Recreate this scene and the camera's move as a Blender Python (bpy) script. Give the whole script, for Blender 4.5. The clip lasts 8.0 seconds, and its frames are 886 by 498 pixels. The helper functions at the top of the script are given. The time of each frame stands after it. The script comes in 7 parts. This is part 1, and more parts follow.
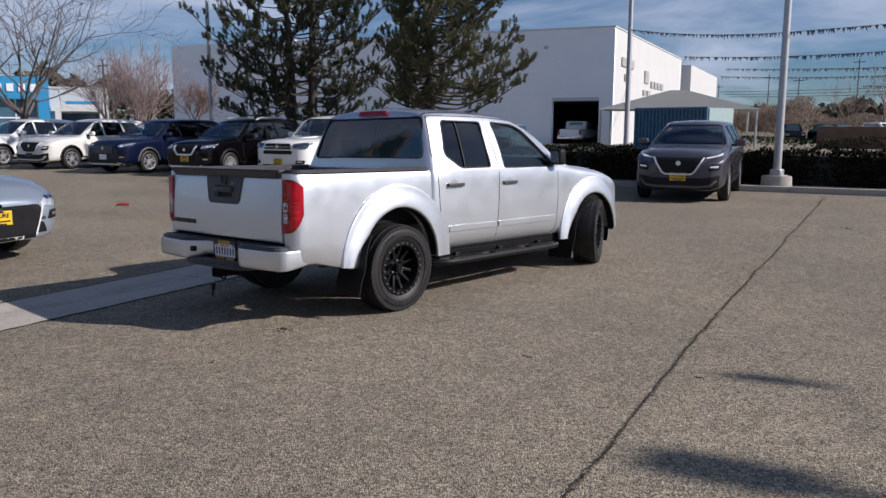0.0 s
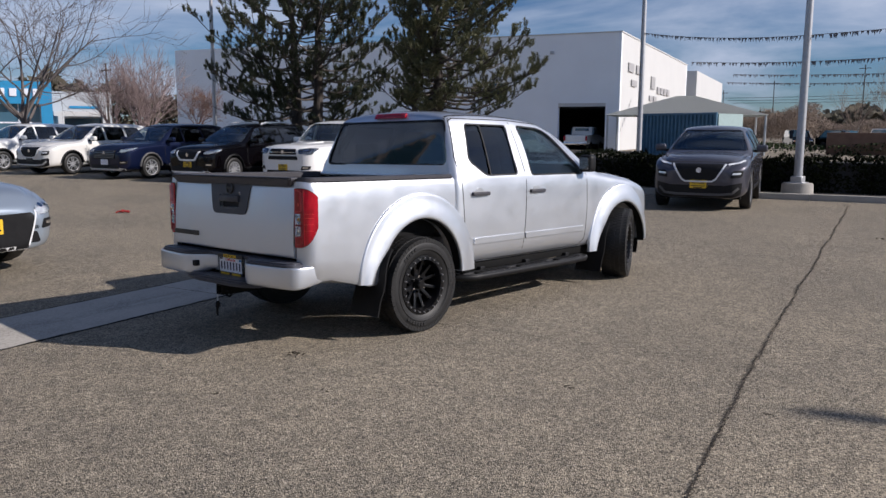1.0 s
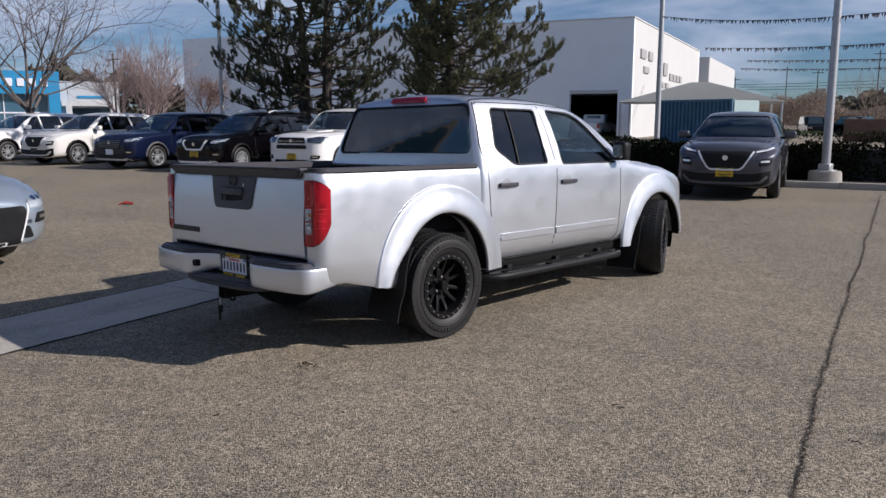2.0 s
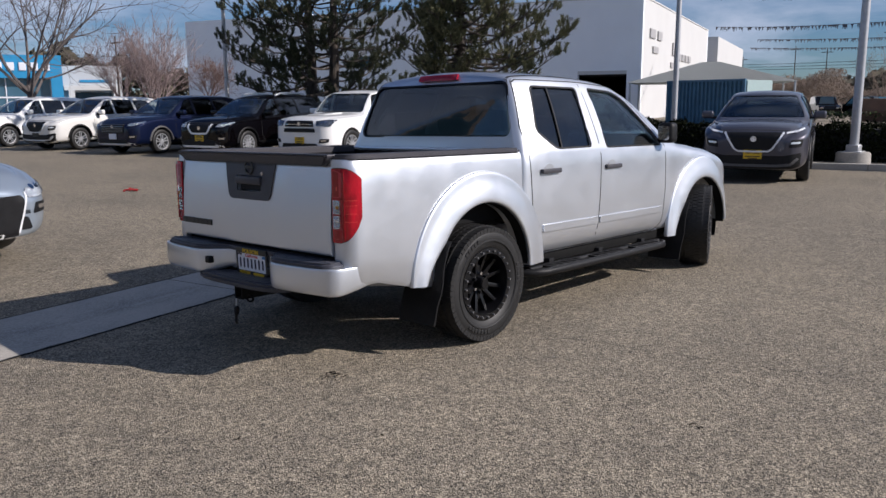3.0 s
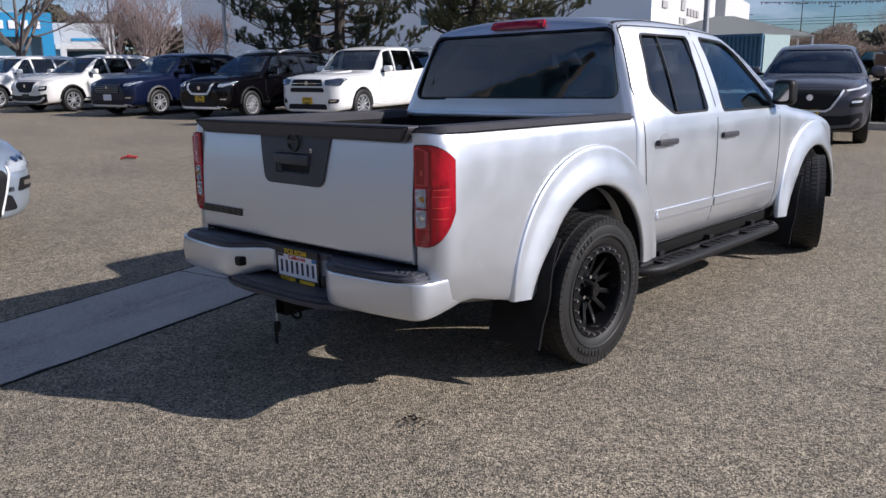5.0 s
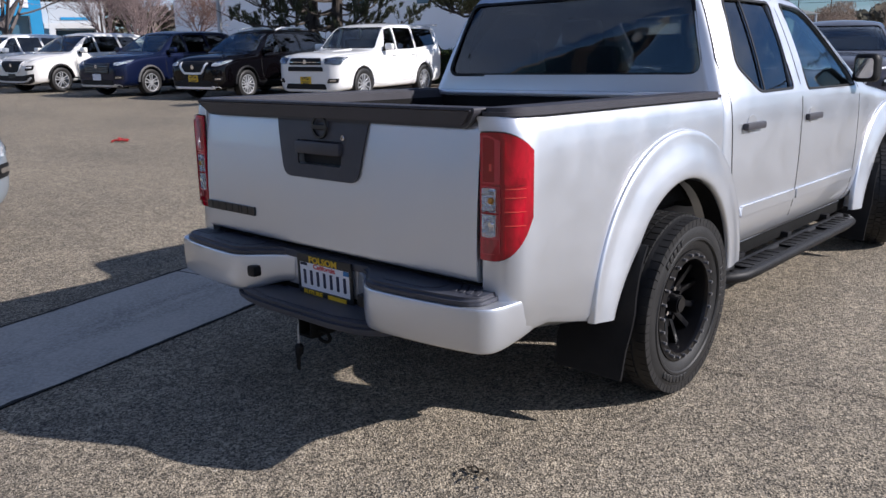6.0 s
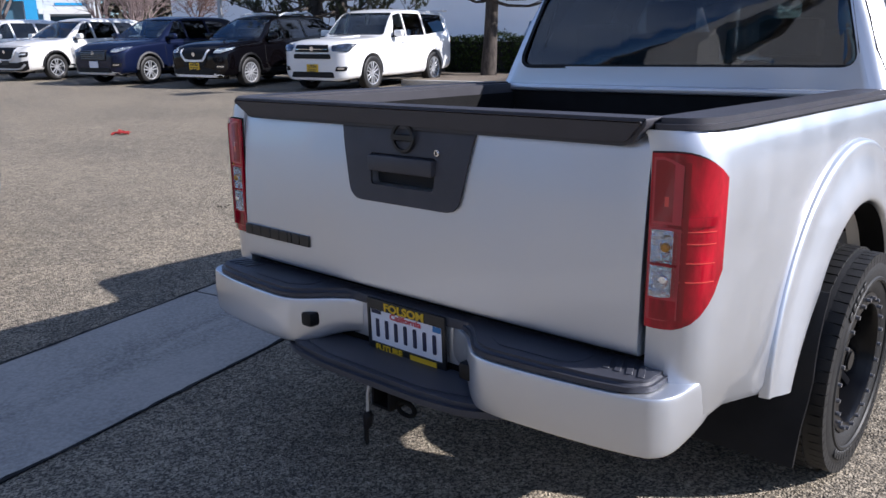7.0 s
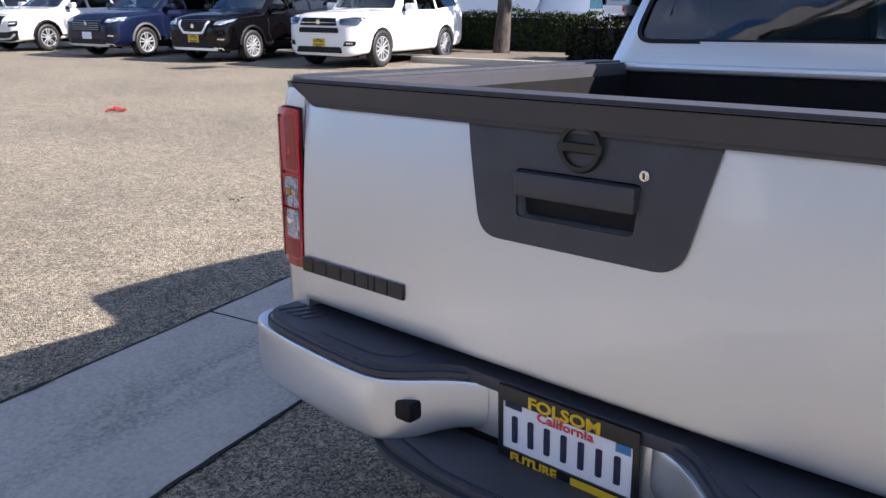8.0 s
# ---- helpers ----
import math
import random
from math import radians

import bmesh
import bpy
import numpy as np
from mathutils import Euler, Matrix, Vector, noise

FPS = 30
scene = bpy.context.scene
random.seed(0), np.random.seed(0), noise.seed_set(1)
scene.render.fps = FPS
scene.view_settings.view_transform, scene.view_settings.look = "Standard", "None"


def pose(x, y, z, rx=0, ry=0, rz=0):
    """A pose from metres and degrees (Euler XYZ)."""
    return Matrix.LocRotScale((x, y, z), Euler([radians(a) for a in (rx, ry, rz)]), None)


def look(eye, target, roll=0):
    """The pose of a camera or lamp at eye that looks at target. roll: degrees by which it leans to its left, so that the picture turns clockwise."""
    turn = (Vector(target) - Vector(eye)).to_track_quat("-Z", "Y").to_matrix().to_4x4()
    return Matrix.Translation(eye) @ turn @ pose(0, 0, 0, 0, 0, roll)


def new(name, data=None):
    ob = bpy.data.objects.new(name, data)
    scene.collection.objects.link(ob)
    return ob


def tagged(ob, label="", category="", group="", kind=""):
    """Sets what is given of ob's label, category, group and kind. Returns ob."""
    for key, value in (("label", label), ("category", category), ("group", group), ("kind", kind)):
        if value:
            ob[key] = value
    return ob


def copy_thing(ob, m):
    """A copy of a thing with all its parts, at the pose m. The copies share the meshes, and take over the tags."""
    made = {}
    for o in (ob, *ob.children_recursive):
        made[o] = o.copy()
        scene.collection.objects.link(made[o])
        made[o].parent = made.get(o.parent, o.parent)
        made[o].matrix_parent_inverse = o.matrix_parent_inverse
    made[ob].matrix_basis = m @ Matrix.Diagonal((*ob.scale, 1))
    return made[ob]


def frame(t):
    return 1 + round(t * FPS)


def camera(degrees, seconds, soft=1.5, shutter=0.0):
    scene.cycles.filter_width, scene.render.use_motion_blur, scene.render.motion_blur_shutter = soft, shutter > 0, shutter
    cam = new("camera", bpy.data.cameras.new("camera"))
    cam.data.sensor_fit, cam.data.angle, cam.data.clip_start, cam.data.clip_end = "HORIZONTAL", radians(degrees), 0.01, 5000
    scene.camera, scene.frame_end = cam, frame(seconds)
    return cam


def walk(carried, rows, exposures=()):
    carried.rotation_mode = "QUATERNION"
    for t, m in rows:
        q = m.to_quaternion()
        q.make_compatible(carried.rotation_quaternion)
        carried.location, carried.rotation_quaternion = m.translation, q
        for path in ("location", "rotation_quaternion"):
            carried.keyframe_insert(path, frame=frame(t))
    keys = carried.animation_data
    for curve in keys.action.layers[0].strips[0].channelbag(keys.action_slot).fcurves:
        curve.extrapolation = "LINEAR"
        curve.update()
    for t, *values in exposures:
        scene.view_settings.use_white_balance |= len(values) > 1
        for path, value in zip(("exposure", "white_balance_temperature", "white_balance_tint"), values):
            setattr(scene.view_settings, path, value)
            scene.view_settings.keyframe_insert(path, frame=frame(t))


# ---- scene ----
cam = camera(58.0, 8.0)
PATH = [
    (0, (5.551, -4.661, 1.541), (4.238, -3.184, 1.233), 0.2),
    (0.5, (5.29, -4.5, 1.523), (3.973, -3.023, 1.228), 0.3),
    (1, (5.039, -4.352, 1.523), (3.72, -2.878, 1.229), 0.3),
    (1.5, (4.813, -4.153, 1.51), (3.487, -2.688, 1.207), 0.2),
    (3, (4.031, -3.735, 1.477), (2.695, -2.291, 1.113), -0.3),
    (3.5, (3.783, -3.589, 1.466), (2.449, -2.149, 1.083), -0.4),
    (4, (3.482, -3.488, 1.462), (2.152, -2.053, 1.05), -0.4),
    (5.5, (2.597, -3.07, 1.435), (1.287, -1.638, 0.948), -0.6),
    (6, (2.273, -2.907, 1.405), (0.974, -1.474, 0.896), -0.6),
    (6.5, (1.946, -2.745, 1.405), (0.652, -1.313, 0.882), -0.5),
    (7, (1.541, -2.614, 1.398), (0.254, -1.182, 0.859), -0.5),
    (7.5, (1.124, -2.401, 1.361), (-0.158, -0.969, 0.81), -0.3),
    (8, (0.719, -2.232, 1.341), (-0.547, -0.801, 0.75), 0.4),
]
LIGHT = [(0, 0.09, 6250), (4.0, 0.17, 6200), (5.5, 0.33, 6050), (6.5, 0.52, 5980), (7.0, 0.70, 5860), (7.5, 1.04, 6000), (8.0, 1.36, 6280)]
walk(cam, [(t, look(eye, target, roll)) for t, eye, target, roll in PATH], [(t, e, k, 16) for t, e, k in LIGHT])

# ---- world, sun ----
SUN_EL, SUN_AZ = radians(31.9), radians(60.6)      # azimuth clockwise from +y
world = bpy.data.worlds.new("sky")
scene.world = world
world.use_nodes = True
wn, wl = world.node_tree.nodes, world.node_tree.links
sky = wn.new("ShaderNodeTexSky")
sky.sky_type, sky.sun_disc = "NISHITA", False
sky.sun_elevation, sky.sun_rotation = SUN_EL, SUN_AZ
sky.air_density, sky.dust_density, sky.ozone_density = 1.0, 0.15, 2.0
bg = wn["Background"]
bg.inputs["Strength"].default_value = 0.050
# thin drifting cloud
tc = wn.new("ShaderNodeTexCoord")
sep = wn.new("ShaderNodeSeparateXYZ")
wl.new(tc.outputs["Generated"], sep.inputs[0])
flat = wn.new("ShaderNodeMath"); flat.operation = "ADD"; flat.inputs[1].default_value = 0.16
wl.new(sep.outputs["Z"], flat.inputs[0])
dv = wn.new("ShaderNodeVectorMath"); dv.operation = "DIVIDE"
cmb = wn.new("ShaderNodeCombineXYZ")
for k in "XYZ":
    wl.new(flat.outputs[0], cmb.inputs[k])
wl.new(tc.outputs["Generated"], dv.inputs[0]); wl.new(cmb.outputs[0], dv.inputs[1])
cn = wn.new("ShaderNodeTexNoise")
cn.inputs["Scale"].default_value, cn.inputs["Detail"].default_value, cn.inputs["Roughness"].default_value = 0.95, 8, 0.55
cn.inputs["Distortion"].default_value = 0.4
wl.new(dv.outputs[0], cn.inputs["Vector"])
cr = wn.new("ShaderNodeValToRGB")
cr.color_ramp.elements[0].position, cr.color_ramp.elements[1].position = 0.44, 0.68
cr.color_ramp.elements[1].color = (0.90, 0.90, 0.90, 1)
wl.new(cn.outputs["Fac"], cr.inputs[0])
blue = wn.new("ShaderNodeMixRGB")
blue.blend_type = "MULTIPLY"
blue.inputs[0].default_value, blue.inputs[2].default_value = 1.0, (0.60, 0.86, 1.20, 1)
wl.new(sky.outputs[0], blue.inputs[1])
mixc = wn.new("ShaderNodeMixRGB")
mixc.inputs[2].default_value = (8.6, 10.0, 12.2, 1)
# the cloud thins towards the zenith
hi_ = wn.new("ShaderNodeMapRange")
hi_.inputs["From Min"].default_value, hi_.inputs["From Max"].default_value = 0.30, 0.62
hi_.inputs["To Min"].default_value, hi_.inputs["To Max"].default_value = 1.0, 0.95
wl.new(sep.outputs["Z"], hi_.inputs["Value"])
low = wn.new("ShaderNodeMath"); low.operation = "MULTIPLY"
wl.new(cr.outputs[0], low.inputs[0]); wl.new(hi_.outputs[0], low.inputs[1])
wl.new(low.outputs[0], mixc.inputs[0]); wl.new(blue.outputs[0], mixc.inputs[1])
wl.new(mixc.outputs[0], bg.inputs["Color"])

sun = new("sun", bpy.data.lights.new("sun", "SUN"))
sun.data.energy, sun.data.angle, sun.data.color = 5.0, radians(0.55), (1.0, 0.935, 0.835)
sd = Vector((math.sin(SUN_AZ) * math.cos(SUN_EL), math.cos(SUN_AZ) * math.cos(SUN_EL), math.sin(SUN_EL)))
sun.matrix_world = look(sd * 60, (0, 0, 0))


# ---- materials ----
class Mat:
    """A small wrapper to write node materials in few lines."""

    def __init__(self, name, color, rough=0.6, metal=0.0, **kw):
        self.m = bpy.data.materials.new(name)
        self.m.use_nodes = True
        self.n, self.l = self.m.node_tree.nodes, self.m.node_tree.links
        self.p = self.n["Principled BSDF"]
        self.set("Base Color", (*color, 1)); self.set("Roughness", rough); self.set("Metallic", metal)
        for k, v in kw.items():
            self.set(k.replace("_", " ").title().replace("Ior", "IOR"), v)
        self.co = None

    def set(self, k, v):
        self.p.inputs[k].default_value = v

    def coords(self, kind="Object"):
        if not self.co:
            self.co = self.n.new("ShaderNodeTexCoord").outputs[kind]
        return self.co

    def noise(self, scale, detail=4, rough=0.55, dist=0.0, stretch=None):
        t = self.n.new("ShaderNodeTexNoise")
        t.inputs["Scale"].default_value, t.inputs["Detail"].default_value = scale, detail
        t.inputs["Roughness"].default_value, t.inputs["Distortion"].default_value = rough, dist
        src = self.coords()
        if stretch:
            mp = self.n.new("ShaderNodeMapping"); mp.inputs["Scale"].default_value = stretch
            self.l.new(src, mp.inputs[0]); src = mp.outputs[0]
        self.l.new(src, t.inputs["Vector"])
        return t.outputs["Fac"]

    def voronoi(self, scale, feature="F1", out="Distance"):
        t = self.n.new("ShaderNodeTexVoronoi"); t.feature = feature
        t.inputs["Scale"].default_value = scale
        self.l.new(self.coords(), t.inputs["Vector"])
        return t.outputs[out]

    def ramp(self, fac, a, b, c0=(0, 0, 0), c1=(1, 1, 1)):
        r = self.n.new("ShaderNodeValToRGB")
        e = r.color_ramp.elements
        e[0].position, e[1].position, e[0].color, e[1].color = a, b, (*c0, 1), (*c1, 1)
        self.l.new(fac, r.inputs[0])
        return r.outputs[0]

    def mix(self, fac, a, b, mode="MIX"):
        x = self.n.new("ShaderNodeMixRGB"); x.blend_type = mode
        for i, v in ((0, fac), (1, a), (2, b)):
            if isinstance(v, (int, float)):
                x.inputs[i].default_value = v
            elif isinstance(v, tuple):
                x.inputs[i].default_value = (*v, 1)
            else:
                self.l.new(v, x.inputs[i])
        return x.outputs[0]

    def random(self):
        return self.n.new("ShaderNodeObjectInfo").outputs["Random"]

    def island(self):
        return self.n.new("ShaderNodeNewGeometry").outputs["Random Per Island"]

    def to(self, key, out):
        self.l.new(out, self.p.inputs[key]); return self

    def bump(self, height, strength=0.3, dist=0.01):
        b = self.n.new("ShaderNodeBump")
        b.inputs["Strength"].default_value, b.inputs["Distance"].default_value = strength, dist
        self.l.new(height, b.inputs["Height"]); self.l.new(b.outputs[0], self.p.inputs["Normal"])
        return self


def paint(name, c, metal=0.0, rough=0.35, coat=1.0, spec=0.5, wave=0.0):
    m = Mat(name, c, rough, metal)
    m.set("Specular IOR Level", spec)
    m.set("Coat Weight", coat); m.set("Coat Roughness", 0.04)
    d = m.noise(1.7, 5)
    m.to("Base Color", m.mix(m.ramp(d, 0.35, 0.8), c, tuple(v * 0.965 + 0.0004 for v in c)))
    m.to("Roughness", m.ramp(m.noise(6, 3), 0.3, 0.8, (rough,) * 3, (rough + 0.08,) * 3))
    m.bump(m.noise(260, 2), 0.02, 0.001)
    if wave:
        slow = m.n.new("ShaderNodeBump")
        slow.inputs["Strength"].default_value, slow.inputs["Distance"].default_value = wave, 0.03
        m.l.new(m.noise(2.6, 2, 0.5, 0.3, (0.6, 1, 1.6)), slow.inputs["Height"])
        m.l.new(slow.outputs[0], m.p.inputs["Coat Normal"])
        m.l.new(slow.outputs[0], m.p.inputs["Normal"].links[0].from_node.inputs["Normal"])
    return m.m


def plain(name, c, rough=0.6, metal=0.0, var=0.2, scale=12, bump=0.15, fine=150, dist=0.002, spec=0.5):
    m = Mat(name, c, rough, metal)
    m.set("Specular IOR Level", spec)
    m.to("Base Color", m.mix(m.ramp(m.noise(scale, 5), 0.3, 0.75), c, tuple(min(1, v * (1 + var) + 0.004) for v in c)))
    m.bump(m.noise(fine, 3), bump, dist)
    return m.m


def tinted(name, c, rough=0.0, trans=1.0, ior=1.45):
    m = Mat(name, c, rough)
    m.set("Transmission Weight", trans); m.set("IOR", ior)
    return m.m


SILVER = paint("silver_paint", (0.665, 0.69, 0.735), 0.84, 0.37, 0.9, 0.5, 0.10)
WHITE = paint("white_paint", (0.80, 0.80, 0.79), 0.0, 0.4)
PEARL = paint("pearl_paint", (0.72, 0.71, 0.68), 0.1, 0.4)
NAVY = paint("navy_paint", (0.003, 0.007, 0.030), 0.4, 0.45, 0.8, 0.1)
BLACKCAR = paint("black_paint", (0.002, 0.0015, 0.002), 0.0, 0.5, 0.75, 0.0)
GREYCAR = paint("gunmetal_paint", (0.078, 0.076, 0.094), 0.6, 0.38, 0.9, 0.3)
SEDAN = paint("light_silver_paint", (0.36, 0.42, 0.49), 0.6, 0.32)
BLUECAR = paint("blue_paint", (0.05, 0.09, 0.2), 0.3, 0.35)
PLASTIC = plain("black_plastic", (0.006, 0.006, 0.007), 0.5, bump=0.35, fine=420, spec=0.25)
TRIM = plain("dark_grey_trim", (0.040, 0.039, 0.047), 0.47, bump=0.3, fine=420, spec=0.5)
STEPPAD = plain("step_pad_plastic", (0.042, 0.044, 0.056), 0.42, bump=0.5, fine=300, spec=0.4)
LINER = plain("bedliner", (0.0025, 0.0025, 0.003), 0.75, bump=0.6, fine=240, dist=0.004, spec=0.2)
RUBBER = plain("tyre_rubber", (0.0070, 0.0068, 0.0070), 0.56, var=0.7, scale=9, bump=0.4, fine=180, spec=0.45)
GLOSSBLACK = Mat("gloss_black_rim", (0.004, 0.004, 0.005), 0.32, coat_weight=0.15, specular_ior_level=0.3).m
CHROME = Mat("chrome", (0.80, 0.80, 0.82), 0.08, 1.0).m
ALLOY = plain("alloy", (0.46, 0.47, 0.49), 0.35, 0.6, bump=0.05)
BOLT = plain("dull_bolt_steel", (0.20, 0.20, 0.21), 0.4, 0.7, bump=0.05)
DARKCHROME = plain("dark_chrome", (0.16, 0.165, 0.18), 0.25, 0.8, bump=0.05)
SATIN = plain("satin_chrome", (0.80, 0.81, 0.83), 0.25, 0.25, bump=0.05)
REFLECT = plain("lamp_reflector", (0.74, 0.77, 0.80), 0.18, 0.35, var=0.4, scale=30, bump=0.6, fine=60)
STEEL = plain("galvanised_steel", (0.42, 0.43, 0.45), 0.5, 0.6, bump=0.1)
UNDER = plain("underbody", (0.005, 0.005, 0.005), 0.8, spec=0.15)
CLOTH = plain("seat_cloth", (0.016, 0.016, 0.019), 0.95, bump=0.5, fine=400)
PRIVACY = tinted("privacy_glass", (0.07, 0.07, 0.08), 0.0, 1.0, 1.7)
CLEARGLASS = tinted("window_glass", (0.52, 0.58, 0.58), 0.0, 1.0, 1.55)
TRUCKGLASS = tinted("door_glass", (0.50, 0.60, 0.58))
BACKGLASS = tinted("back_glass", (0.12, 0.13, 0.145), 0.0, 1.0, 1.7)
LAMPBOX = plain("lamp_box_chrome", (0.80, 0.82, 0.84), 0.10, 1.0, var=0.1, scale=30, bump=1.0, fine=55, dist=0.02)
GREYCLAD = plain("grey_cladding", (0.075, 0.073, 0.075), 0.6, bump=0.3, fine=300)
SCREENGLASS = tinted("windscreen_glass", (0.78, 0.85, 0.84), 0.0, 1.0, 1.65)
LENS = tinted("clear_lens", (0.92, 0.94, 0.95), 0.03)
REDLENS = Mat("red_lens", (0.42, 0.004, 0.008), 0.06, specular_ior_level=0.35)
REDLENS.to("Base Color", REDLENS.ramp(REDLENS.noise(24, 4, 0.6, 0.4, (1, 1, 0.35)), 0.36, 0.66, (0.22, 0.001, 0.008), (0.50, 0.004, 0.020)))
REDLENS.set("Coat Weight", 0.6); REDLENS.set("Coat Roughness", 0.03)
REDLENS = REDLENS.m
REDBRIGHT = Mat("bright_red_lens", (0.70, 0.06, 0.05), 0.15, coat_weight=1.0).m
REDDARK = Mat("dark_red_lens", (0.27, 0.005, 0.012), 0.10, coat_weight=0.3).m
YELLOW = plain("yellow_plate", (0.66, 0.42, 0.015), 0.5, var=0.1)
PLATEWHITE = plain("plate_white", (0.72, 0.74, 0.80), 0.4, var=0.08)
INK = plain("dark_ink", (0.012, 0.016, 0.05), 0.5)
BLACKINK = plain("black_lettering", (0.010, 0.010, 0.011), 0.35)
REDINK = plain("red_ink", (0.55, 0.05, 0.06), 0.5)


# ---- mesh helpers ----
def mesh_of(bm, name, smooth=40):
    me = bpy.data.meshes.new(name)
    bm.to_mesh(me); bm.free()
    if smooth:
        me.shade_smooth()
        me.set_sharp_from_angle(angle=radians(smooth))
    return me


def part(name, bm, material, parent, label="", smooth=40):
    """One mesh object under a thing or a part."""
    me = bm if isinstance(bm, bpy.types.Mesh) else mesh_of(bm, name, smooth)
    if not me.materials:
        me.materials.append(material)
    ob = new(name, me)
    ob.parent = parent
    if label:
        ob["label"] = label
    return ob


def thing(name, m, label, category, group="", kind=""):
    ob = new(name)
    ob.matrix_basis = m
    return tagged(ob, label, category, group, kind)


def solo(name, bm, material, label="", category="", group="", kind="", m=None, smooth=40):
    """A thing of one mesh."""
    me = bm if isinstance(bm, bpy.types.Mesh) else mesh_of(bm, name, smooth)
    if not me.materials:
        me.materials.append(material)
    ob = new(name, me)
    if m is not None:
        ob.matrix_basis = m
    return tagged(ob, label, category, group, kind)


def box(x0, x1, y0, y1, z0, z1, bevel=0.0, seg=2, bm=None):
    b = bmesh.new()
    bmesh.ops.create_cube(b, size=1)
    for v in b.verts:
        v.co = Vector(((x0 + x1) / 2 + v.co.x * (x1 - x0), (y0 + y1) / 2 + v.co.y * (y1 - y0), (z0 + z1) / 2 + v.co.z * (z1 - z0)))
    if bevel:
        bmesh.ops.bevel(b, geom=b.edges[:], offset=bevel, segments=seg, profile=0.6, affect="EDGES")
    return join(bm, b)


def join(bm, b):
    """Adds b to bm and frees it; bm None gives b."""
    if bm is None:
        return b
    me = bpy.data.meshes.new("tmp")
    b.to_mesh(me); b.free()
    bm.from_mesh(me)
    bpy.data.meshes.remove(me)
    return bm


def moved(b, m):
    bmesh.ops.transform(b, matrix=m, verts=b.verts[:])
    return b


def cyl(r0, r1, depth, seg=24, m=None, bm=None, bevel=0.0):
    b = bmesh.new()
    bmesh.ops.create_cone(b, cap_ends=True, segments=seg, radius1=r0, radius2=r1, depth=depth)
    if bevel:
        es = [e for e in b.edges if len(e.link_faces) == 2 and any(len(f.verts) > 4 for f in e.link_faces)]
        bmesh.ops.bevel(b, geom=es, offset=bevel, segments=2, affect="EDGES")
    if m is not None:
        moved(b, m)
    return join(bm, b)


def prism(outline, axis, a, c, bevel=0.0, bm=None, seg=2):
    """An outline of 2D points pushed from a to c along x, y or z."""
    b = bmesh.new()
    def P(u, v, w):
        return {"x": (w, u, v), "y": (u, w, v), "z": (u, v, w)}[axis]
    lo = [b.verts.new(P(u, v, a)) for u, v in outline]
    hi = [b.verts.new(P(u, v, c)) for u, v in outline]
    n = len(outline)
    b.faces.new(lo); b.faces.new(hi[::-1])
    for i in range(n):
        b.faces.new((lo[i], hi[i], hi[(i + 1) % n], lo[(i + 1) % n]))
    bmesh.ops.recalc_face_normals(b, faces=b.faces[:])
    if bevel:
        es = [e for e in b.edges if any(len(f.verts) == n and n != 4 or f.index in (0, 1) for f in e.link_faces)]
        bmesh.ops.bevel(b, geom=es, offset=bevel, segments=seg, affect="EDGES")
    return join(bm, b)


def rounded(pts, r, n=4):
    """A 2D outline with its corners rounded by r (a number or one per corner)."""
    out = []
    k = len(pts)
    rs = r if isinstance(r, (list, tuple)) else [r] * k
    for i in range(k):
        p, a, c = Vector(pts[i]), Vector(pts[i - 1]), Vector(pts[(i + 1) % k])
        da, dc = (a - p), (c - p)
        q = min(rs[i], da.length * 0.48, dc.length * 0.48)
        s, e = p + da.normalized() * q, p + dc.normalized() * q
        if q < 1e-4:
            out.append(tuple(p)); continue
        for j in range(n + 1):
            t = j / n
            out.append(tuple((1 - t) ** 2 * s + 2 * t * (1 - t) * p + t * t * e))
    return out


def chaikin(P):
    """One round of corner cutting along the first axis; the ends stay."""
    Q = np.empty((2 * len(P) - 2, *P.shape[1:]))
    Q[0::2] = 0.75 * P[:-1] + 0.25 * P[1:]
    Q[1::2] = 0.25 * P[:-1] + 0.75 * P[1:]
    Q[0], Q[-1] = P[0], P[-1]
    return Q


def smooth_grid(P, it=2):
    P = np.asarray(P, float)
    for _ in range(it):
        P = chaikin(P)
        P = chaikin(P.swapaxes(0, 1)).swapaxes(0, 1)
    return P


def shell(P, mirror=True, cap=True):
    """A closed body from a grid of half sections (stations x section points, x >= 0), mirrored in x."""
    n, m = P.shape[:2]
    b = bmesh.new()
    R = [[b.verts.new(P[i, j]) for j in range(m)] for i in range(n)]
    for i in range(n - 1):
        for j in range(m - 1):
            b.faces.new((R[i][j], R[i + 1][j], R[i + 1][j + 1], R[i][j + 1]))
    L = [[R[i][j] if P[i, j, 0] < 1e-6 else b.verts.new((-P[i, j, 0], P[i, j, 1], P[i, j, 2])) for j in range(m)] for i in range(n)]
    for i in range(n - 1):
        for j in range(m - 1):
            b.faces.new((L[i][j + 1], L[i + 1][j + 1], L[i + 1][j], L[i][j]))
    if cap:
        for i in (0, n - 1):
            ring = R[i] + [v for v in L[i][::-1] if v not in R[i]]
            b.faces.new(ring)
    bmesh.ops.remove_doubles(b, verts=b.verts[:], dist=1e-5)
    bmesh.ops.recalc_face_normals(b, faces=b.faces[:])
    return b


def tree_of(bm):
    from mathutils.bvhtree import BVHTree
    return BVHTree.FromBMesh(bm)


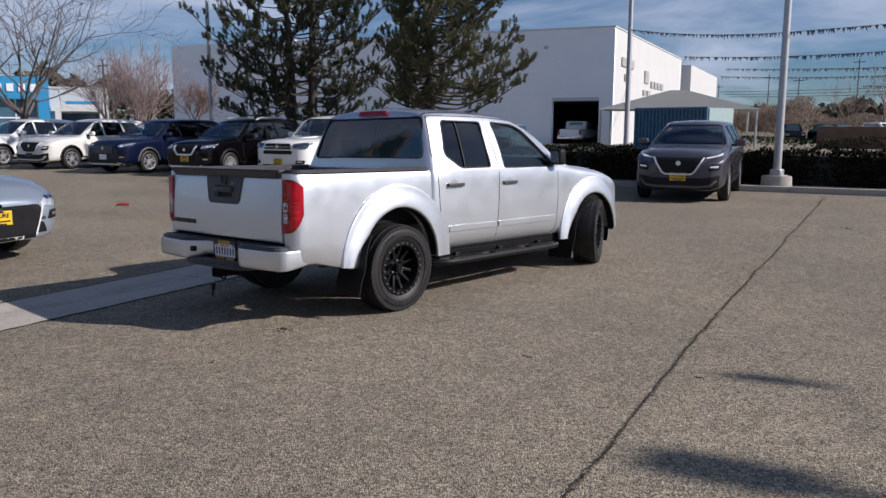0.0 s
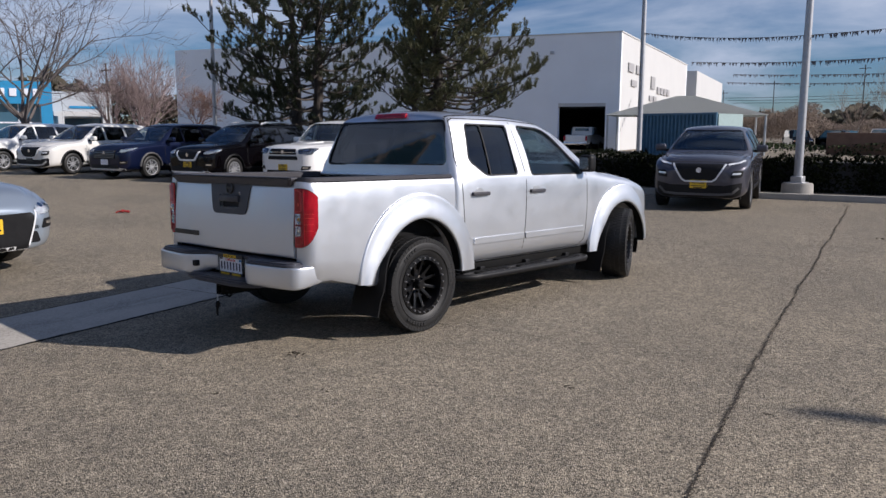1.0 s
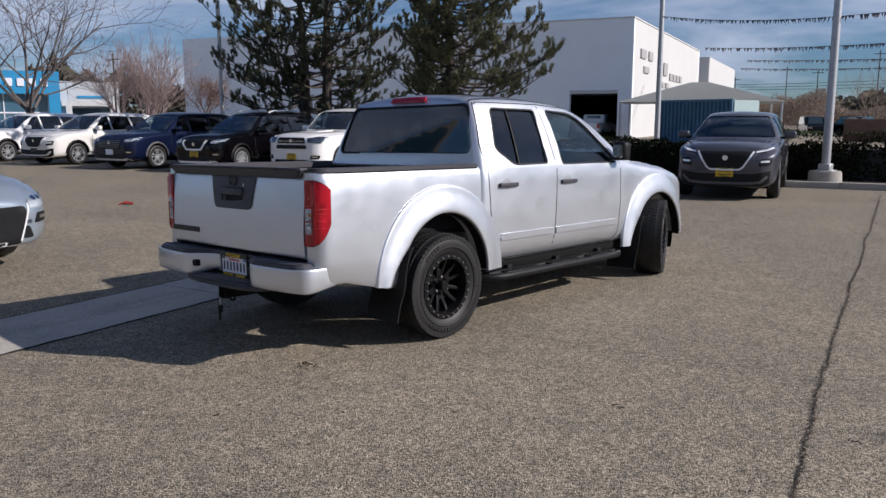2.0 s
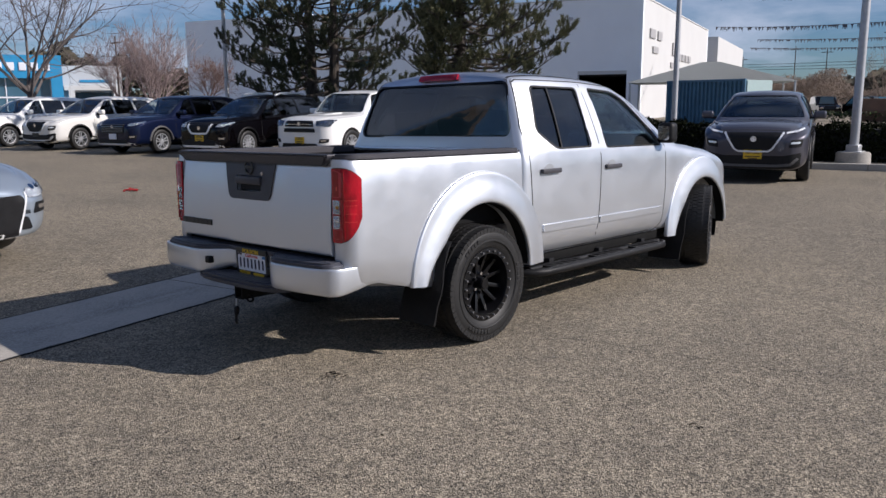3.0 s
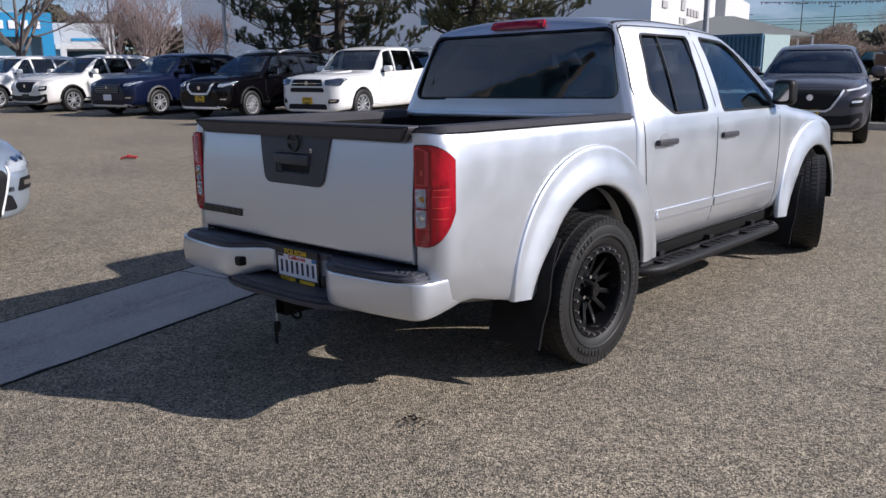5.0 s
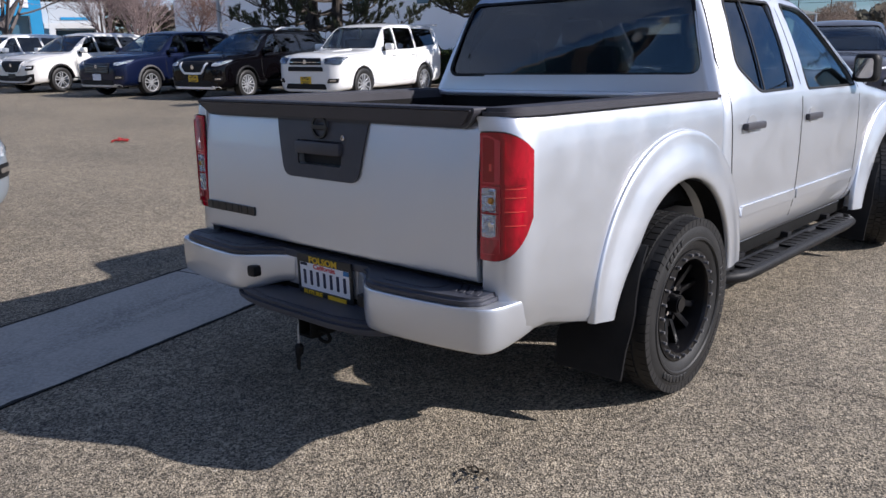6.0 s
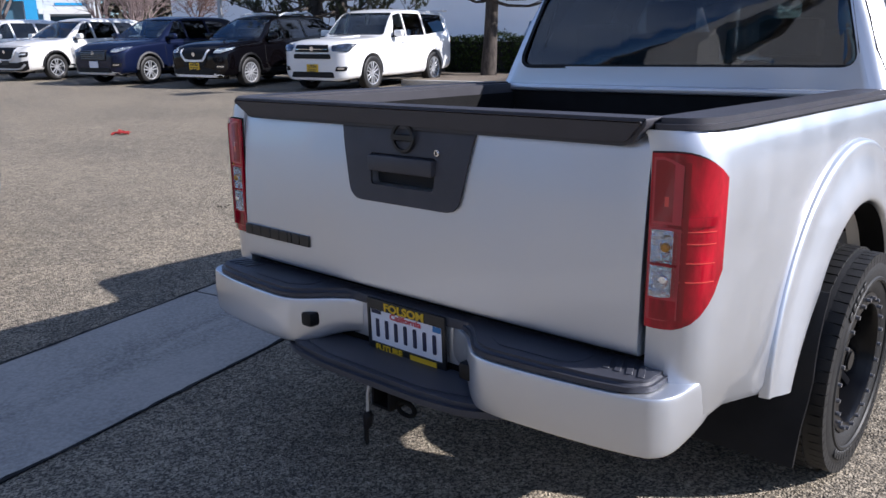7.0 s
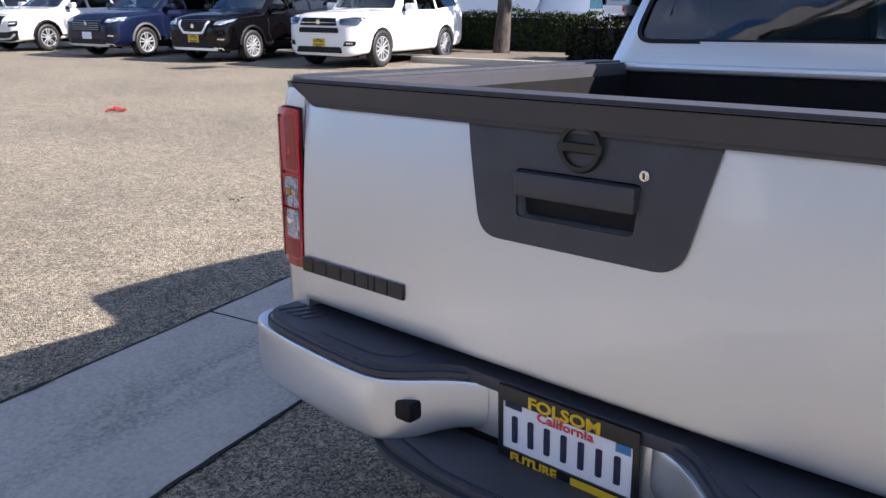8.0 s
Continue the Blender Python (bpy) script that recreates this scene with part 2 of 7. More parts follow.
def carve(me, cutter, solver):
    ob, o = new("tmp", me), new("tmp_cut", cutter)
    md = ob.modifiers.new("cut", "BOOLEAN")
    md.operation, md.solver, md.object = "DIFFERENCE", solver, o
    dg = bpy.context.evaluated_depsgraph_get()
    dg.update()
    out = bpy.data.meshes.new_from_object(ob.evaluated_get(dg))
    bpy.data.objects.remove(ob); bpy.data.objects.remove(o)
    return out


def cut(bm, cutters, name):
    """bm less the cutters, one after the other, as a mesh."""
    me = mesh_of(bm, name, 0)
    for c in cutters:
        cm = mesh_of(c, "tmp_cut", 0)
        n = len(me.polygons)
        for solver in ("MANIFOLD", "EXACT"):
            out = carve(me, cm, solver)
            if len(out.polygons) > 0.45 * n:
                me = out
                break
    me.name = name
    me.materials.clear()
    me.shade_smooth(); me.set_sharp_from_angle(angle=radians(38))
    return me


def patch(tree, outline, axis, frm, lift=0.003, thick=0.006, res=0.07):
    """A thin panel of the given outline laid on a body: seen along axis (+x, -x, +y, -y, +z) from the place frm."""
    b = bmesh.new()
    vs = [b.verts.new((u, v, 0)) for u, v in outline]
    b.faces.new(vs)
    bmesh.ops.triangulate(b, faces=b.faces[:])
    for _ in range(4):
        es = [e for e in b.edges if e.calc_length() > res]
        if not es:
            break
        bmesh.ops.subdivide_edges(b, edges=es, cuts=1)
        bmesh.ops.triangulate(b, faces=b.faces[:])
    way = {"+x": (-1, 0, 0), "-x": (1, 0, 0), "+y": (0, -1, 0), "-y": (0, 1, 0), "+z": (0, 0, -1)}[axis]
    way = Vector(way)
    dead = []
    for v in b.verts:
        u, w = v.co.x, v.co.y
        o = {"x": Vector((frm, u, w)), "y": Vector((u, frm, w)), "z": Vector((u, w, frm))}[axis[1]]
        hit, nor, _, _ = tree.ray_cast(o, way)
        if hit is None:
            hit, nor, _, _ = tree.find_nearest(o + way * abs(frm) * 0.5)
        if nor.dot(way) > 0:
            nor = -nor
        v.co = hit + nor * lift
    bmesh.ops.remove_doubles(b, verts=b.verts[:], dist=1e-4)
    bmesh.ops.recalc_face_normals(b, faces=b.faces[:])
    s = sum((f.normal * f.calc_area() for f in b.faces), Vector())
    if s.dot(way) > 0:
        bmesh.ops.reverse_faces(b, faces=b.faces[:])
    if thick:
        ext = bmesh.ops.extrude_face_region(b, geom=b.faces[:])
        b.normal_update()
        new_v = [g for g in ext["geom"] if isinstance(g, bmesh.types.BMVert)]
        for v in new_v:
            v.co += v.normal * 0 - way * thick
        bmesh.ops.recalc_face_normals(b, faces=b.faces[:])
    return b


def tube(points, r, seg=8, bm=None, caps=True):
    """A round bar along points; r a number or one per point."""
    b = bmesh.new()
    pts = [Vector(p) for p in points]
    rs = r if isinstance(r, (list, tuple)) else [r] * len(pts)
    rings = []
    up = None
    for i, p in enumerate(pts):
        d = (pts[min(i + 1, len(pts) - 1)] - pts[max(i - 1, 0)]).normalized()
        if up is None or abs(up.dot(d)) > 0.95:
            up = Vector((0, 0, 1)) if abs(d.z) < 0.9 else Vector((1, 0, 0))
        s = d.cross(up).normalized(); t = s.cross(d)
        up = t
        rings.append([b.verts.new(p + (s * math.cos(a) + t * math.sin(a)) * rs[i]) for a in [2 * math.pi * k / seg for k in range(seg)]])
    for i in range(len(rings) - 1):
        for k in range(seg):
            b.faces.new((rings[i][k], rings[i][(k + 1) % seg], rings[i + 1][(k + 1) % seg], rings[i + 1][k]))
    if caps:
        b.faces.new(rings[0][::-1]); b.faces.new(rings[-1])
    return join(bm, b)


def spin(profile, seg=48, closed=False):
    """Turns a profile of (radius, x) round the x axis."""
    b = bmesh.new()
    rings = [[b.verts.new((x, r * math.cos(a), r * math.sin(a))) for a in [2 * math.pi * k / seg for k in range(seg)]] for r, x in profile]
    n = len(rings)
    for i in range(n if closed else n - 1):
        for k in range(seg):
            b.faces.new((rings[i][k], rings[(i + 1) % n][k], rings[(i + 1) % n][(k + 1) % seg], rings[i][(k + 1) % seg]))
    bmesh.ops.recalc_face_normals(b, faces=b.faces[:])
    return b


# ---- ground ----
def asphalt():
    m = Mat("asphalt", (0.15, 0.14, 0.125), 0.88)
    m.set("Specular IOR Level", 0.3)
    bw = m.n.new("ShaderNodeRGBToBW"); m.l.new(m.voronoi(165, out="Color"), bw.inputs[0])
    grit = m.n.new("ShaderNodeRGBToBW"); m.l.new(m.voronoi(100, out="Color"), grit.inputs[0])
    stone = m.ramp(bw.outputs[0], 0.22, 0.80, (0.085, 0.076, 0.062), (0.42, 0.367, 0.292))
    # a few larger pale and dark stones
    stone = m.mix(m.ramp(grit.outputs[0], 0.72, 0.80), stone, (0.42, 0.37, 0.30))
    stone = m.mix(m.ramp(grit.outputs[0], 0.18, 0.25, (0.7, 0.7, 0.7), (0, 0, 0)), stone, (0.070, 0.063, 0.054))
    big = m.ramp(m.noise(0.35, 6), 0.3, 0.72, (0.80, 0.80, 0.80), (1.12, 1.10, 1.06))
    mid = m.ramp(m.noise(3.5, 6, 0.65), 0.3, 0.75, (0.84, 0.84, 0.84), (1.12, 1.11, 1.08))
    lump = m.n.new("ShaderNodeRGBToBW"); m.l.new(m.voronoi(70, out="Color"), lump.inputs[0])
    stone = m.mix(1.0, stone, m.ramp(lump.outputs[0], 0.2, 0.8, (0.80, 0.80, 0.80), (1.18, 1.17, 1.15)), "MULTIPLY")
    wear = m.ramp(m.noise(14, 5, 0.7), 0.35, 0.68, (0.82, 0.82, 0.82), (1.14, 1.13, 1.10))
    c = m.mix(1.0, m.mix(1.0, m.mix(1.0, stone, big, "MULTIPLY"), mid, "MULTIPLY"), wear, "MULTIPLY")
    spot = m.ramp(m.noise(1.1, 7, 0.7, 0.6), 0.66, 0.75)
    c = m.mix(spot, c, (0.06, 0.055, 0.05))
    m.to("Base Color", c)
    m.bump(m.voronoi(130), 0.9, 0.006)
    return m.m


def concrete(name="concrete", c=(0.42, 0.39, 0.34), streak=None):
    m = Mat(name, c, 0.85)
    d = tuple(v * 0.55 for v in c)
    a = m.mix(m.ramp(m.noise(1.6, 7, 0.6), 0.3, 0.75), c, d)
    if streak:
        # water has left a dark streak along the middle of the strip
        sx = m.n.new("ShaderNodeSeparateXYZ"); m.l.new(m.coords(), sx.inputs[0])
        mr = m.n.new("ShaderNodeMapRange"); mr.interpolation_type = "SMOOTHSTEP"
        ab = m.n.new("ShaderNodeMath"); ab.operation = "ADD"; ab.inputs[1].default_value = -streak
        m.l.new(sx.outputs["X"], ab.inputs[0])
        a2 = m.n.new("ShaderNodeMath"); a2.operation = "ABSOLUTE"; m.l.new(ab.outputs[0], a2.inputs[0])
        mr.inputs["From Min"].default_value, mr.inputs["From Max"].default_value = 0.26, 0.02
        m.l.new(a2.outputs[0], mr.inputs["Value"])
        st = m.mix(1.0, mr.outputs[0], m.ramp(m.noise(7, 6, 0.65, 0.3, (1.6, 0.35, 1)), 0.36, 0.62), "MULTIPLY")
        a = m.mix(st, a, tuple(v * 0.45 for v in c))
    m.to("Base Color", m.mix(m.ramp(m.noise(60, 4), 0.35, 0.8), a, tuple(v * 1.12 for v in c)))
    m.bump(m.noise(90, 5), 0.3, 0.003)
    return m.m


ASPHALT, CONCRETE = asphalt(), concrete("concrete", (0.46, 0.425, 0.375), -1.97)
KERB = concrete("kerb_concrete", (0.40, 0.38, 0.35))
JOINTFILL = plain("joint_filler", (0.014, 0.013, 0.012), 0.95, bump=0.6, fine=90)
SOIL = plain("bark_mulch", (0.13, 0.105, 0.08), 0.95, var=0.8, scale=25, bump=0.9, fine=60, dist=0.02)
CRACKED = plain("crack_filler", (0.045, 0.037, 0.028), 0.95, bump=0.8, fine=90, dist=0.01)

# one sheet out to the horizon, falling gently to the drainage strip
GRID, SWALE = radians(15), radians(12.3)
cg, sg = math.cos(SWALE), math.sin(SWALE)
FALL = [(-900, 0), (-4.4, 0), (-2.425, 1), (-1.495, 1), (0.95, 0), (900, 0)]
FADE = [(-900, 1), (4.0, 1), (9.0, 0), (900, 0)]


def ground_z(x, y):
    u, v = x * cg + y * sg, -x * sg + y * cg
    return -0.055 * float(np.interp(u, *zip(*FALL))) * float(np.interp(v, *zip(*FADE)))


b = bmesh.new()
us = [-900, -30] + [-4.4 + 0.3 * k for k in range(6)] + [-2.425, -1.495] + [-1.2 + 0.3 * k for k in range(7)] + [0.95, 30, 900]
vs = [-900, -30] + list(range(4, 10)) + [30, 900]
vv = [[b.verts.new((u * cg - v * sg, u * sg + v * cg, ground_z(u * cg - v * sg, u * sg + v * cg))) for u in us] for v in vs]
for i in range(len(vs) - 1):
    for k in range(len(us) - 1):
        b.faces.new((vv[i][k], vv[i][k + 1], vv[i + 1][k + 1], vv[i + 1][k]))
ground = solo("ground", b, ASPHALT, "worn grey asphalt of a sunlit car park with exposed aggregate", "ground", kind="structure", smooth=0)


# ---- wheels ----
def tyre_mesh(R, w, rim, lugs=0, seg=56):
    h = w / 2
    prof = [(rim, -h * 0.80), (rim + 0.02, -h * 0.92), (rim + (R - rim) * 0.45, -h), (R - 0.035, -h * 0.97), (R - 0.012, -h * 0.86), (R - 0.004, -h * 0.6), (R - 0.002, -h * 0.2),
            (R - 0.002, h * 0.2), (R - 0.004, h * 0.6), (R - 0.012, h * 0.86), (R - 0.035, h * 0.97), (rim + (R - rim) * 0.45, h), (rim + 0.02, h * 0.92), (rim, h * 0.80)]
    bm = spin(prof, seg)
    if lugs:
        for k in range(lugs):
            a = 2 * math.pi * k / lugs
            for j, (x0, x1) in enumerate(((-0.98, -0.62), (-0.52, -0.2), (-0.13, 0.13), (0.2, 0.52), (0.62, 0.98))):
                t = a + (0.5 if j % 2 else 0.0) * 2 * math.pi / lugs
                dz = -0.016 if j in (0, 4) else 0.0
                lug = box(h * x0, h * x1, -math.pi * R / lugs * 0.86, math.pi * R / lugs * 0.86, R - 0.02 + dz, R + 0.004 + dz * 0.60)
                moved(lug, Matrix.Rotation(t, 4, "X"))
                bm = join(bm, lug)
        # raised ring and blocks on the side wall
        for s in (-1, 1):
            bm = join(bm, spin([(rim + 0.045, s * h * 0.99), (rim + 0.05, s * (h + 0.004)), (rim + 0.058, s * (h + 0.004)), (rim + 0.062, s * h * 0.99)], seg))
    return bm


def off_road_wheel(parent, m, name="wheel"):
    """Black six-spoke off-road wheel: tyre, rim, spokes, ring of bolts; axle along x, outside at +x."""
    w = new(name); w.parent = parent; w.matrix_basis = m
    w["label"] = "black off-road wheel with a chunky tyre"
    R, rim = 0.360, 0.221
    part("tyre", tyre_mesh(R, 0.250, rim, 64), RUBBER, w, "worn black all-terrain tyre")
    b = spin([(rim - 0.012, -0.10), (rim + 0.004, -0.105), (rim + 0.006, 0.085), (rim + 0.006, 0.112), (rim - 0.028, 0.116), (rim - 0.034, 0.10), (rim - 0.034, -0.02), (rim - 0.045, -0.06)], 56)
    part("rim", b, GLOSSBLACK, w)
    for k in range(6):
        a = 2 * math.pi * k / 6
        sp = None
        for s in (-1, 1):
            q = box(0.000, 0.034, -0.013, 0.013, 0.05, rim - 0.030, 0.005)
            for v in q.verts:
                v.co.y += s * (0.012 + 0.040 * max(0.0, v.co.z - 0.05) / 0.15)
                v.co.x += 0.044 * (v.co.z / rim) ** 2
            sp = join(sp, moved(q, Matrix.Rotation(a, 4, "X")))
        # machined web near the hub
        sp = join(sp, moved(box(0.020, 0.040, -0.020, 0.020, 0.055, 0.110, 0.006, 1), Matrix.Rotation(a, 4, "X")))
        part("spoke", sp, GLOSSBLACK, w)
    # raised lettering blocks on the side wall, too worn to read
    for a0, n in ((0.35, 5), (2.5, 7), (4.6, 5)):
        for k in range(n):
            a = a0 + k * 0.105
            blk = box(0.122, 0.1285, -0.013, 0.013, rim + 0.062, rim + 0.090, 0.002, 1)
            part("sidewall_mark", moved(blk, Matrix.Rotation(a, 4, "X")), RUBBER, w)
    b = cyl(0.082, 0.072, 0.05, 28, Matrix.Translation((0.010, 0, 0)) @ Matrix.Rotation(radians(90), 4, "Y"), None, 0.006)
    b = cyl(0.040, 0.036, 0.075, 20, Matrix.Translation((0.055, 0, 0)) @ Matrix.Rotation(radians(90), 4, "Y"), b, 0.006)
    part("hub", b, GLOSSBLACK, w)
    for k in range(6):
        a = 2 * math.pi * (k + 0.5) / 6
        part("lug_nut", cyl(0.011, 0.010, 0.03, 6, Matrix.Translation((0.045, 0.060 * math.cos(a), 0.060 * math.sin(a))) @ Matrix.Rotation(radians(90), 4, "Y")), CHROME if k % 2 else GLOSSBLACK, w)
    for k in range(24):
        a = 2 * math.pi * k / 24
        part("bolt", cyl(0.0075, 0.0065, 0.012, 8, Matrix.Translation((0.120, (rim - 0.011) * math.cos(a), (rim - 0.011) * math.sin(a))) @ Matrix.Rotation(radians(90), 4, "Y")), BOLT, w)
    part("brake_disc", cyl(0.16, 0.16, 0.03, 32, Matrix.Translation((-0.03, 0, 0)) @ Matrix.Rotation(radians(90), 4, "Y")), UNDER, w)
    return w


# ---- the silver pickup ----
TRUCK_TILT = Matrix.Rotation(-0.020, 4, "X") @ Matrix.Rotation(-0.022, 4, "Y")
truck = thing("pickup_truck", TRUCK_TILT, "silver crew-cab pickup truck with black off-road wheels parked on asphalt", "pickup truck")


def truck_section(y, zb, xs, xw, zm, zbelt, xb, xr, ze, zc, lean=0.0):
    pts = [(0, zb), (xs * 0.6, zb), (xs, zb), (xw - 0.01, zb + 0.10), (xw, zm), (xw - 0.002, zbelt - 0.10), (xw - 0.012, zbelt - 0.01), (xb, zbelt + 0.02), ((xb + xr) / 2 + 0.012, (zbelt + ze) / 2 + 0.01), (xr + 0.012, ze - 0.03), (xr - 0.05, ze + 0.012), (xr * 0.5, (ze + zc) / 2 + 0.016), (0, zc)]
    return [(x, y + lean * max(0, z - 1.1), z) for x, z in pts]


CAB = [truck_section(*r) for r in (
    (0.475, 0.43, 0.76, 0.82, 0.70, 1.13, 0.78, 0.60, 1.60, 1.655, 0.22),
    (0.475, 0.43, 0.76, 0.82, 0.70, 1.13, 0.78, 0.60, 1.60, 1.655, 0.22),
    (0.500, 0.41, 0.80, 0.865, 0.70, 1.13, 0.835, 0.635, 1.635, 1.685, 0.20),
    (0.60, 0.40, 0.80, 0.875, 0.70, 1.13, 0.855, 0.645, 1.645, 1.700, 0.15),
    (0.90, 0.40, 0.80, 0.88, 0.70, 1.13, 0.862, 0.655, 1.655, 1.715, 0.03),
    (1.40, 0.40, 0.80, 0.882, 0.70, 1.13, 0.865, 0.655, 1.650, 1.712),
    (1.80, 0.40, 0.80, 0.882, 0.70, 1.13, 0.862, 0.645, 1.625, 1.690),
    (2.05, 0.40, 0.80, 0.880, 0.70, 1.13, 0.860, 0.640, 1.575, 1.640),
    (2.30, 0.40, 0.80, 0.878, 0.70, 1.13, 0.855, 0.690, 1.440, 1.495),
    (2.58, 0.40, 0.80, 0.875, 0.70, 1.12, 0.840, 0.740, 1.250, 1.310),
    (2.76, 0.42, 0.78, 0.872, 0.70, 1.10, 0.830, 0.740, 1.150, 1.195),
    (2.95, 0.42, 0.76, 0.870, 0.70, 1.085, 0.820, 0.720, 1.130, 1.170),
    (3.34, 0.42, 0.74, 0.866, 0.70, 1.05, 0.800, 0.690, 1.105, 1.145),
    (3.62, 0.40, 0.72, 0.850, 0.68, 0.99, 0.770, 0.640, 1.060, 1.100),
    (3.78, 0.36, 0.66, 0.800, 0.62, 0.92, 0.700, 0.560, 1.000, 1.040),
    (3.88, 0.36, 0.56, 0.680, 0.60, 0.86, 0.600, 0.480, 0.930, 0.960),
    (3.89, 0.38, 0.50, 0.620, 0.60, 0.84, 0.560, 0.440, 0.900, 0.920))]
ARCH_F, ARCH_R, ARCH_RAD = (3.12, 0.395), (0.045, 0.395), 0.445
cab_bm = shell(smooth_grid(CAB, 2))
cab_tree = tree_of(cab_bm)

REAR_WIN = rounded([(0.87, 1.150), (1.30, 1.155), (1.325, 1.578), (0.775, 1.578), (0.685, 1.275)], [0.05, 0.03, 0.03, 0.04, 0.05])
FRONT_WIN = rounded([(1.51, 1.145), (2.36, 1.145), (2.34, 1.21), (2.04, 1.50), (1.88, 1.565), (1.50, 1.580)], [0.03, 0.02, 0.05, 0.10, 0.10, 0.03])
BACK_GLASS = rounded([(-0.735, 1.235), (0.735, 1.235), (0.625, 1.605), (-0.625, 1.605)], [0.07, 0.07, 0.05, 0.05], 6)
SCREEN = rounded([(-0.70, 1.23), (0.70, 1.23), (0.57, 1.585), (-0.57, 1.585)], 0.06, 5)


CABIN = [truck_section(*r) for r in (
    (0.545, 0.62, 0.70, 0.80, 0.8, 1.13, 0.80, 0.575, 1.575, 1.635, 0.16),
    (0.545, 0.62, 0.70, 0.80, 0.8, 1.13, 0.80, 0.575, 1.575, 1.635, 0.16),
    (0.90, 0.62, 0.74, 0.82, 0.8, 1.13, 0.81, 0.60, 1.610, 1.670, 0.03),
    (1.40, 0.62, 0.74, 0.82, 0.8, 1.13, 0.81, 0.60, 1.605, 1.667),
    (1.80, 0.62, 0.74, 0.82, 0.8, 1.13, 0.81, 0.59, 1.580, 1.645),
    (2.05, 0.62, 0.74, 0.82, 0.8, 1.13, 0.81, 0.58, 1.530, 1.595),
    (2.30, 0.62, 0.74, 0.82, 0.8, 1.13, 0.80, 0.63, 1.390, 1.445),
    (2.56, 0.62, 0.74, 0.82, 0.8, 1.11, 0.79, 0.69, 1.200, 1.250),
    (2.57, 0.62, 0.74, 0.82, 0.8, 1.11, 0.79, 0.69, 1.190, 1.240))]


def arch_cutter(y, z, r, x0, x1):
    return [cyl(r, r, x1 - x0, 48, Matrix.Translation((s * (x0 + x1) / 2, y, z)) @ Matrix.Rotation(radians(90), 4, "Y")) for s in (-1, 1)]


body_me = cut(cab_bm, [shell(smooth_grid(CABIN, 1)), *arch_cutter(*ARCH_F, ARCH_RAD, 0.50, 1.2),
                       prism(REAR_WIN, "x", -1.3, 1.3), prism(FRONT_WIN, "x", -1.3, 1.3),
                       prism(BACK_GLASS, "y", 0.2, 0.85), prism(SCREEN, "y", 2.0, 3.4)], "cab")
cab = part("cab", body_me, SILVER, truck)
b = patch(cab_tree, BACK_GLASS, "-y", -1.0, -0.012, 0.004)
part("rear_window", b, BACKGLASS, cab, "dark tinted rear window")
for s, ax in ((1, "+x"), (-1, "-x")):
    part("rear_door_window", patch(cab_tree, REAR_WIN, ax, s * 2.0, -0.014, 0.004), PRIVACY, cab, "dark tinted door window")
    part("front_door_window", patch(cab_tree, FRONT_WIN, ax, s * 2.0, -0.014, 0.004), TRUCKGLASS, cab)
part("windscreen", patch(cab_tree, SCREEN, "+y", 6.0, -0.012, 0.004), TRUCKGLASS, cab)


def ribbon(tree, line, axis, frm, width, lift=0.002, thick=0.003, closed=False):
    """A narrow strip along a 2D line, laid on a body."""
    k = len(line)
    out, inn = [], []
    for i in range(k):
        a = Vector(line[i - 1] if (i or closed) else line[0]); c = Vector(line[(i + 1) % k] if (i < k - 1 or closed) else line[-1])
        d = (c - a).normalized(); n = Vector((-d.y, d.x)) * width / 2
        out.append(Vector(line[i]) + n); inn.append(Vector(line[i]) - n)
    bm = bmesh.new()
    way = Vector({"+x": (-1, 0, 0), "-x": (1, 0, 0), "+y": (0, -1, 0), "-y": (0, 1, 0), "+z": (0, 0, -1)}[axis])
    def P(q):
        o = {"x": Vector((frm, q[0], q[1])), "y": Vector((q[0], frm, q[1])), "z": Vector((q[0], q[1], frm))}[axis[1]]
        hit, nor, _, _ = tree.ray_cast(o, way)
        if hit is None:
            hit, nor = tree.find_nearest(o)[:2]
        if nor.dot(way) > 0:
            nor = -nor
        return hit + nor * lift
    A = [bm.verts.new(P(q)) for q in out]; B = [bm.verts.new(P(q)) for q in inn]
    A2 = [bm.verts.new(v.co - way * thick) for v in A]; B2 = [bm.verts.new(v.co - way * thick) for v in B]
    for i in range(k if closed else k - 1):
        j = (i + 1) % k
        for q in ((A[i], A[j], A2[j], A2[i]), (A2[i], A2[j], B2[j], B2[i]), (B2[i], B2[j], B[j], B[i])):
            bm.faces.new(q)
    bmesh.ops.recalc_face_normals(bm, faces=bm.faces[:])
    s = sum((f.normal * f.calc_area() for f in bm.faces), Vector())
    if s.dot(way) > 0:
        bmesh.ops.reverse_faces(bm, faces=bm.faces[:])
    return bm


def dense(line, n=6, closed=False):
    out = []
    k = len(line)
    for i in range(k if closed else k - 1):
        a, c = Vector(line[i]), Vector(line[(i + 1) % k])
        out += [tuple(a.lerp(c, j / n)) for j in range(n)]
    if not closed:
        out.append(tuple(line[-1]))
    return out


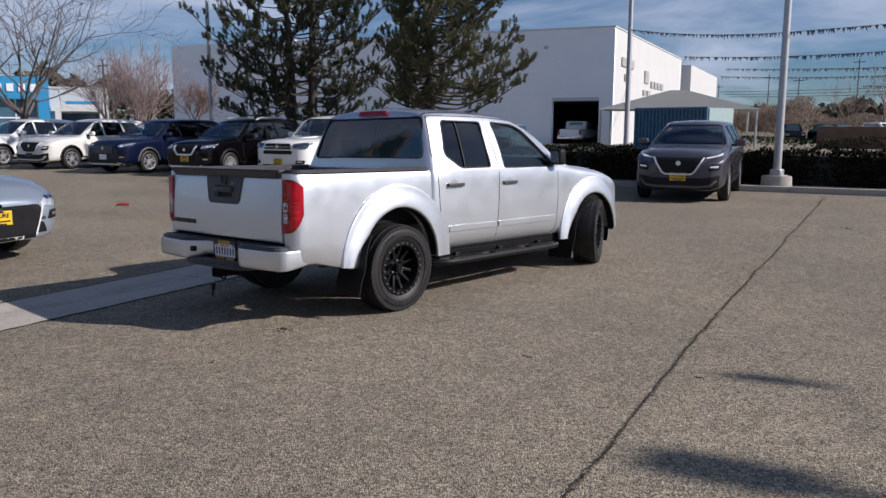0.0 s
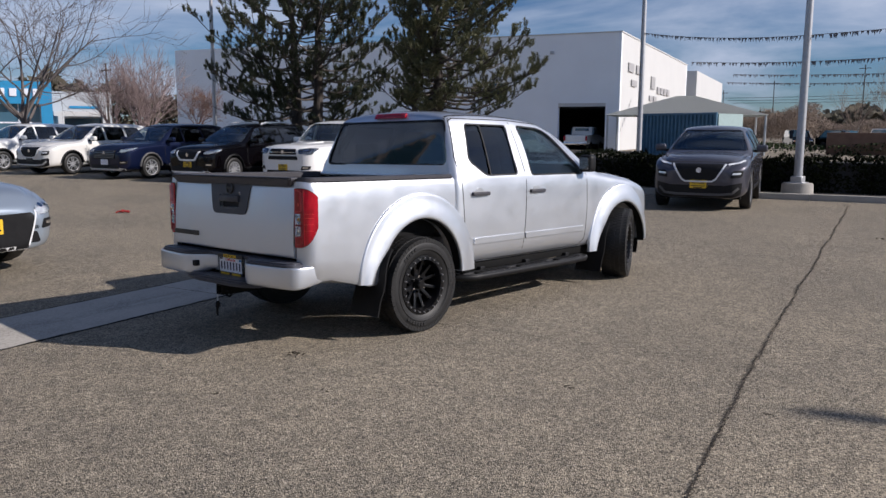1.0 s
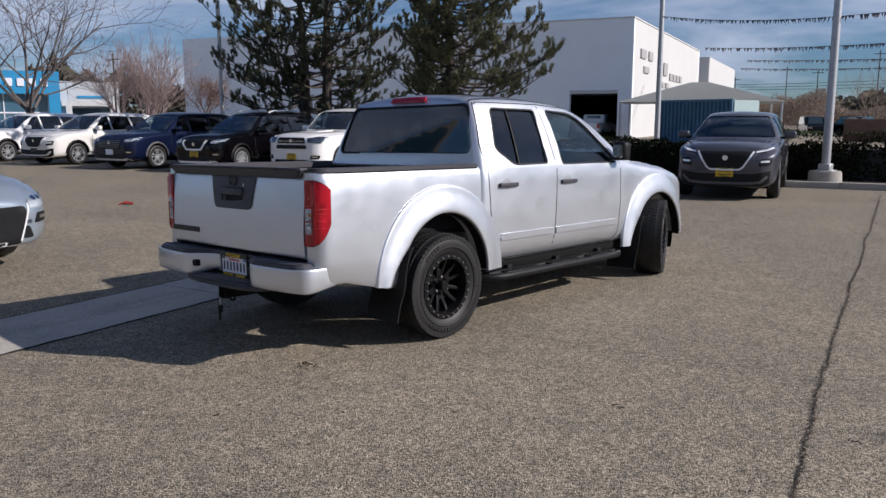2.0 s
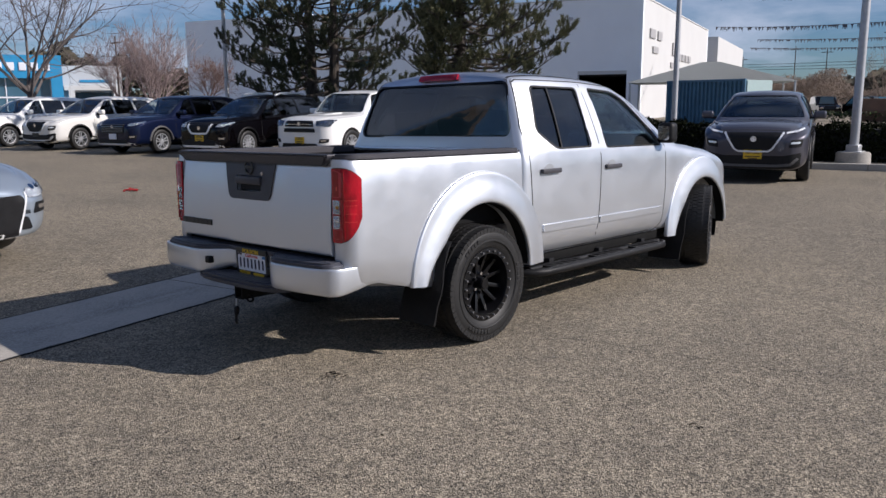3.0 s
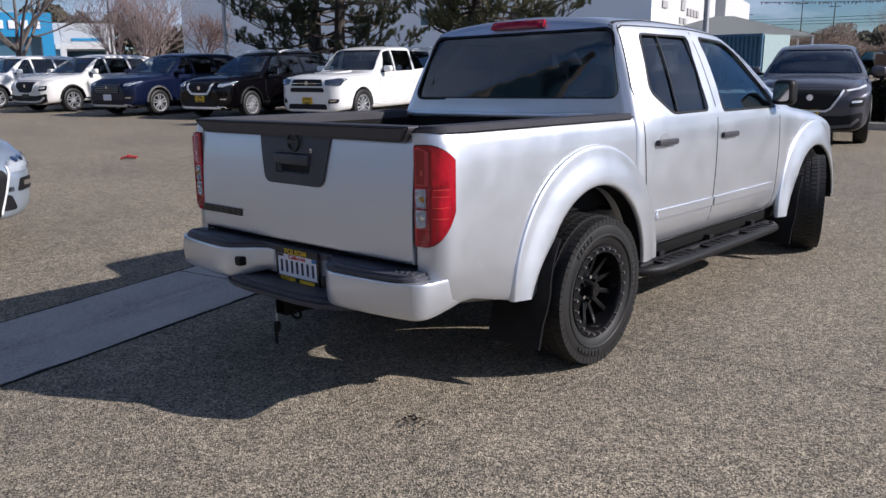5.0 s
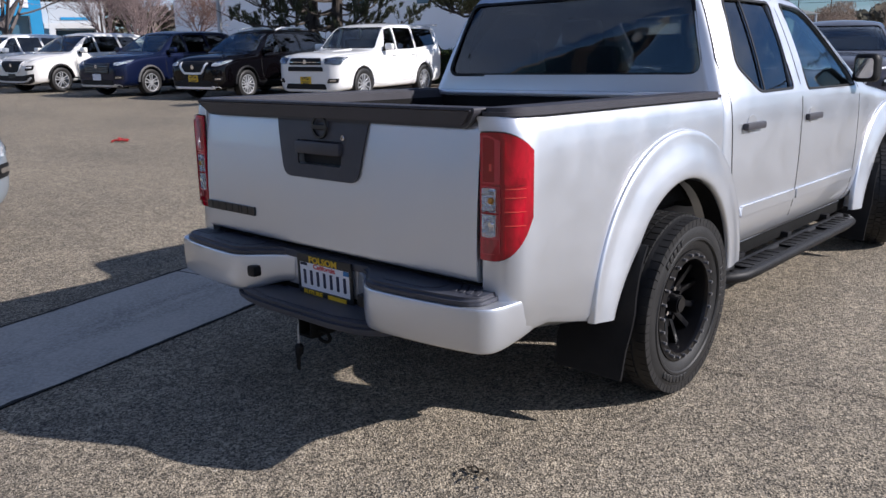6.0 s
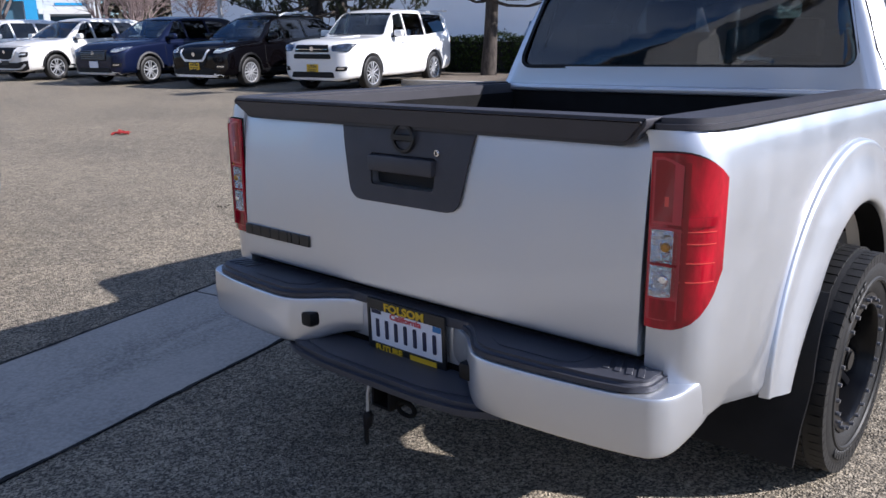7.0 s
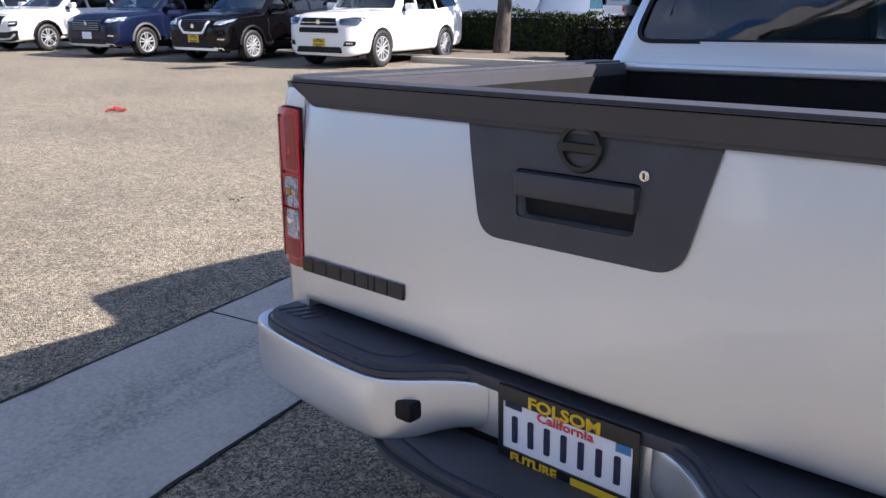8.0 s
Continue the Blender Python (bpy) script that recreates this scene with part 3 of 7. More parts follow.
SEAM = Mat("panel_gap", (0.012, 0.012, 0.013), 0.9).m
for s, ax in ((1, "+x"), (-1, "-x")):
    for win in (REAR_WIN, FRONT_WIN):
        part("window_seal", ribbon(cab_tree, win, ax, s * 2.0, 0.012, 0.0005, 0.004, True), PLASTIC, cab)
    part("quarter_bar", ribbon(cab_tree, dense([(0.93, 1.152), (0.965, 1.576)]), ax, s * 2.0, 0.013, -0.006, 0.006), PLASTIC, cab)
    # door gaps
    for line in ([(0.615, 1.60), (0.545, 1.30), (0.548, 1.10), (0.575, 0.75), (0.635, 0.52), (0.66, 0.455), (0.75, 0.44), (1.36, 0.435)],
                 [(1.400, 1.610), (1.415, 1.10), (1.405, 0.80), (1.375, 0.435)],
                 [(1.375, 0.435), (2.34, 0.44), (2.405, 0.50), (2.43, 0.80), (2.425, 1.13), (2.40, 1.20), (2.06, 1.545), (1.90, 1.605), (1.40, 1.625), (0.66, 1.62), (0.615, 1.60)]):
        part("panel_gap", ribbon(cab_tree, dense(line), ax, s * 2.0, 0.007, 0.0006, 0.0008), SEAM, cab)
    # moulded strip low on the doors
    for y0, y1 in ((0.69, 1.372), (1.40, 2.375)):
        part("door_moulding", patch(cab_tree, rounded([(y0, 0.585), (y1, 0.585), (y1, 0.634), (y0, 0.634)], 0.008), ax, s * 2.0, 0.0, 0.012, 0.2), SILVER, cab)
    part("sill_panel", patch(cab_tree, rounded([(0.62, 0.405), (2.40, 0.405), (2.40, 0.432), (0.62, 0.432)], 0.006), ax, s * 2.0, 0.0, 0.010, 0.2), SILVER, cab)
    # handles
    for y in (0.765, 1.575):
        h = new("door_handle"); h.parent = cab; h["label"] = "dark grey door handle"
        part("cup", patch(cab_tree, [(y - 0.01 + 0.055 * math.cos(a), 1.008 + 0.042 * math.sin(a)) for a in np.linspace(0, 2 * math.pi, 20, False)], ax, s * 2.0, 0.001, 0.002, 0.03), ALLOY, h)
        part("grip", box(s * 0.884 - 0.012, s * 0.884 + 0.018 * (1 if s > 0 else 1), y - 0.108, y + 0.108, 0.985, 1.018, 0.010), TRIM, h)
# third brake lamp, aerial and roof ditch
lamp = part("high_brake_lamp", patch(cab_tree, rounded([(-0.19, 1.632), (0.19, 1.632), (0.185, 1.675), (-0.185, 1.675)], 0.01), "-y", -1.0, 0.002, 0.016), REDLENS, cab, "red high-level brake lamp")
for s in (1, -1):
    part("roof_ditch", ribbon(cab_tree, dense([(s * 0.603, 0.60), (s * 0.610, 0.75), (s * 0.606, 1.3), (s * 0.590, 1.92)]), "+z", 3.0, 0.017, 0.0008, 0.0015), SEAM, cab)
    part("roof_ditch", ribbon(cab_tree, dense([(s * 0.632, 1.600), (s * 0.612, 1.640), (s * 0.604, 1.662)]), "-y", -1.0, 0.017, 0.0008, 0.0015), SEAM, cab)
part("window_seal", ribbon(cab_tree, BACK_GLASS, "-y", -1.0, 0.016, 0.0005, 0.004, True), PLASTIC, cab)

# front face: lamps, grille, bumper
part("grille", patch(cab_tree, rounded([(-0.42, 0.66), (0.42, 0.66), (0.48, 0.88), (-0.48, 0.88)], 0.03), "+y", 6, 0.003, 0.02), PLASTIC, cab)
for s in (1, -1):
    part("headlamp", patch(cab_tree, rounded([(s * 0.50, 0.72), (s * 0.70, 0.74), (s * 0.74, 0.88), (s * 0.52, 0.88)], 0.03), "+y", 6, 0.003, 0.015), LENS, cab)
b = prism(rounded([(-0.80, 3.70), (-0.62, 3.90), (0.62, 3.90), (0.80, 3.70), (0.60, 3.64), (-0.60, 3.64)], 0.05), "z", 0.36, 0.60, 0.02)
part("front_bumper", b, SILVER, truck)


def flare(y, z, s, r0, r1, x_in, x_out, a0=-2, a1=182, n=40, foot=0.0, lead=0.0):
    """A wheel-arch flare: a curved lip round the arch."""
    prof = [(r0 - 0.002, x_in - 0.10), (r0, x_out - 0.014), (r0 + 0.006, x_out - 0.002), (r0 + 0.02, x_out), (r0 + (r1 - r0) * 0.40, x_out - 0.008), (r0 + (r1 - r0) * 0.72, x_out - 0.024), (r1 - 0.014, x_in + 0.014), (r1 - 0.006, x_in + 0.010), (r1 - 0.002, x_in + 0.002), (r1, x_in - 0.014)]
    P = []
    for i in range(n + 1):
        deg = a0 + (a1 - a0) * i / n
        a = radians(deg)
        k = foot * max(0.0, (deg - 148) / 34) ** 1.2
        slim = lead * max(0.0, 1 - deg / 85)
        row = []
        for r, x in prof:
            f = (r - r0) / (r1 - r0)
            q = r + k * (1 - f) - slim * f
            row.append((s * x, y + q * math.cos(a), z + q * math.sin(a)))
        P.append(row)
    P = np.array(P)
    for _ in range(1):
        P = chaikin(P.swapaxes(0, 1)).swapaxes(0, 1)
    b = bmesh.new()
    V = [[b.verts.new(p) for p in row] for row in P]
    for i in range(n):
        for j in range(len(V[0]) - 1):
            b.faces.new((V[i][j], V[i + 1][j], V[i + 1][j + 1], V[i][j + 1]))
    bmesh.ops.recalc_face_normals(b, faces=b.faces[:])
    mid = b.faces[len(b.faces) // 2]
    up = sum((f.normal for f in b.faces), Vector())
    if up.x * s < 0:
        bmesh.ops.reverse_faces(b, faces=b.faces[:])
    return b


for s in (1, -1):
    part("wheel_flare", flare(*ARCH_F, s, 0.442, 0.635, 0.868, 0.914, 3, 183, 40, 0.10, 0.10), SILVER, cab)

# bed: two side panels with wrapped rear corners, floor, walls, rails
bed = new("bed"); bed.parent = truck


def bed_side(s):
    plan = [(0.872, 0.455), (0.880, -0.20), (0.882, -0.48), (0.884, -0.66), (0.886, -0.84), (0.887, -0.92), (0.880, -0.982), (0.860, -1.020), (0.825, -1.040), (0.790, -1.046), (0.757, -1.047), (0.752, -1.00), (0.755, 0.455)]
    rows = []
    for z, d in ((0.445, -0.022), (0.47, -0.008), (0.60, 0.0), (0.80, 0.0), (1.00, -0.004), (1.09, -0.010), (1.125, -0.018), (1.14, -0.03)):
        sink = lambda y: (0.015 if y < -0.8 else 0.015 - 0.085 * min(1.0, (y + 0.84) / 0.36)) * max(0.0, (0.62 - z) / 0.17)
        rows.append([(s * (x + d * (1 if i < 11 else 0)), y, z + sink(y)) for i, (x, y) in enumerate(plan)])
    bm = bmesh.new()
    V = [[bm.verts.new(p) for p in r] for r in rows]
    k = len(plan)
    for i in range(len(V) - 1):
        for j in range(k):
            bm.faces.new((V[i][j], V[i][(j + 1) % k], V[i + 1][(j + 1) % k], V[i + 1][j]))
    bm.faces.new(V[0][::-1]); bm.faces.new(V[-1])
    bmesh.ops.recalc_face_normals(bm, faces=bm.faces[:])
    t = tree_of(bm)
    return bm, t


for s in (1, -1):
    bm, bt = bed_side(s)
    sd_me = cut(bm, arch_cutter(*ARCH_R, ARCH_RAD, 0.45, 1.2) + arch_cutter(*ARCH_R, 0.53, 0.45, 0.845), "side_panel")
    side = part("side_panel", sd_me, SILVER, bed)
    part("wheel_flare", flare(*ARCH_R, s, 0.442, 0.640, 0.880, 0.921, -1, 180, 40, 0.11), SILVER, side)
    # rail cap
    cap_o = rounded([(0.735, 0.445), (0.862, 0.445), (0.876, -0.88), (0.868, -0.975), (0.838, -1.022), (0.79, -1.044), (0.752, -1.047), (0.735, -1.0)], [0.0, 0.02, 0.03, 0.03, 0.03, 0.02, 0.01, 0])
    b = prism([(s * x, y) for x, y in cap_o], "z", 1.128, 1.166, 0.013)
    part("rail_cap", b, TRIM, side, "black plastic bed rail cap")
    b = prism([(s * x, y) for x, y in [(0.70, 0.44), (0.757, 0.44), (0.757, -1.0), (0.70, -1.0)]], "z", 1.11, 1.160, 0.006)
    part("rail_inner", b, TRIM, side)
    part("inner_wall", box(min(s * 0.69, s * 0.753), max(s * 0.69, s * 0.753), -1.0, 0.44, 0.70, 1.12), LINER, bed)
    part("wheel_box", box(min(s * 0.52, s * 0.70), max(s * 0.52, s * 0.70), -0.42, 0.42, 0.70, 0.93, 0.04), LINER, bed)
part("floor", box(-0.69, 0.69, -1.0, 0.44, 0.66, 0.705), LINER, bed)
part("front_wall", box(-0.755, 0.755, 0.40, 0.455, 0.66, 1.128, 0.01), LINER, bed)
part("front_rail", box(-0.735, 0.735, 0.385, 0.462, 1.132, 1.160, 0.012), SILVER, bed)
b = None
for i in range(9):
    x = -0.6 + i * 0.15
    b = box(x - 0.03, x + 0.03, -0.98, 0.40, 0.70, 0.713, 0.004, 1, b)
part("floor_ribs", b, LINER, bed)

# tailgate
tg = new("tailgate"); tg.parent = truck
P = []
for z, dy in ((0.618, 0.006), (0.621, -0.006), (0.627, -0.0125), (0.66, -0.0125), (0.76, -0.0115), (0.85, -0.0085), (0.93, -0.003), (1.00, 0.002), (1.06, 0.008), (1.11, 0.014), (1.125, 0.024)):
    P.append([(x, -1.058 + dy + 0.006 * (abs(x) / 0.745) ** 3, z) for x in (-0.746, -0.742, -0.70, -0.45, -0.2, 0, 0.2, 0.45, 0.70, 0.742, 0.746)])
G = smooth_grid(P, 2)
b = bmesh.new()
V = [[b.verts.new(p) for p in r] for r in G]
F = [[b.verts.new((p[0], -0.985, p[2])) for p in r] for r in G]
n, k = len(V), len(V[0])
for i in range(n - 1):
    for j in range(k - 1):
        b.faces.new((V[i][j], V[i][j + 1], V[i + 1][j + 1], V[i + 1][j]))
        b.faces.new((F[i][j], F[i + 1][j], F[i + 1][j + 1], F[i][j + 1]))
for j in range(k - 1):
    b.faces.new((V[0][j], F[0][j], F[0][j + 1], V[0][j + 1])); b.faces.new((V[-1][j + 1], F[-1][j + 1], F[-1][j], V[-1][j]))
for i in range(n - 1):
    b.faces.new((V[i + 1][0], F[i + 1][0], F[i][0], V[i][0])); b.faces.new((V[i][-1], F[i][-1], F[i + 1][-1], V[i + 1][-1]))
bmesh.ops.recalc_face_normals(b, faces=b.faces[:])
tg_tree = tree_of(b)
HANDLE = rounded([(-0.124, 0.938), (0.120, 0.938), (0.128, 1.029), (-0.131, 1.029)], 0.012)
me = cut(b, [prism(HANDLE, "y", -1.3, -1.03)], "panel")
part("panel", me, SILVER, tg)
PANEL = rounded([(0.258, 1.112), (-0.258, 1.112), (-0.208, 0.888), (0.208, 0.888)], [0.0, 0.0, 0.045, 0.045], 6)
pb = patch(tg_tree, PANEL, "-y", -2.0, 0.001, 0.007, 0.05)
pm = cut(pb, [prism(HANDLE, "y", -1.3, -0.9)], "centre_panel")
cp = part("centre_panel", pm, TRIM, tg, "dark grey textured plastic panel")
hb = box(-0.128, 0.125, -1.080, -1.040, 0.978, 1.026, 0.010)
part("latch_handle", hb, TRIM, cp, "dark grey pull handle")
part("handle_recess", box(-0.129, 0.126, -1.036, -1.030, 0.939, 1.028), PLASTIC, cp)
b = spin([(0.033, 0.0), (0.034, 0.006), (0.042, 0.006), (0.045, 0.0)], 36)
b = box(0.0, 0.0065, -0.045, 0.045, -0.009, 0.009, 0.002, 1, b)
part("badge", moved(b, Matrix.Translation((0.006, -1.062, 1.079)) @ Matrix.Rotation(radians(-90), 4, "Z")), BLACKINK, cp, "round dark badge")
part("lock", cyl(0.010, 0.009, 0.012, 16, Matrix.Translation((0.133, -1.062, 1.045)) @ Matrix.Rotation(radians(90), 4, "X"), None, 0.002), CHROME, cp)
part("lock_slot", box(0.1315, 0.1345, -1.0695, -1.067, 1.040, 1.050), BLACKINK, cp)
CAPO = rounded([(-0.748, 1.166), (-0.748, 1.150), (-0.700, 1.102), (0.700, 1.102), (0.748, 1.150), (0.748, 1.166)], [0.006, 0.01, 0.02, 0.02, 0.01, 0.006])
b = prism(CAPO, "y", -1.086, -0.985, 0.010)
for v in b.verts:
    if v.co.y < -1.05 and v.co.z < 1.13:
        v.co.y += 0.014
part("top_cap", b, TRIM, tg, "black plastic tailgate spoiler cap")
# model lettering as plain dark blocks
x = -0.742
for w in (0.036, 0.043, 0.046, 0.043, 0.040, 0.016, 0.036, 0.044):
    part("model_mark", box(x, x + w + 0.001, -1.0755, -1.066, 0.701, 0.737, 0.0015, 1), BLACKINK, tg)
    x += w + 0.0035


# tail lamps
def lamp_grid(cols, lift):
    out = []
    for x, y, zt, zb_, nx, ny in cols:
        out.append([(x + nx * lift, y + ny * lift, zb_ + (zt - zb_) * f) for f in (0, 0.03, 0.25, 0.5, 0.75, 0.97, 1.0)])
    return out


def lamp_mesh(cols, s, lift, back):
    A = np.array(lamp_grid(cols, lift)); A = smooth_grid(A, 1)
    B = np.array(lamp_grid(cols, -back)); B = smooth_grid(B, 1)
    b = bmesh.new()
    Va = [[b.verts.new((s * p[0], p[1], p[2])) for p in r] for r in A]
    Vb = [[b.verts.new((s * p[0], p[1], p[2])) for p in r] for r in B]
    n, k = len(Va), len(Va[0])
    for i in range(n - 1):
        for j in range(k - 1):
            b.faces.new((Va[i][j], Va[i + 1][j], Va[i + 1][j + 1], Va[i][j + 1]))
        b.faces.new((Va[i][0], Vb[i][0], Vb[i + 1][0], Va[i + 1][0])); b.faces.new((Va[i][-1], Va[i + 1][-1], Vb[i + 1][-1], Vb[i][-1]))
    for j in range(k - 1):
        b.faces.new((Va[0][j], Va[0][j + 1], Vb[0][j + 1], Vb[0][j])); b.faces.new((Va[-1][j], Vb[-1][j], Vb[-1][j + 1], Va[-1][j + 1]))
    bmesh.ops.recalc_face_normals(b, faces=b.faces[:])
    return b


COLS = [(0.757, -1.047, 1.092, 0.700, 0, -1), (0.790, -1.046, 1.094, 0.698, 0.1, -1), (0.826, -1.040, 1.094, 0.702, 0.3, -0.95), (0.858, -1.021, 1.086, 0.722, 0.6, -0.8),
        (0.874, -0.988, 1.066, 0.768, 0.85, -0.5), (0.880, -0.962, 1.04, 0.835, 1, -0.3)]
INNER = [(0.766, -1.047, 0.925, 0.775, 0, -1), (0.79, -1.046, 0.927, 0.772, 0.1, -1), (0.822, -1.041, 0.925, 0.780, 0.25, -0.95)]
DARKRED = [(0.768, -1.047, 1.078, 0.945, 0, -1), (0.79, -1.046, 1.080, 0.945, 0.1, -1), (0.822, -1.041, 1.062, 0.945, 0.25, -0.95)]
LAMPRIM = Mat("lamp_rim", (0.48, 0.045, 0.055), 0.2).m
for s in (1, -1):
    lm = part("tail_lamp", lamp_mesh(COLS, s, 0.012, 0.02), REDLENS, truck, "red wrap-round tail lamp with a clear lower lens")
    part("lens_frame", lamp_mesh([(c[0] + (0.006 if i == 2 else -0.006 if i == 0 else 0), c[1], c[2] + 0.006, c[3] - 0.055, c[4], c[5]) for i, c in enumerate(INNER)], s, 0.0126, 0.0), LAMPRIM, lm)
    part("reflector", lamp_mesh(INNER, s, 0.0132, 0.0), LAMPBOX, lm)
    part("lamp_gap", lamp_mesh([(c[0] + (-0.004 if i == 0 else 0), c[1], c[2] + 0.003, c[3] - 0.003, c[4], c[5]) for i, c in enumerate(COLS)], s, 0.0035, 0.01), SEAM, lm)
    part("pane_rim", lamp_mesh([(c[0] + (0.005 if i == 2 else -0.005 if i == 0 else 0), c[1], c[2] + 0.006, c[3] - 0.006, c[4], c[5]) for i, c in enumerate(DARKRED)], s, 0.0126, 0.0), LAMPRIM, lm)
    part("inner_lens", lamp_mesh(DARKRED, s, 0.0130, 0.0), REDDARK, lm)
    part("pane_mark", lamp_mesh([(c[0], c[1], 1.000, 0.978, c[4], c[5]) for c in DARKRED[1:2] + [(0.812, -1.042, 0, 0, 0.2, -0.95), (0.822, -1.041, 0, 0, 0.25, -0.95)]], s, 0.0133, 0.0), REDBRIGHT, lm)
    part("lower_lens", lamp_mesh([(c[0] + 0.002, c[1], 0.768, 0.722, c[4], c[5]) for c in INNER], s, 0.0132, 0.0), REDLENS, lm)
    part("lens_bar", lamp_mesh([(c[0], c[1], 0.852, 0.846, c[4], c[5]) for c in INNER], s, 0.0170, 0.0), REDDARK, lm)
    part("clear_lens", lamp_mesh(INNER, s, 0.0165, -0.0145), LENS, lm, "clear reversing lens")
    for z0 in (0.815, 0.888):
        part("bulb", cyl(0.011, 0.008, 0.006, 14, Matrix.Translation((s * 0.798, -1.0605, z0)) @ Matrix.Rotation(radians(90), 4, "X")), CHROME if z0 < 0.85 else Mat("amber_bulb", (0.45, 0.20, 0.03), 0.2).m, lm)
    for z0 in (0.812, 0.855, 0.898, 0.925):
        c2 = [(c[0], c[1], z0 + 0.0022, z0, c[4], c[5]) for c in COLS[2:5]]
        part("lens_rib", lamp_mesh(c2, s, 0.0140, 0.0), REDBRIGHT, lm)
    part("lens_step", lamp_mesh([(c[0], c[1], 0.958, 0.938, c[4], c[5]) for c in COLS[2:5]], s, 0.0165, 0.0), REDLENS, lm)
    part("lens_divide", lamp_mesh([(0.829, -1.039, 1.075, 0.72, 0.35, -0.95), (0.834, -1.037, 1.075, 0.72, 0.4, -0.9), (0.838, -1.035, 1.075, 0.72, 0.4, -0.9)], s, 0.0155, 0.0), REDDARK, lm)

# rear bumper
bump = new("rear_bumper"); bump.parent = truck


def bumper_end(s):
    # plan of one end at three heights; the face curves round to the side
    prof = [(0.185, -1.062), (0.255, -1.095), (0.345, -1.185), (0.405, -1.208), (0.55, -1.200), (0.70, -1.184), (0.80, -1.163), (0.845, -1.146), (0.874, -1.100), (0.880, -1.00), (0.878, -0.93), (0.865, -0.87)]
    rows = []
    for z, d, zo in ((0.420, -0.040, 0.0), (0.422, -0.012, 0.0), (0.434, -0.002, 0), (0.50, 0.003, 0), (0.555, 0.001, 0), (0.566, -0.001, 0), (0.570, -0.004, 0), (0.570, -0.06, 0)):
        r = []
        for i, (x, y) in enumerate(prof):
            f = min(1.0, max(0.0, (x - 0.25) / 0.15))
            low = 0.0 if x < 0.62 else -0.0
            zz = z
            if z < 0.5:
                zz = z + (0.035 if x < 0.33 else 0.0) + 0.04 * max(0, (y + 1.1) / 0.24)
            if z > 0.5:
                zz = z
            nx = max(0.0, (x - 0.78) / 0.12)
            r.append((s * (x + d * nx), y - d * (1 - min(1, nx)) * 1.0, zz))
        rows.append(r)
    G = smooth_grid(rows, 2)
    b = bmesh.new()
    V = [[b.verts.new(p) for p in r] for r in G]
    B = [[b.verts.new((s * min(abs(p[0]), 0.82), max(p[1], -1.04), p[2])) for p in r] for r in G]
    n, k = len(V), len(V[0])
    for i in range(n - 1):
        for j in range(k - 1):
            b.faces.new((V[i][j], V[i][j + 1], V[i + 1][j + 1], V[i + 1][j]))
    for j in range(k - 1):
        b.faces.new((V[0][j], B[0][j], B[0][j + 1], V[0][j + 1])); b.faces.new((V[-1][j], V[-1][j + 1], B[-1][j + 1], B[-1][j]))
    for i in range(n - 1):
        b.faces.new((V[i][0], V[i + 1][0], B[i + 1][0], B[i][0])); b.faces.new((V[i][-1], B[i][-1], B[i + 1][-1], V[i + 1][-1]))
    bmesh.ops.recalc_face_normals(b, faces=b.faces[:])
    return b


for s in (1, -1):
    part("bumper_end", bumper_end(s), SILVER, bump)
    pad = rounded([(s * 0.22, -1.072), (s * 0.270, -1.096), (s * 0.352, -1.180), (s * 0.41, -1.199), (s * 0.55, -1.192), (s * 0.70, -1.176), (s * 0.785, -1.158), (s * 0.822, -1.120), (s * 0.82, -0.99), (s * 0.22, -0.99)], 0.02)
    part("step_pad", prism(pad, "z", 0.560, 0.597, 0.012, None, 3), STEPPAD, bump, "ribbed black plastic step pad")
    tray = rounded([(s * 0.36, -1.12), (s * 0.42, -1.158), (s * 0.60, -1.150), (s * 0.64, -1.12), (s * 0.64, -1.05), (s * 0.36, -1.05)], 0.02)
    part("pad_panel", prism(tray, "z", 0.590, 0.5995, 0.002), STEPPAD, bump)
    for i in range(4):
        x = s * (0.70 + i * 0.030)
        rb = box(-0.008, 0.008, -0.035, 0.035, -0.003, 0.0012, 0.001, 1)
        part("grip_rib", moved(rb, Matrix.Translation((x - s * 0.012, -1.085, 0.599)) @ Matrix.Rotation(radians(s * 24), 4, "Z")), STEPPAD, bump)
    part("sensor_socket", box(min(s * 0.300, s * 0.352), max(s * 0.300, s * 0.352), -1.178, -1.12, 0.482, 0.528, 0.010), PLASTIC, bump)
part("centre_face", box(-0.23, 0.23, -1.062, -1.03, 0.455, 0.575, 0.006), SILVER, bump)
part("top_strip", box(-0.27, 0.27, -1.072, -0.99, 0.566, 0.596, 0.006), STEPPAD, bump)
st = rounded([(-0.47, -1.06), (-0.43, -1.165), (-0.345, -1.215), (-0.20, -1.235), (0.20, -1.235), (0.345, -1.215), (0.43, -1.165), (0.47, -1.06), (0.40, -1.0), (-0.40, -1.0)], 0.04)
b = prism(st, "z", 0.392, 0.432, 0.014)
b = prism(rounded([(-0.40, -1.085), (-0.35, -1.165), (-0.20, -1.205), (0.20, -1.205), (0.35, -1.165), (0.40, -1.085), (0.30, -1.055), (-0.30, -1.055)], 0.03), "z", 0.425, 0.4365, 0.004, b)
part("lower_step", b, STEPPAD, bump, "black plastic lower step")
part("backing_beam", box(-0.80, 0.80, -1.05, -0.95, 0.42, 0.585, 0.01), UNDER, bump)
# black strip added for the shade in the gap below the tailgate
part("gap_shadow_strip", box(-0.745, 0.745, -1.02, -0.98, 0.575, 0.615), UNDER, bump)
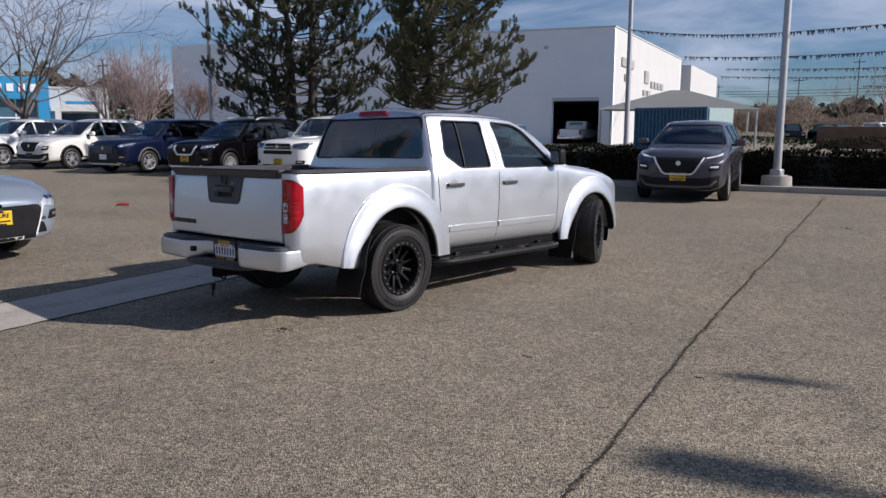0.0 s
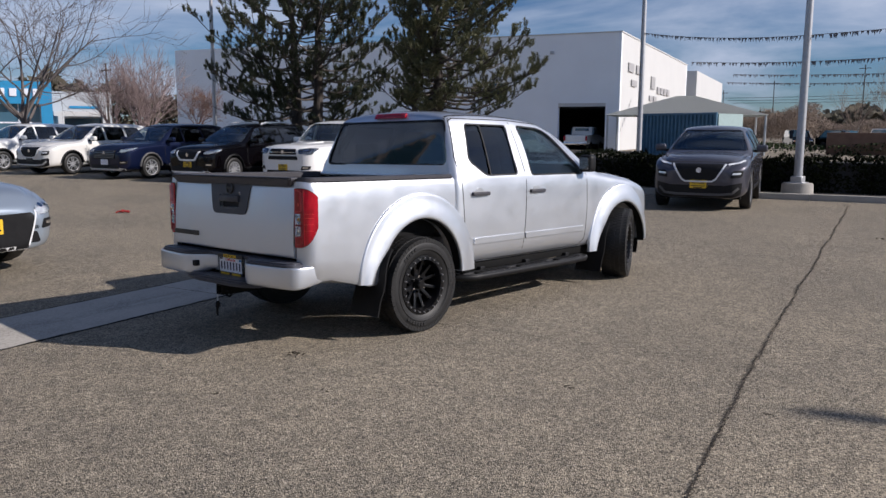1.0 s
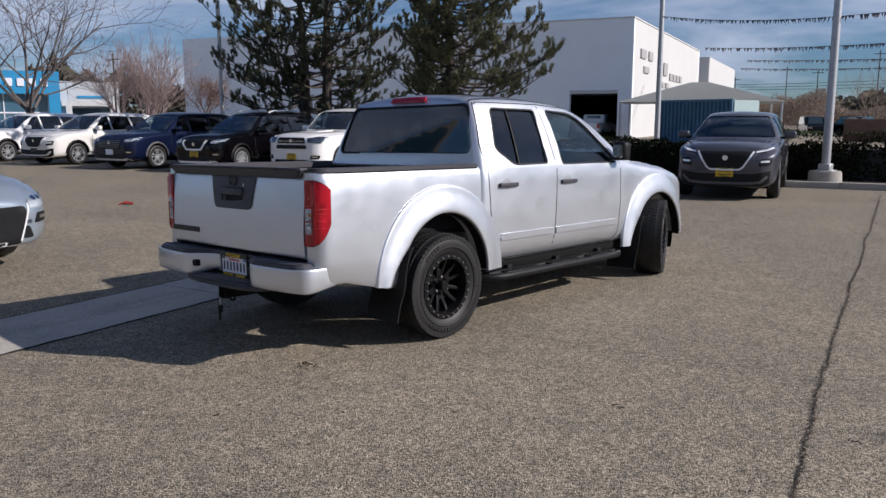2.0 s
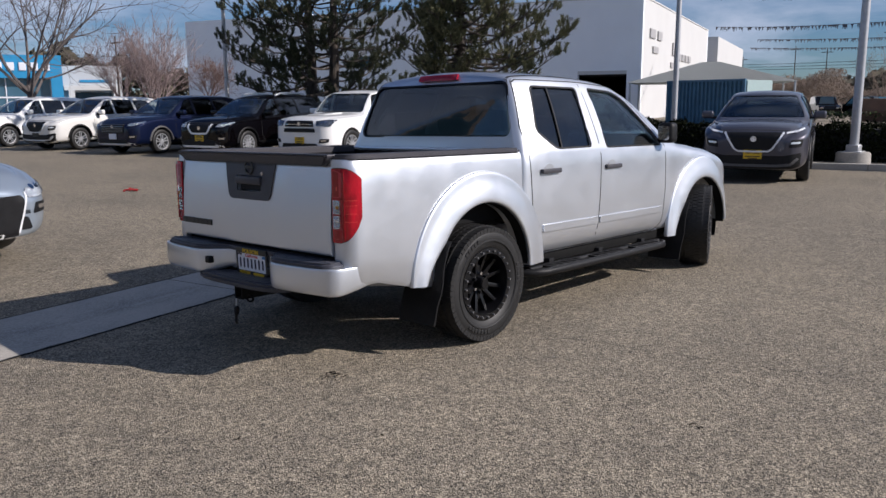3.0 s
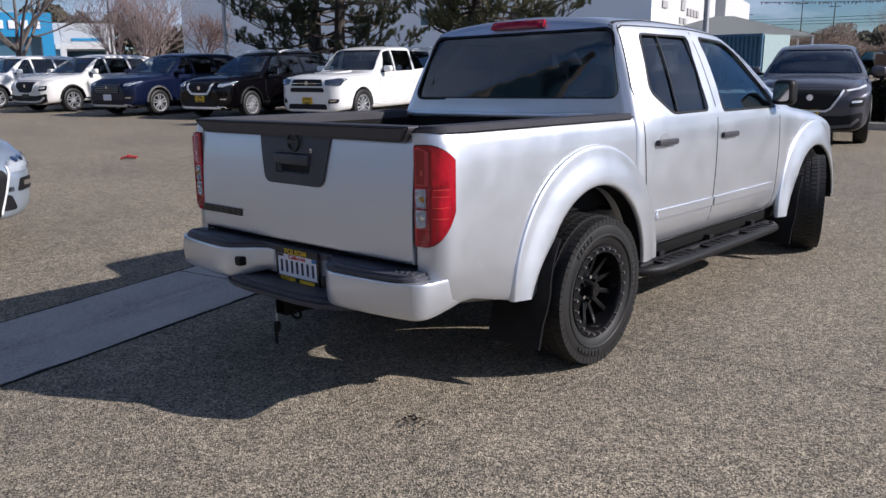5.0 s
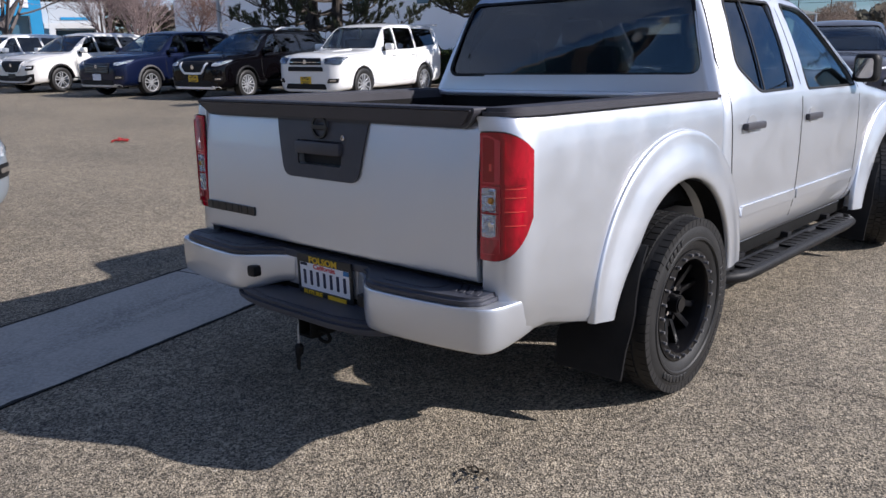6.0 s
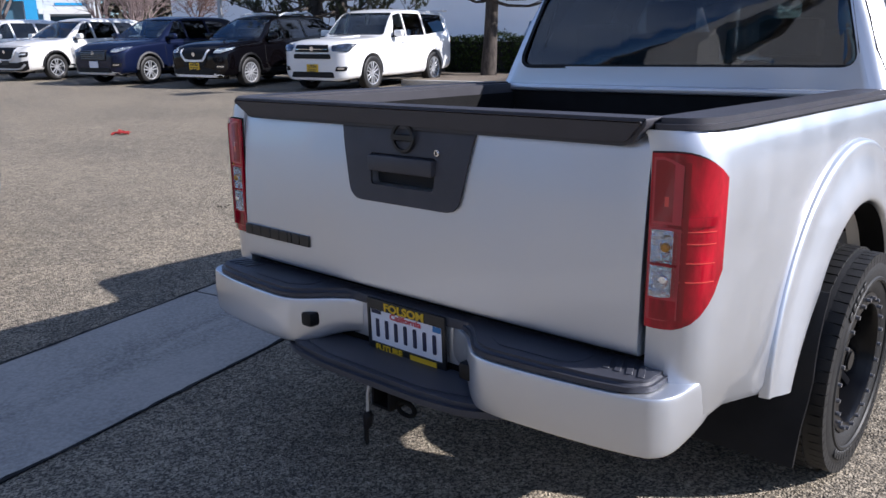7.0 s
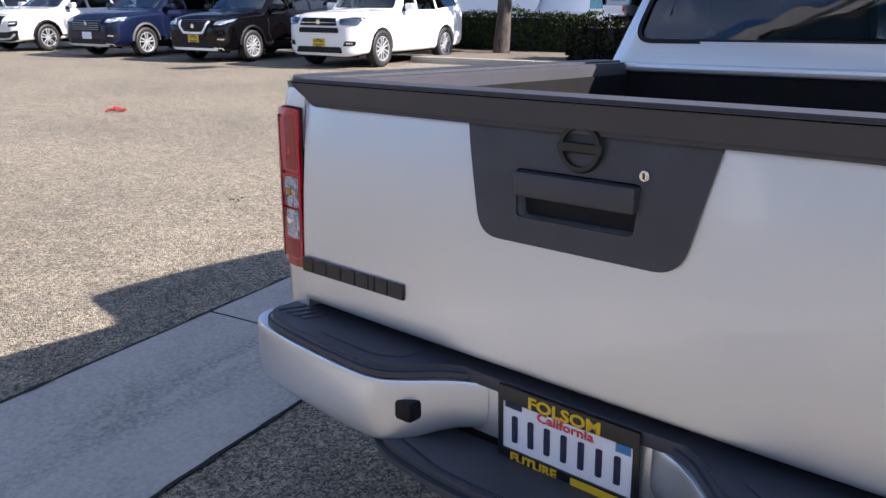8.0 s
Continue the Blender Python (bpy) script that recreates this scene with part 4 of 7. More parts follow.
part("hitch_receiver", cut(box(-0.045, 0.035, -1.17, -0.8, 0.300, 0.375, 0.006), [box(-0.034, 0.024, -1.3, -0.95, 0.310, 0.365)], "hitch_receiver"), UNDER, bump)
part("hitch_beam", box(-0.45, 0.45, -0.90, -0.82, 0.34, 0.41, 0.01), UNDER, bump)
b = tube([(0.07 + 0.034 * math.cos(a), -1.14, 0.312 + 0.020 * math.sin(a)) for a in np.linspace(0.0, 6.283, 18)], 0.007, 8)
part("chain_loop", b, UNDER, bump)
part("plug_wire", tube([(-0.118, -1.06, 0.42), (-0.128, -1.09, 0.36), (-0.137, -1.10, 0.29), (-0.140, -1.10, 0.215)], 0.005, 6), STEEL, bump)
b = tube([(-0.140, -1.10, 0.227), (-0.138, -1.10, 0.215), (-0.140, -1.10, 0.187), (-0.148, -1.10, 0.165), (-0.150, -1.10, 0.130), (-0.146, -1.10, 0.112)], [0.010, 0.018, 0.017, 0.009, 0.009, 0.006], 8)
part("trailer_plug_cable", b, PLASTIC, bump, "dangling black trailer plug")

# plate in its dealer frame; the number is plain bars
pl = new("plate"); pl.parent = bump; pl.matrix_basis = pose(0.012, -1.074, 0.512, 2, 0, 0); pl["label"] = "white plate in a black frame with yellow lettering"
part("frame", cut(box(-0.158, 0.158, -0.008, 0.004, -0.083, 0.083, 0.006), [box(-0.146, 0.146, -0.1, 0.1, -0.056, 0.050)], "frame"), BLACKINK, pl)
part("sheet", box(-0.150, 0.150, -0.003, 0.001, -0.075, 0.075), PLATEWHITE, pl)
for i in range(7):
    x = -0.126 + i * 0.0385
    bar = box(x + 0.003, x + 0.016, -0.0052, -0.0035, -0.038, 0.020, 0.002, 1)
    part("number_bar", bar, INK, pl)
for x0, x1, z0, z1 in ((0.020, 0.125, -0.079, -0.060),):
    part("dealer_bar", box(x0, x1, -0.0105, -0.0085, z0, z1), YELLOW, pl)
part("month_bar", box(-0.140, -0.100, -0.0050, -0.0035, 0.036, 0.047), INK, pl)
part("year_sticker", box(0.110, 0.140, -0.0050, -0.0035, 0.030, 0.047), Mat("sticker_blue", (0.05, 0.20, 0.45), 0.5).m, pl)


def writing(text, size, m, material, parent, depth=0.001, name="lettering"):
    cu = bpy.data.curves.new("tmp_text", "FONT")
    cu.body, cu.size, cu.extrude, cu.align_x, cu.align_y = text, size, depth, "CENTER", "CENTER"
    cu.resolution_u = 3
    cu.offset = size * 0.028
    o = new("tmp_text", cu)
    dg = bpy.context.evaluated_depsgraph_get(); dg.update()
    me = bpy.data.meshes.new_from_object(o.evaluated_get(dg))
    bpy.data.objects.remove(o); bpy.data.curves.remove(cu)
    me.materials.clear(); me.materials.append(material)
    me.transform(m)
    me.name = name
    ob = new(name, me); ob.parent = parent
    return ob


writing("FOLSOM", 0.034, Matrix.Translation((0.0, -0.0095, 0.0635)) @ Matrix.Rotation(radians(90), 4, "X") @ Matrix.Diagonal((1.25, 1, 1, 1)), YELLOW, pl, 0.0012)
writing("FUTURE", 0.027, Matrix.Translation((-0.068, -0.0095, -0.0695)) @ Matrix.Rotation(radians(90), 4, "X") @ Matrix.Diagonal((1.15, 1, 1, 1)), YELLOW, pl, 0.0012)
writing("California", 0.026, Matrix.Translation((0.0, -0.0042, 0.037)) @ Matrix.Rotation(radians(90), 4, "X") @ Matrix.Diagonal((1.25, 1, 1, 1)), REDINK, pl, 0.0004)

# mirrors, side steps, mud flaps, seats, running gear
for s in (1, -1):
    mir = new("door_mirror"); mir.parent = cab
    b = box(-0.070, 0.070, -0.07, 0.06, -0.083, 0.083, 0.042, 4)
    for v in b.verts:
        v.co.y *= 1 - 0.2 * abs(v.co.x) / 0.085
    part("housing", moved(b, Matrix.Translation((s * 0.918, 2.36, 1.240))), PLASTIC, mir)
    part("mirror_glass", moved(prism(rounded([(-0.048, -0.058), (0.048, -0.058), (0.048, 0.058), (-0.048, 0.058)], 0.026), "y", -0.003, 0.003), Matrix.Translation((s * 0.918, 2.288, 1.240)) @ Matrix.Rotation(radians(s * 4), 4, "Z") @ Matrix.Rotation(radians(7), 4, "X")), CHROME, mir, "mirror glass")
    part("arm", box(min(s * 0.84, s * 0.96), max(s * 0.84, s * 0.96), 2.33, 2.40, 1.165, 1.215, 0.015), PLASTIC, mir)
    step = new("side_step"); step.parent = truck; step["label"] = "black tubular side step bar"
    part("outer_tube", tube([(s * 0.80, 0.52, 0.318), (s * 0.88, 0.56, 0.318), (s * 0.925, 0.66, 0.318), (s * 0.93, 0.80, 0.318), (s * 0.93, 2.20, 0.318), (s * 0.92, 2.33, 0.318), (s * 0.87, 2.42, 0.318), (s * 0.80, 2.45, 0.318)], 0.028, 12), PLASTIC, step)
    part("inner_tube", tube([(s * 0.835, 0.58, 0.330), (s * 0.835, 2.40, 0.330)], 0.024, 10), PLASTIC, step)
    part("tread_plate", box(min(s * 0.832, s * 0.925), max(s * 0.832, s * 0.925), 0.66, 2.34, 0.318, 0.334), PLASTIC, step)
    part("rocker", box(min(s * 0.70, s * 0.80), max(s * 0.70, s * 0.80), 0.56, 2.62, 0.345, 0.45, 0.02), UNDER, truck)
    for y0, y1 in ((0.72, 1.16), (1.30, 1.74), (1.88, 2.30)):
        part("step_pad", box(min(s * 0.845, s * 0.938), max(s * 0.845, s * 0.938), y0, y1, 0.334, 0.348, 0.006), PLASTIC, step)
        for k in range(5):
            y = y0 + 0.06 + k * (y1 - y0 - 0.12) / 4
            part("grip_rib", box(min(s * 0.855, s * 0.930), max(s * 0.855, s * 0.930), y - 0.010, y + 0.010, 0.347, 0.352, 0.002, 1), PLASTIC, step)
    for y in (0.85, 1.5, 2.15):
        part("bracket", box(min(s * 0.70, s * 0.84), max(s * 0.70, s * 0.84), y - 0.03, y + 0.03, 0.33, 0.380, 0.006), PLASTIC, step)
    for cy, cz in (ARCH_F, ARCH_R):
        prof = [(cy - 0.436 * math.cos(q), cz + 0.436 * math.sin(q)) for q in (radians(34), radians(25), radians(16), radians(8), 0)]
        prof += [(cy - 0.448, cz - 0.06), (cy - 0.478, 0.26), (cy - 0.500, 0.15)]
        b = bmesh.new()
        rows_ = []
        for k, (yy, zz) in enumerate(prof):
            xo = 0.944 - 0.004 * max(0, k - 4)
            rows_.append([b.verts.new((s * x, yy + d, zz)) for x, d in ((0.64, 0.0), (xo, 0.0), (xo, -0.012), (0.64, -0.012))])
        for r0_, r1_ in zip(rows_[:-1], rows_[1:]):
            for k in range(4):
                b.faces.new((r0_[k], r0_[(k + 1) % 4], r1_[(k + 1) % 4], r1_[k]))
        b.faces.new(rows_[0]); b.faces.new(rows_[-1][::-1])
        bmesh.ops.recalc_face_normals(b, faces=b.faces[:])
        part("mud_flap", b, PLASTIC, truck, "black rubber mud flap")
    for cy, cz in (ARCH_F, ARCH_R):
        b = spin([(0.455, -0.16), (0.455, 0.165)], 40)
        dead = [f for f in b.faces if f.calc_center_median().z < (-0.12 if cy > 1 else 0.25)]
        bmesh.ops.delete(b, geom=dead, context="FACES")
        b = moved(b, Matrix.Translation((s * 0.66, cy, cz)))
        part("wheel_liner", b, UNDER, truck)
        lip = spin([(0.452, 0.15), (0.438, 0.165), (0.438, 0.242)], 56)
        bmesh.ops.delete(lip, geom=[f for f in lip.faces if f.calc_center_median().z < 0.0], context="FACES")
        part("liner_edge", moved(lip, Matrix.Translation((s * 0.66, cy, cz)) if s > 0 else Matrix.Translation((s * 0.66, cy, cz)) @ Matrix.Rotation(radians(180), 4, "Z")), UNDER, truck)
        if cy > 1:
            part("liner_wall", box(min(s * 0.48, s * 0.50), max(s * 0.48, s * 0.50), cy - 0.46, cy + 0.46, 0.45, 0.86), UNDER, truck)
for x in (-0.38, 0.38):
    st_ = new("front_seat"); st_.parent = truck
    part("cushion", box(x - 0.25, x + 0.25, 1.45, 1.98, 0.70, 0.86, 0.05), CLOTH, st_)
    part("backrest", moved(box(-0.24, 0.24, -0.06, 0.06, 0, 0.58, 0.05), Matrix.Translation((x, 1.42, 0.82)) @ Matrix.Rotation(radians(14), 4, "X")), CLOTH, st_)
    part("headrest", box(x - 0.12, x + 0.12, 1.24, 1.34, 1.38, 1.54, 0.04), CLOTH, st_)
rs = new("rear_seat"); rs.parent = truck
part("cushion", box(-0.66, 0.66, 0.70, 1.15, 0.70, 0.86, 0.05), CLOTH, rs)
part("backrest", box(-0.66, 0.66, 0.60, 0.70, 0.84, 1.25, 0.04), CLOTH, rs)
for x in (-0.42, 0.42):
    part("headrest", box(x - 0.12, x + 0.12, 0.66, 0.74, 1.27, 1.42, 0.03), CLOTH, rs)
part("dashboard", box(-0.74, 0.74, 2.25, 2.55, 0.72, 1.12, 0.08), PLASTIC, truck)
b = spin([(0.175 + 0.014 * math.cos(a), 0.014 * math.sin(a)) for a in np.linspace(0, 2 * math.pi, 10, False)], 36, True)
part("steering_wheel", moved(b, Matrix.Translation((-0.38, 2.12, 1.08)) @ Matrix.Rotation(radians(-65), 4, "X") @ Matrix.Rotation(radians(90), 4, "Y")), PLASTIC, truck)
for x in (-0.40, 0.40):
    part("frame_rail", box(x - 0.04, x + 0.04, -0.2, 3.75, 0.42, 0.54, 0.01, 2, box(x - 0.04, x + 0.04, -0.98, -0.2, 0.53, 0.62, 0.01)), UNDER, truck)
part("rear_axle", cyl(0.045, 0.045, 1.4, 16, Matrix.Translation((0, 0, 0.385)) @ Matrix.Rotation(radians(90), 4, "Y")), UNDER, truck)
part("differential", cyl(0.13, 0.13, 0.22, 20, Matrix.Translation((0, 0, 0.385)) @ Matrix.Rotation(radians(90), 4, "X"), None, 0.03), UNDER, truck)
part("fuel_tank", box(-0.62, -0.1, 0.9, 2.0, 0.33, 0.55, 0.04), UNDER, truck)
part("spare_tyre", moved(tyre_mesh(0.36, 0.22, 0.20, 0, 40), Matrix.Translation((0, -0.52, 0.50)) @ Matrix.Rotation(radians(90), 4, "Y")), RUBBER, truck)
part("exhaust", tube([(0.46, 0.9, 0.40), (0.48, 0.3, 0.42), (0.50, 0.0, 0.52), (0.50, -0.2, 0.56)], 0.03, 12), STEEL, truck)
part("gearbox", box(-0.28, 0.28, 1.6, 3.6, 0.32, 0.60, 0.06), UNDER, truck)
inv = TRUCK_TILT.inverted()
for x, y, turn in ((0.842, -0.004, 0), (-0.842, -0.004, 180), (0.825, 3.13, 22), (-0.825, 3.13, 202)):
    off_road_wheel(truck, inv @ pose(x, y, 0.363 + ground_z(x, y), 0, 0, turn))


# the off side stands slightly further out than the near side
for o in truck.children_recursive:
    if o.type == "MESH" and o.parent.name.split(".")[0] not in ("wheel", "plate"):
        near = 0.988 if o.parent is bump else 1.0
        for v in o.data.vertices:
            if v.co.x < -0.27:
                v.co.x = -0.27 + (v.co.x + 0.27) * 1.045
            elif v.co.x > 0.30:
                v.co.x = 0.30 + (v.co.x - 0.30) * near


# ---- parked cars ----
def alloy_wheel(parent, m, R, spokes=5, material=None, twin=True):
    w = new("wheel"); w.parent = parent; w.matrix_basis = m
    rim = R * 0.66
    part("tyre", tyre_mesh(R, 0.22, rim, 0, 36), RUBBER, w)
    part("rim", spin([(rim - 0.01, -0.08), (rim + 0.004, 0.07), (rim + 0.002, 0.095), (rim - 0.018, 0.092), (rim - 0.022, 0.05), (rim - 0.03, -0.05)], 36), material or ALLOY, w)
    part("brake_disc", cyl(rim * 0.8, rim * 0.8, 0.03, 24, Matrix.Translation((-0.02, 0, 0)) @ Matrix.Rotation(radians(90), 4, "Y")), UNDER, w)
    b = None
    for k in range(spokes):
        for s in ((-1, 1) if twin else (0,)):
            q = box(0.055, 0.085, -0.016 if twin else -0.03, 0.016 if twin else 0.03, 0.03, rim - 0.012, 0.006, 1)
            for v in q.verts:
                v.co.y += s * (0.012 + 0.16 * v.co.z)
            b = join(b, moved(q, Matrix.Rotation(2 * math.pi * k / spokes, 4, "X")))
    b = cyl(0.06, 0.05, 0.05, 20, Matrix.Translation((0.06, 0, 0)) @ Matrix.Rotation(radians(90), 4, "Y"), b)
    part("spokes", b, material or ALLOY, w)
    return w


def suv(name, label, category, m, body, L=4.65, W=1.84, H=1.70, wb=2.70, R=0.355, hood=1.09, belt=1.08, boxy=0.0, clad=True, plate=None, rails=None,
        cowl=0.205, nose=0.84, rims=None, grille="vee", scoop=False, back=None, detail=True, bumper=None, vee=None, vw=0.028):
    """A parked car of the given size; front at +y, origin on the ground below its middle."""
    car = thing(name, m, label, category)
    w, f, r = W / 2, L / 2, -L / 2
    ws = cowl * L                     # base of the windscreen
    rt = ws - 0.80 + 0.22 * boxy      # front edge of the roof
    if back is None:
        back = r + 0.30 - 0.15 * boxy
    lo, hi = belt, H - 0.05
    xr = w * (0.70 + 0.08 * boxy)
    S = [(r + 0.02, 0.42, 0.70 * w, 0.80 * w, 0.70, lo - 0.04, 0.76 * w, xr * 0.86, H - 0.22, H - 0.20, 0.30 - 0.2 * boxy),
         (r + 0.02, 0.42, 0.70 * w, 0.80 * w, 0.70, lo - 0.04, 0.76 * w, xr * 0.86, H - 0.22, H - 0.20, 0.30 - 0.2 * boxy),
         (r + 0.09, 0.34, 0.84 * w, 0.94 * w, 0.66, lo, 0.90 * w, xr * 0.94, H - 0.13, H - 0.10, 0.30 - 0.2 * boxy),
         (r + 0.35, 0.30, 0.90 * w, 0.99 * w, 0.64, lo, 0.96 * w, xr, hi - 0.03, H - 0.03, 0.15),
         (r + 0.90, 0.28, 0.90 * w, 1.00 * w, 0.64, lo, 0.965 * w, xr, hi, H),
         (-0.40, 0.27, 0.90 * w, 0.995 * w, 0.64, lo - 0.01, 0.965 * w, xr, hi, H),
         (rt - 0.25, 0.27, 0.90 * w, 0.995 * w, 0.64, lo - 0.02, 0.962 * w, xr * 0.99, hi - 0.02, H - 0.015),
         (rt + 0.02, 0.27, 0.90 * w, 0.995 * w, 0.64, lo - 0.02, 0.962 * w, xr * 0.99, hi - 0.075, H - 0.075),
         ((rt + ws) / 2, 0.27, 0.90 * w, 0.995 * w, 0.64, lo - 0.03, 0.955 * w, (xr + 0.90 * w) / 2, (hi + hood) / 2, (H + hood) / 2 + 0.01),
         (ws, 0.28, 0.90 * w, 0.99 * w, 0.64, hood - 0.06, 0.945 * w, 0.88 * w, hood + 0.01, hood + 0.035),
         (ws + 0.12, 0.28, 0.90 * w, 0.99 * w, 0.64, hood - 0.07, 0.94 * w, 0.84 * w, hood - 0.015, hood + 0.03),
         (f - 0.55, 0.28, 0.88 * w, 0.985 * w, 0.62, hood - 0.11, 0.91 * w, 0.78 * w, hood - 0.05, hood - 0.005),
         (f - 0.24, 0.26, 0.82 * w, 0.95 * w, 0.58, nose + 0.04, 0.86 * w, 0.70 * w, (nose + hood) / 2 + 0.01, (nose + hood) / 2 + 0.06),
         (f - 0.10, 0.24, 0.74 * w, 0.86 * w, 0.54, nose - 0.02, 0.80 * w, 0.62 * w, nose + 0.05, nose + 0.10),
         (f, 0.26, 0.60 * w, 0.70 * w, 0.52, nose - 0.10, 0.66 * w, 0.52 * w, nose - 0.02, nose + 0.02),
         (f + 0.005, 0.30, 0.52 * w, 0.62 * w, 0.52, nose - 0.14, 0.58 * w, 0.44 * w, nose - 0.07, nose - 0.04)]
    bm = shell(smooth_grid([truck_section(*q) for q in S], 2))
    t = tree_of(bm)
    cab_ = []
    for q in S[2:9]:
        y, zb_, xs, xw, zm, zl, xb, xq, ze, zc, *ln = q
        cab_.append((y + (0.10 if y < r + 0.5 else 0) - (0.10 if y > rt + 0.1 else 0), 0.55, xs - 0.06, xw - 0.06, 0.75, zl, xb - 0.05, xq - 0.05, ze - 0.05, zc - 0.045, *ln))
    cab_.append((ws - 0.16, 0.55, 0.80 * w, 0.9 * w, 0.7, hood - 0.08, 0.86 * w, 0.8 * w, hood - 0.02, hood))
    ay = (wb / 2 + 0.05, -wb / 2 + 0.05)
    top = hi - 0.085
    wz = lo + 0.035
    qx = 0.30 + 0.0 * boxy
    fw = rounded([(-0.02, wz), (ws - 0.20, wz - 0.03), (ws - 0.30, wz + 0.03), (rt + 0.06, top - 0.03), (rt - 0.14, top + 0.01), (-0.02, top + 0.02)], [0.02, 0.03, 0.05, 0.08, 0.05, 0.02])
    rw = rounded([(-0.90, wz + 0.01), (-0.08, wz), (-0.08, top + 0.02), (-0.86, top + 0.01)], 0.03)
    qw = rounded([(back + 0.28, wz + 0.10), (-0.98, wz + 0.02), (-0.94, top + 0.005), (back + 0.48 - 0.15 * boxy, top - 0.02)], 0.04)
    scr = rounded([(-0.84 * w, hood + 0.05), (0.84 * w, hood + 0.05), (xr - 0.07, hi - 0.055), (-xr + 0.07, hi - 0.055)], 0.06)
    bgl = rounded([(-0.74 * w, wz + 0.05), (0.74 * w, wz + 0.05), (xr * 0.80, H - 0.22), (-xr * 0.80, H - 0.22)], 0.07)
    cutters = [shell(smooth_grid([truck_section(*q) for q in cab_], 1))]
    for y in ay:
        cutters += arch_cutter(y, R + 0.005, R + 0.05, 0.55 * w, 1.3)
    cutters += [prism(q, "x", -1.4, 1.4) for q in (fw, rw, qw)] + [prism(scr, "y", rt - 0.3, f), prism(bgl, "y", r - 0.5, r + 0.8)]
    bd = part("body", cut(bm, cutters, "body"), body, car)
    part("windscreen", patch(t, scr, "+y", 6, -0.010, 0.004), SCREENGLASS, car)
    part("rear_window", patch(t, bgl, "-y", -6, -0.010, 0.004), PRIVACY, car)
    for s, ax in ((1, "+x"), (-1, "-x")):
        for q, g in ((fw, CLEARGLASS), (rw, PRIVACY), (qw, PRIVACY)):
            part("door_window", patch(t, q, ax, s * 2, -0.012, 0.004), g, bd)
        if detail:
            for line in ([(-0.05, top + 0.04), (-0.05, wz), (-0.04, 0.6), (-0.06, 0.42)], [(-0.93, top + 0.02), (-0.95, wz), (-0.90, 0.80), (-0.72, 0.48), (-0.6, 0.42), (ws - 0.25, 0.42), (ws - 0.14, 0.60), (ws - 0.12, wz - 0.02)]):
                part("panel_gap", ribbon(t, dense(line, 4), ax, s * 2, 0.008, 0.0006, 0.001), SEAM, bd)
            for y in (-0.78, 0.12):
                part("door_handle", box(min(s * (w - 0.02), s * (w + 0.015)), max(s * (w - 0.02), s * (w + 0.015)), y - 0.09, y + 0.09, lo - 0.11, lo - 0.08, 0.01, 1), body, bd)
            part("sill", patch(t, rounded([(ay[1] + R + 0.05, 0.29), (ay[0] - R - 0.05, 0.29), (ay[0] - R - 0.05, 0.42), (ay[1] + R + 0.05, 0.42)], 0.02), ax, s * 2, 0.001, 0.012, 0.3), PLASTIC if clad else body, bd)
        mir = part("door_mirror", moved(box(-0.11, 0.11, -0.07, 0.07, -0.075, 0.075, 0.05, 3), Matrix.Translation((s * (w + 0.10), ws - 0.32, wz + 0.07))), body, bd)
        part("mirror_arm", box(min(s * (w - 0.08), s * (w + 0.05)), max(s * (w - 0.08), s * (w + 0.05)), ws - 0.36, ws - 0.28, wz - 0.01, wz + 0.04, 0.01, 1), PLASTIC, bd)
        if clad:
            for y in ay:
                part("arch_cladding", flare(y, R + 0.005, s, R + 0.048, R + 0.105, w * 0.985, w * 1.012, 4, 176, 24), clad if not isinstance(clad, bool) else PLASTIC, bd)
        if rails:
            part("roof_rail", tube([(s * (xr - 0.02), r + 0.75, H - 0.02), (s * (xr - 0.02), r + 0.90, H + 0.035), (s * (xr - 0.02), rt - 0.55, H + 0.03), (s * (xr - 0.02), rt - 0.30, H - 0.03)], 0.026, 8), rails, car)
    # interior
    part("seats", box(-0.6, 0.6, -0.15, 0.05, 0.6, wz + 0.26, 0.08, 2, box(-0.62, 0.62, -1.15, -0.95, 0.6, wz + 0.20, 0.08)), CLOTH, car)
    part("dashboard", box(-0.7 * w, 0.7 * w, ws - 0.55, ws - 0.22, 0.6, hood - 0.02, 0.05), PLASTIC, car)
    part("underbody", box(-w * 0.82, w * 0.82, r + 0.25, f - 0.30, 0.22, 0.45), UNDER, car)
    # front face
    front = new("front_face"); front.parent = car
    F = lambda o, rr=0.03: rounded(o, rr)
    if grille == "vee":
        part("grille", patch(t, F([(-0.30, 0.52), (0.30, 0.52), (0.47, nose + 0.02), (0.45, nose + 0.06), (-0.45, nose + 0.06), (-0.47, nose + 0.02)]), "+y", 6, 0.002, 0.012), PLASTIC, front)
        for s in (1, -1):
            part("grille_trim", ribbon(t, dense([(s * a, z) for a, z in (vee or [(0.53, nose + 0.045), (0.47, nose - 0.06), (0.37, 0.58), (0.30, 0.53)])], 5), "+y", 6, vw, 0.004, 0.020), SATIN, front, "chrome vee-shaped grille trim")
        part("lower_mask", patch(t, F([(-0.66, 0.29), (0.66, 0.29), (0.72, 0.42), (0.30, 0.50), (-0.30, 0.50), (-0.72, 0.42)]), "+y", 6, 0.002, 0.008), PLASTIC, front)
        part("hood_edge", ribbon(t, dense([(-0.70, nose + 0.075), (-0.4, nose + 0.085), (0, nose + 0.09), (0.4, nose + 0.085), (0.70, nose + 0.075)], 5), "+y", 6, 0.010, 0.001, 0.001), SEAM, front)
    elif grille == "wing":
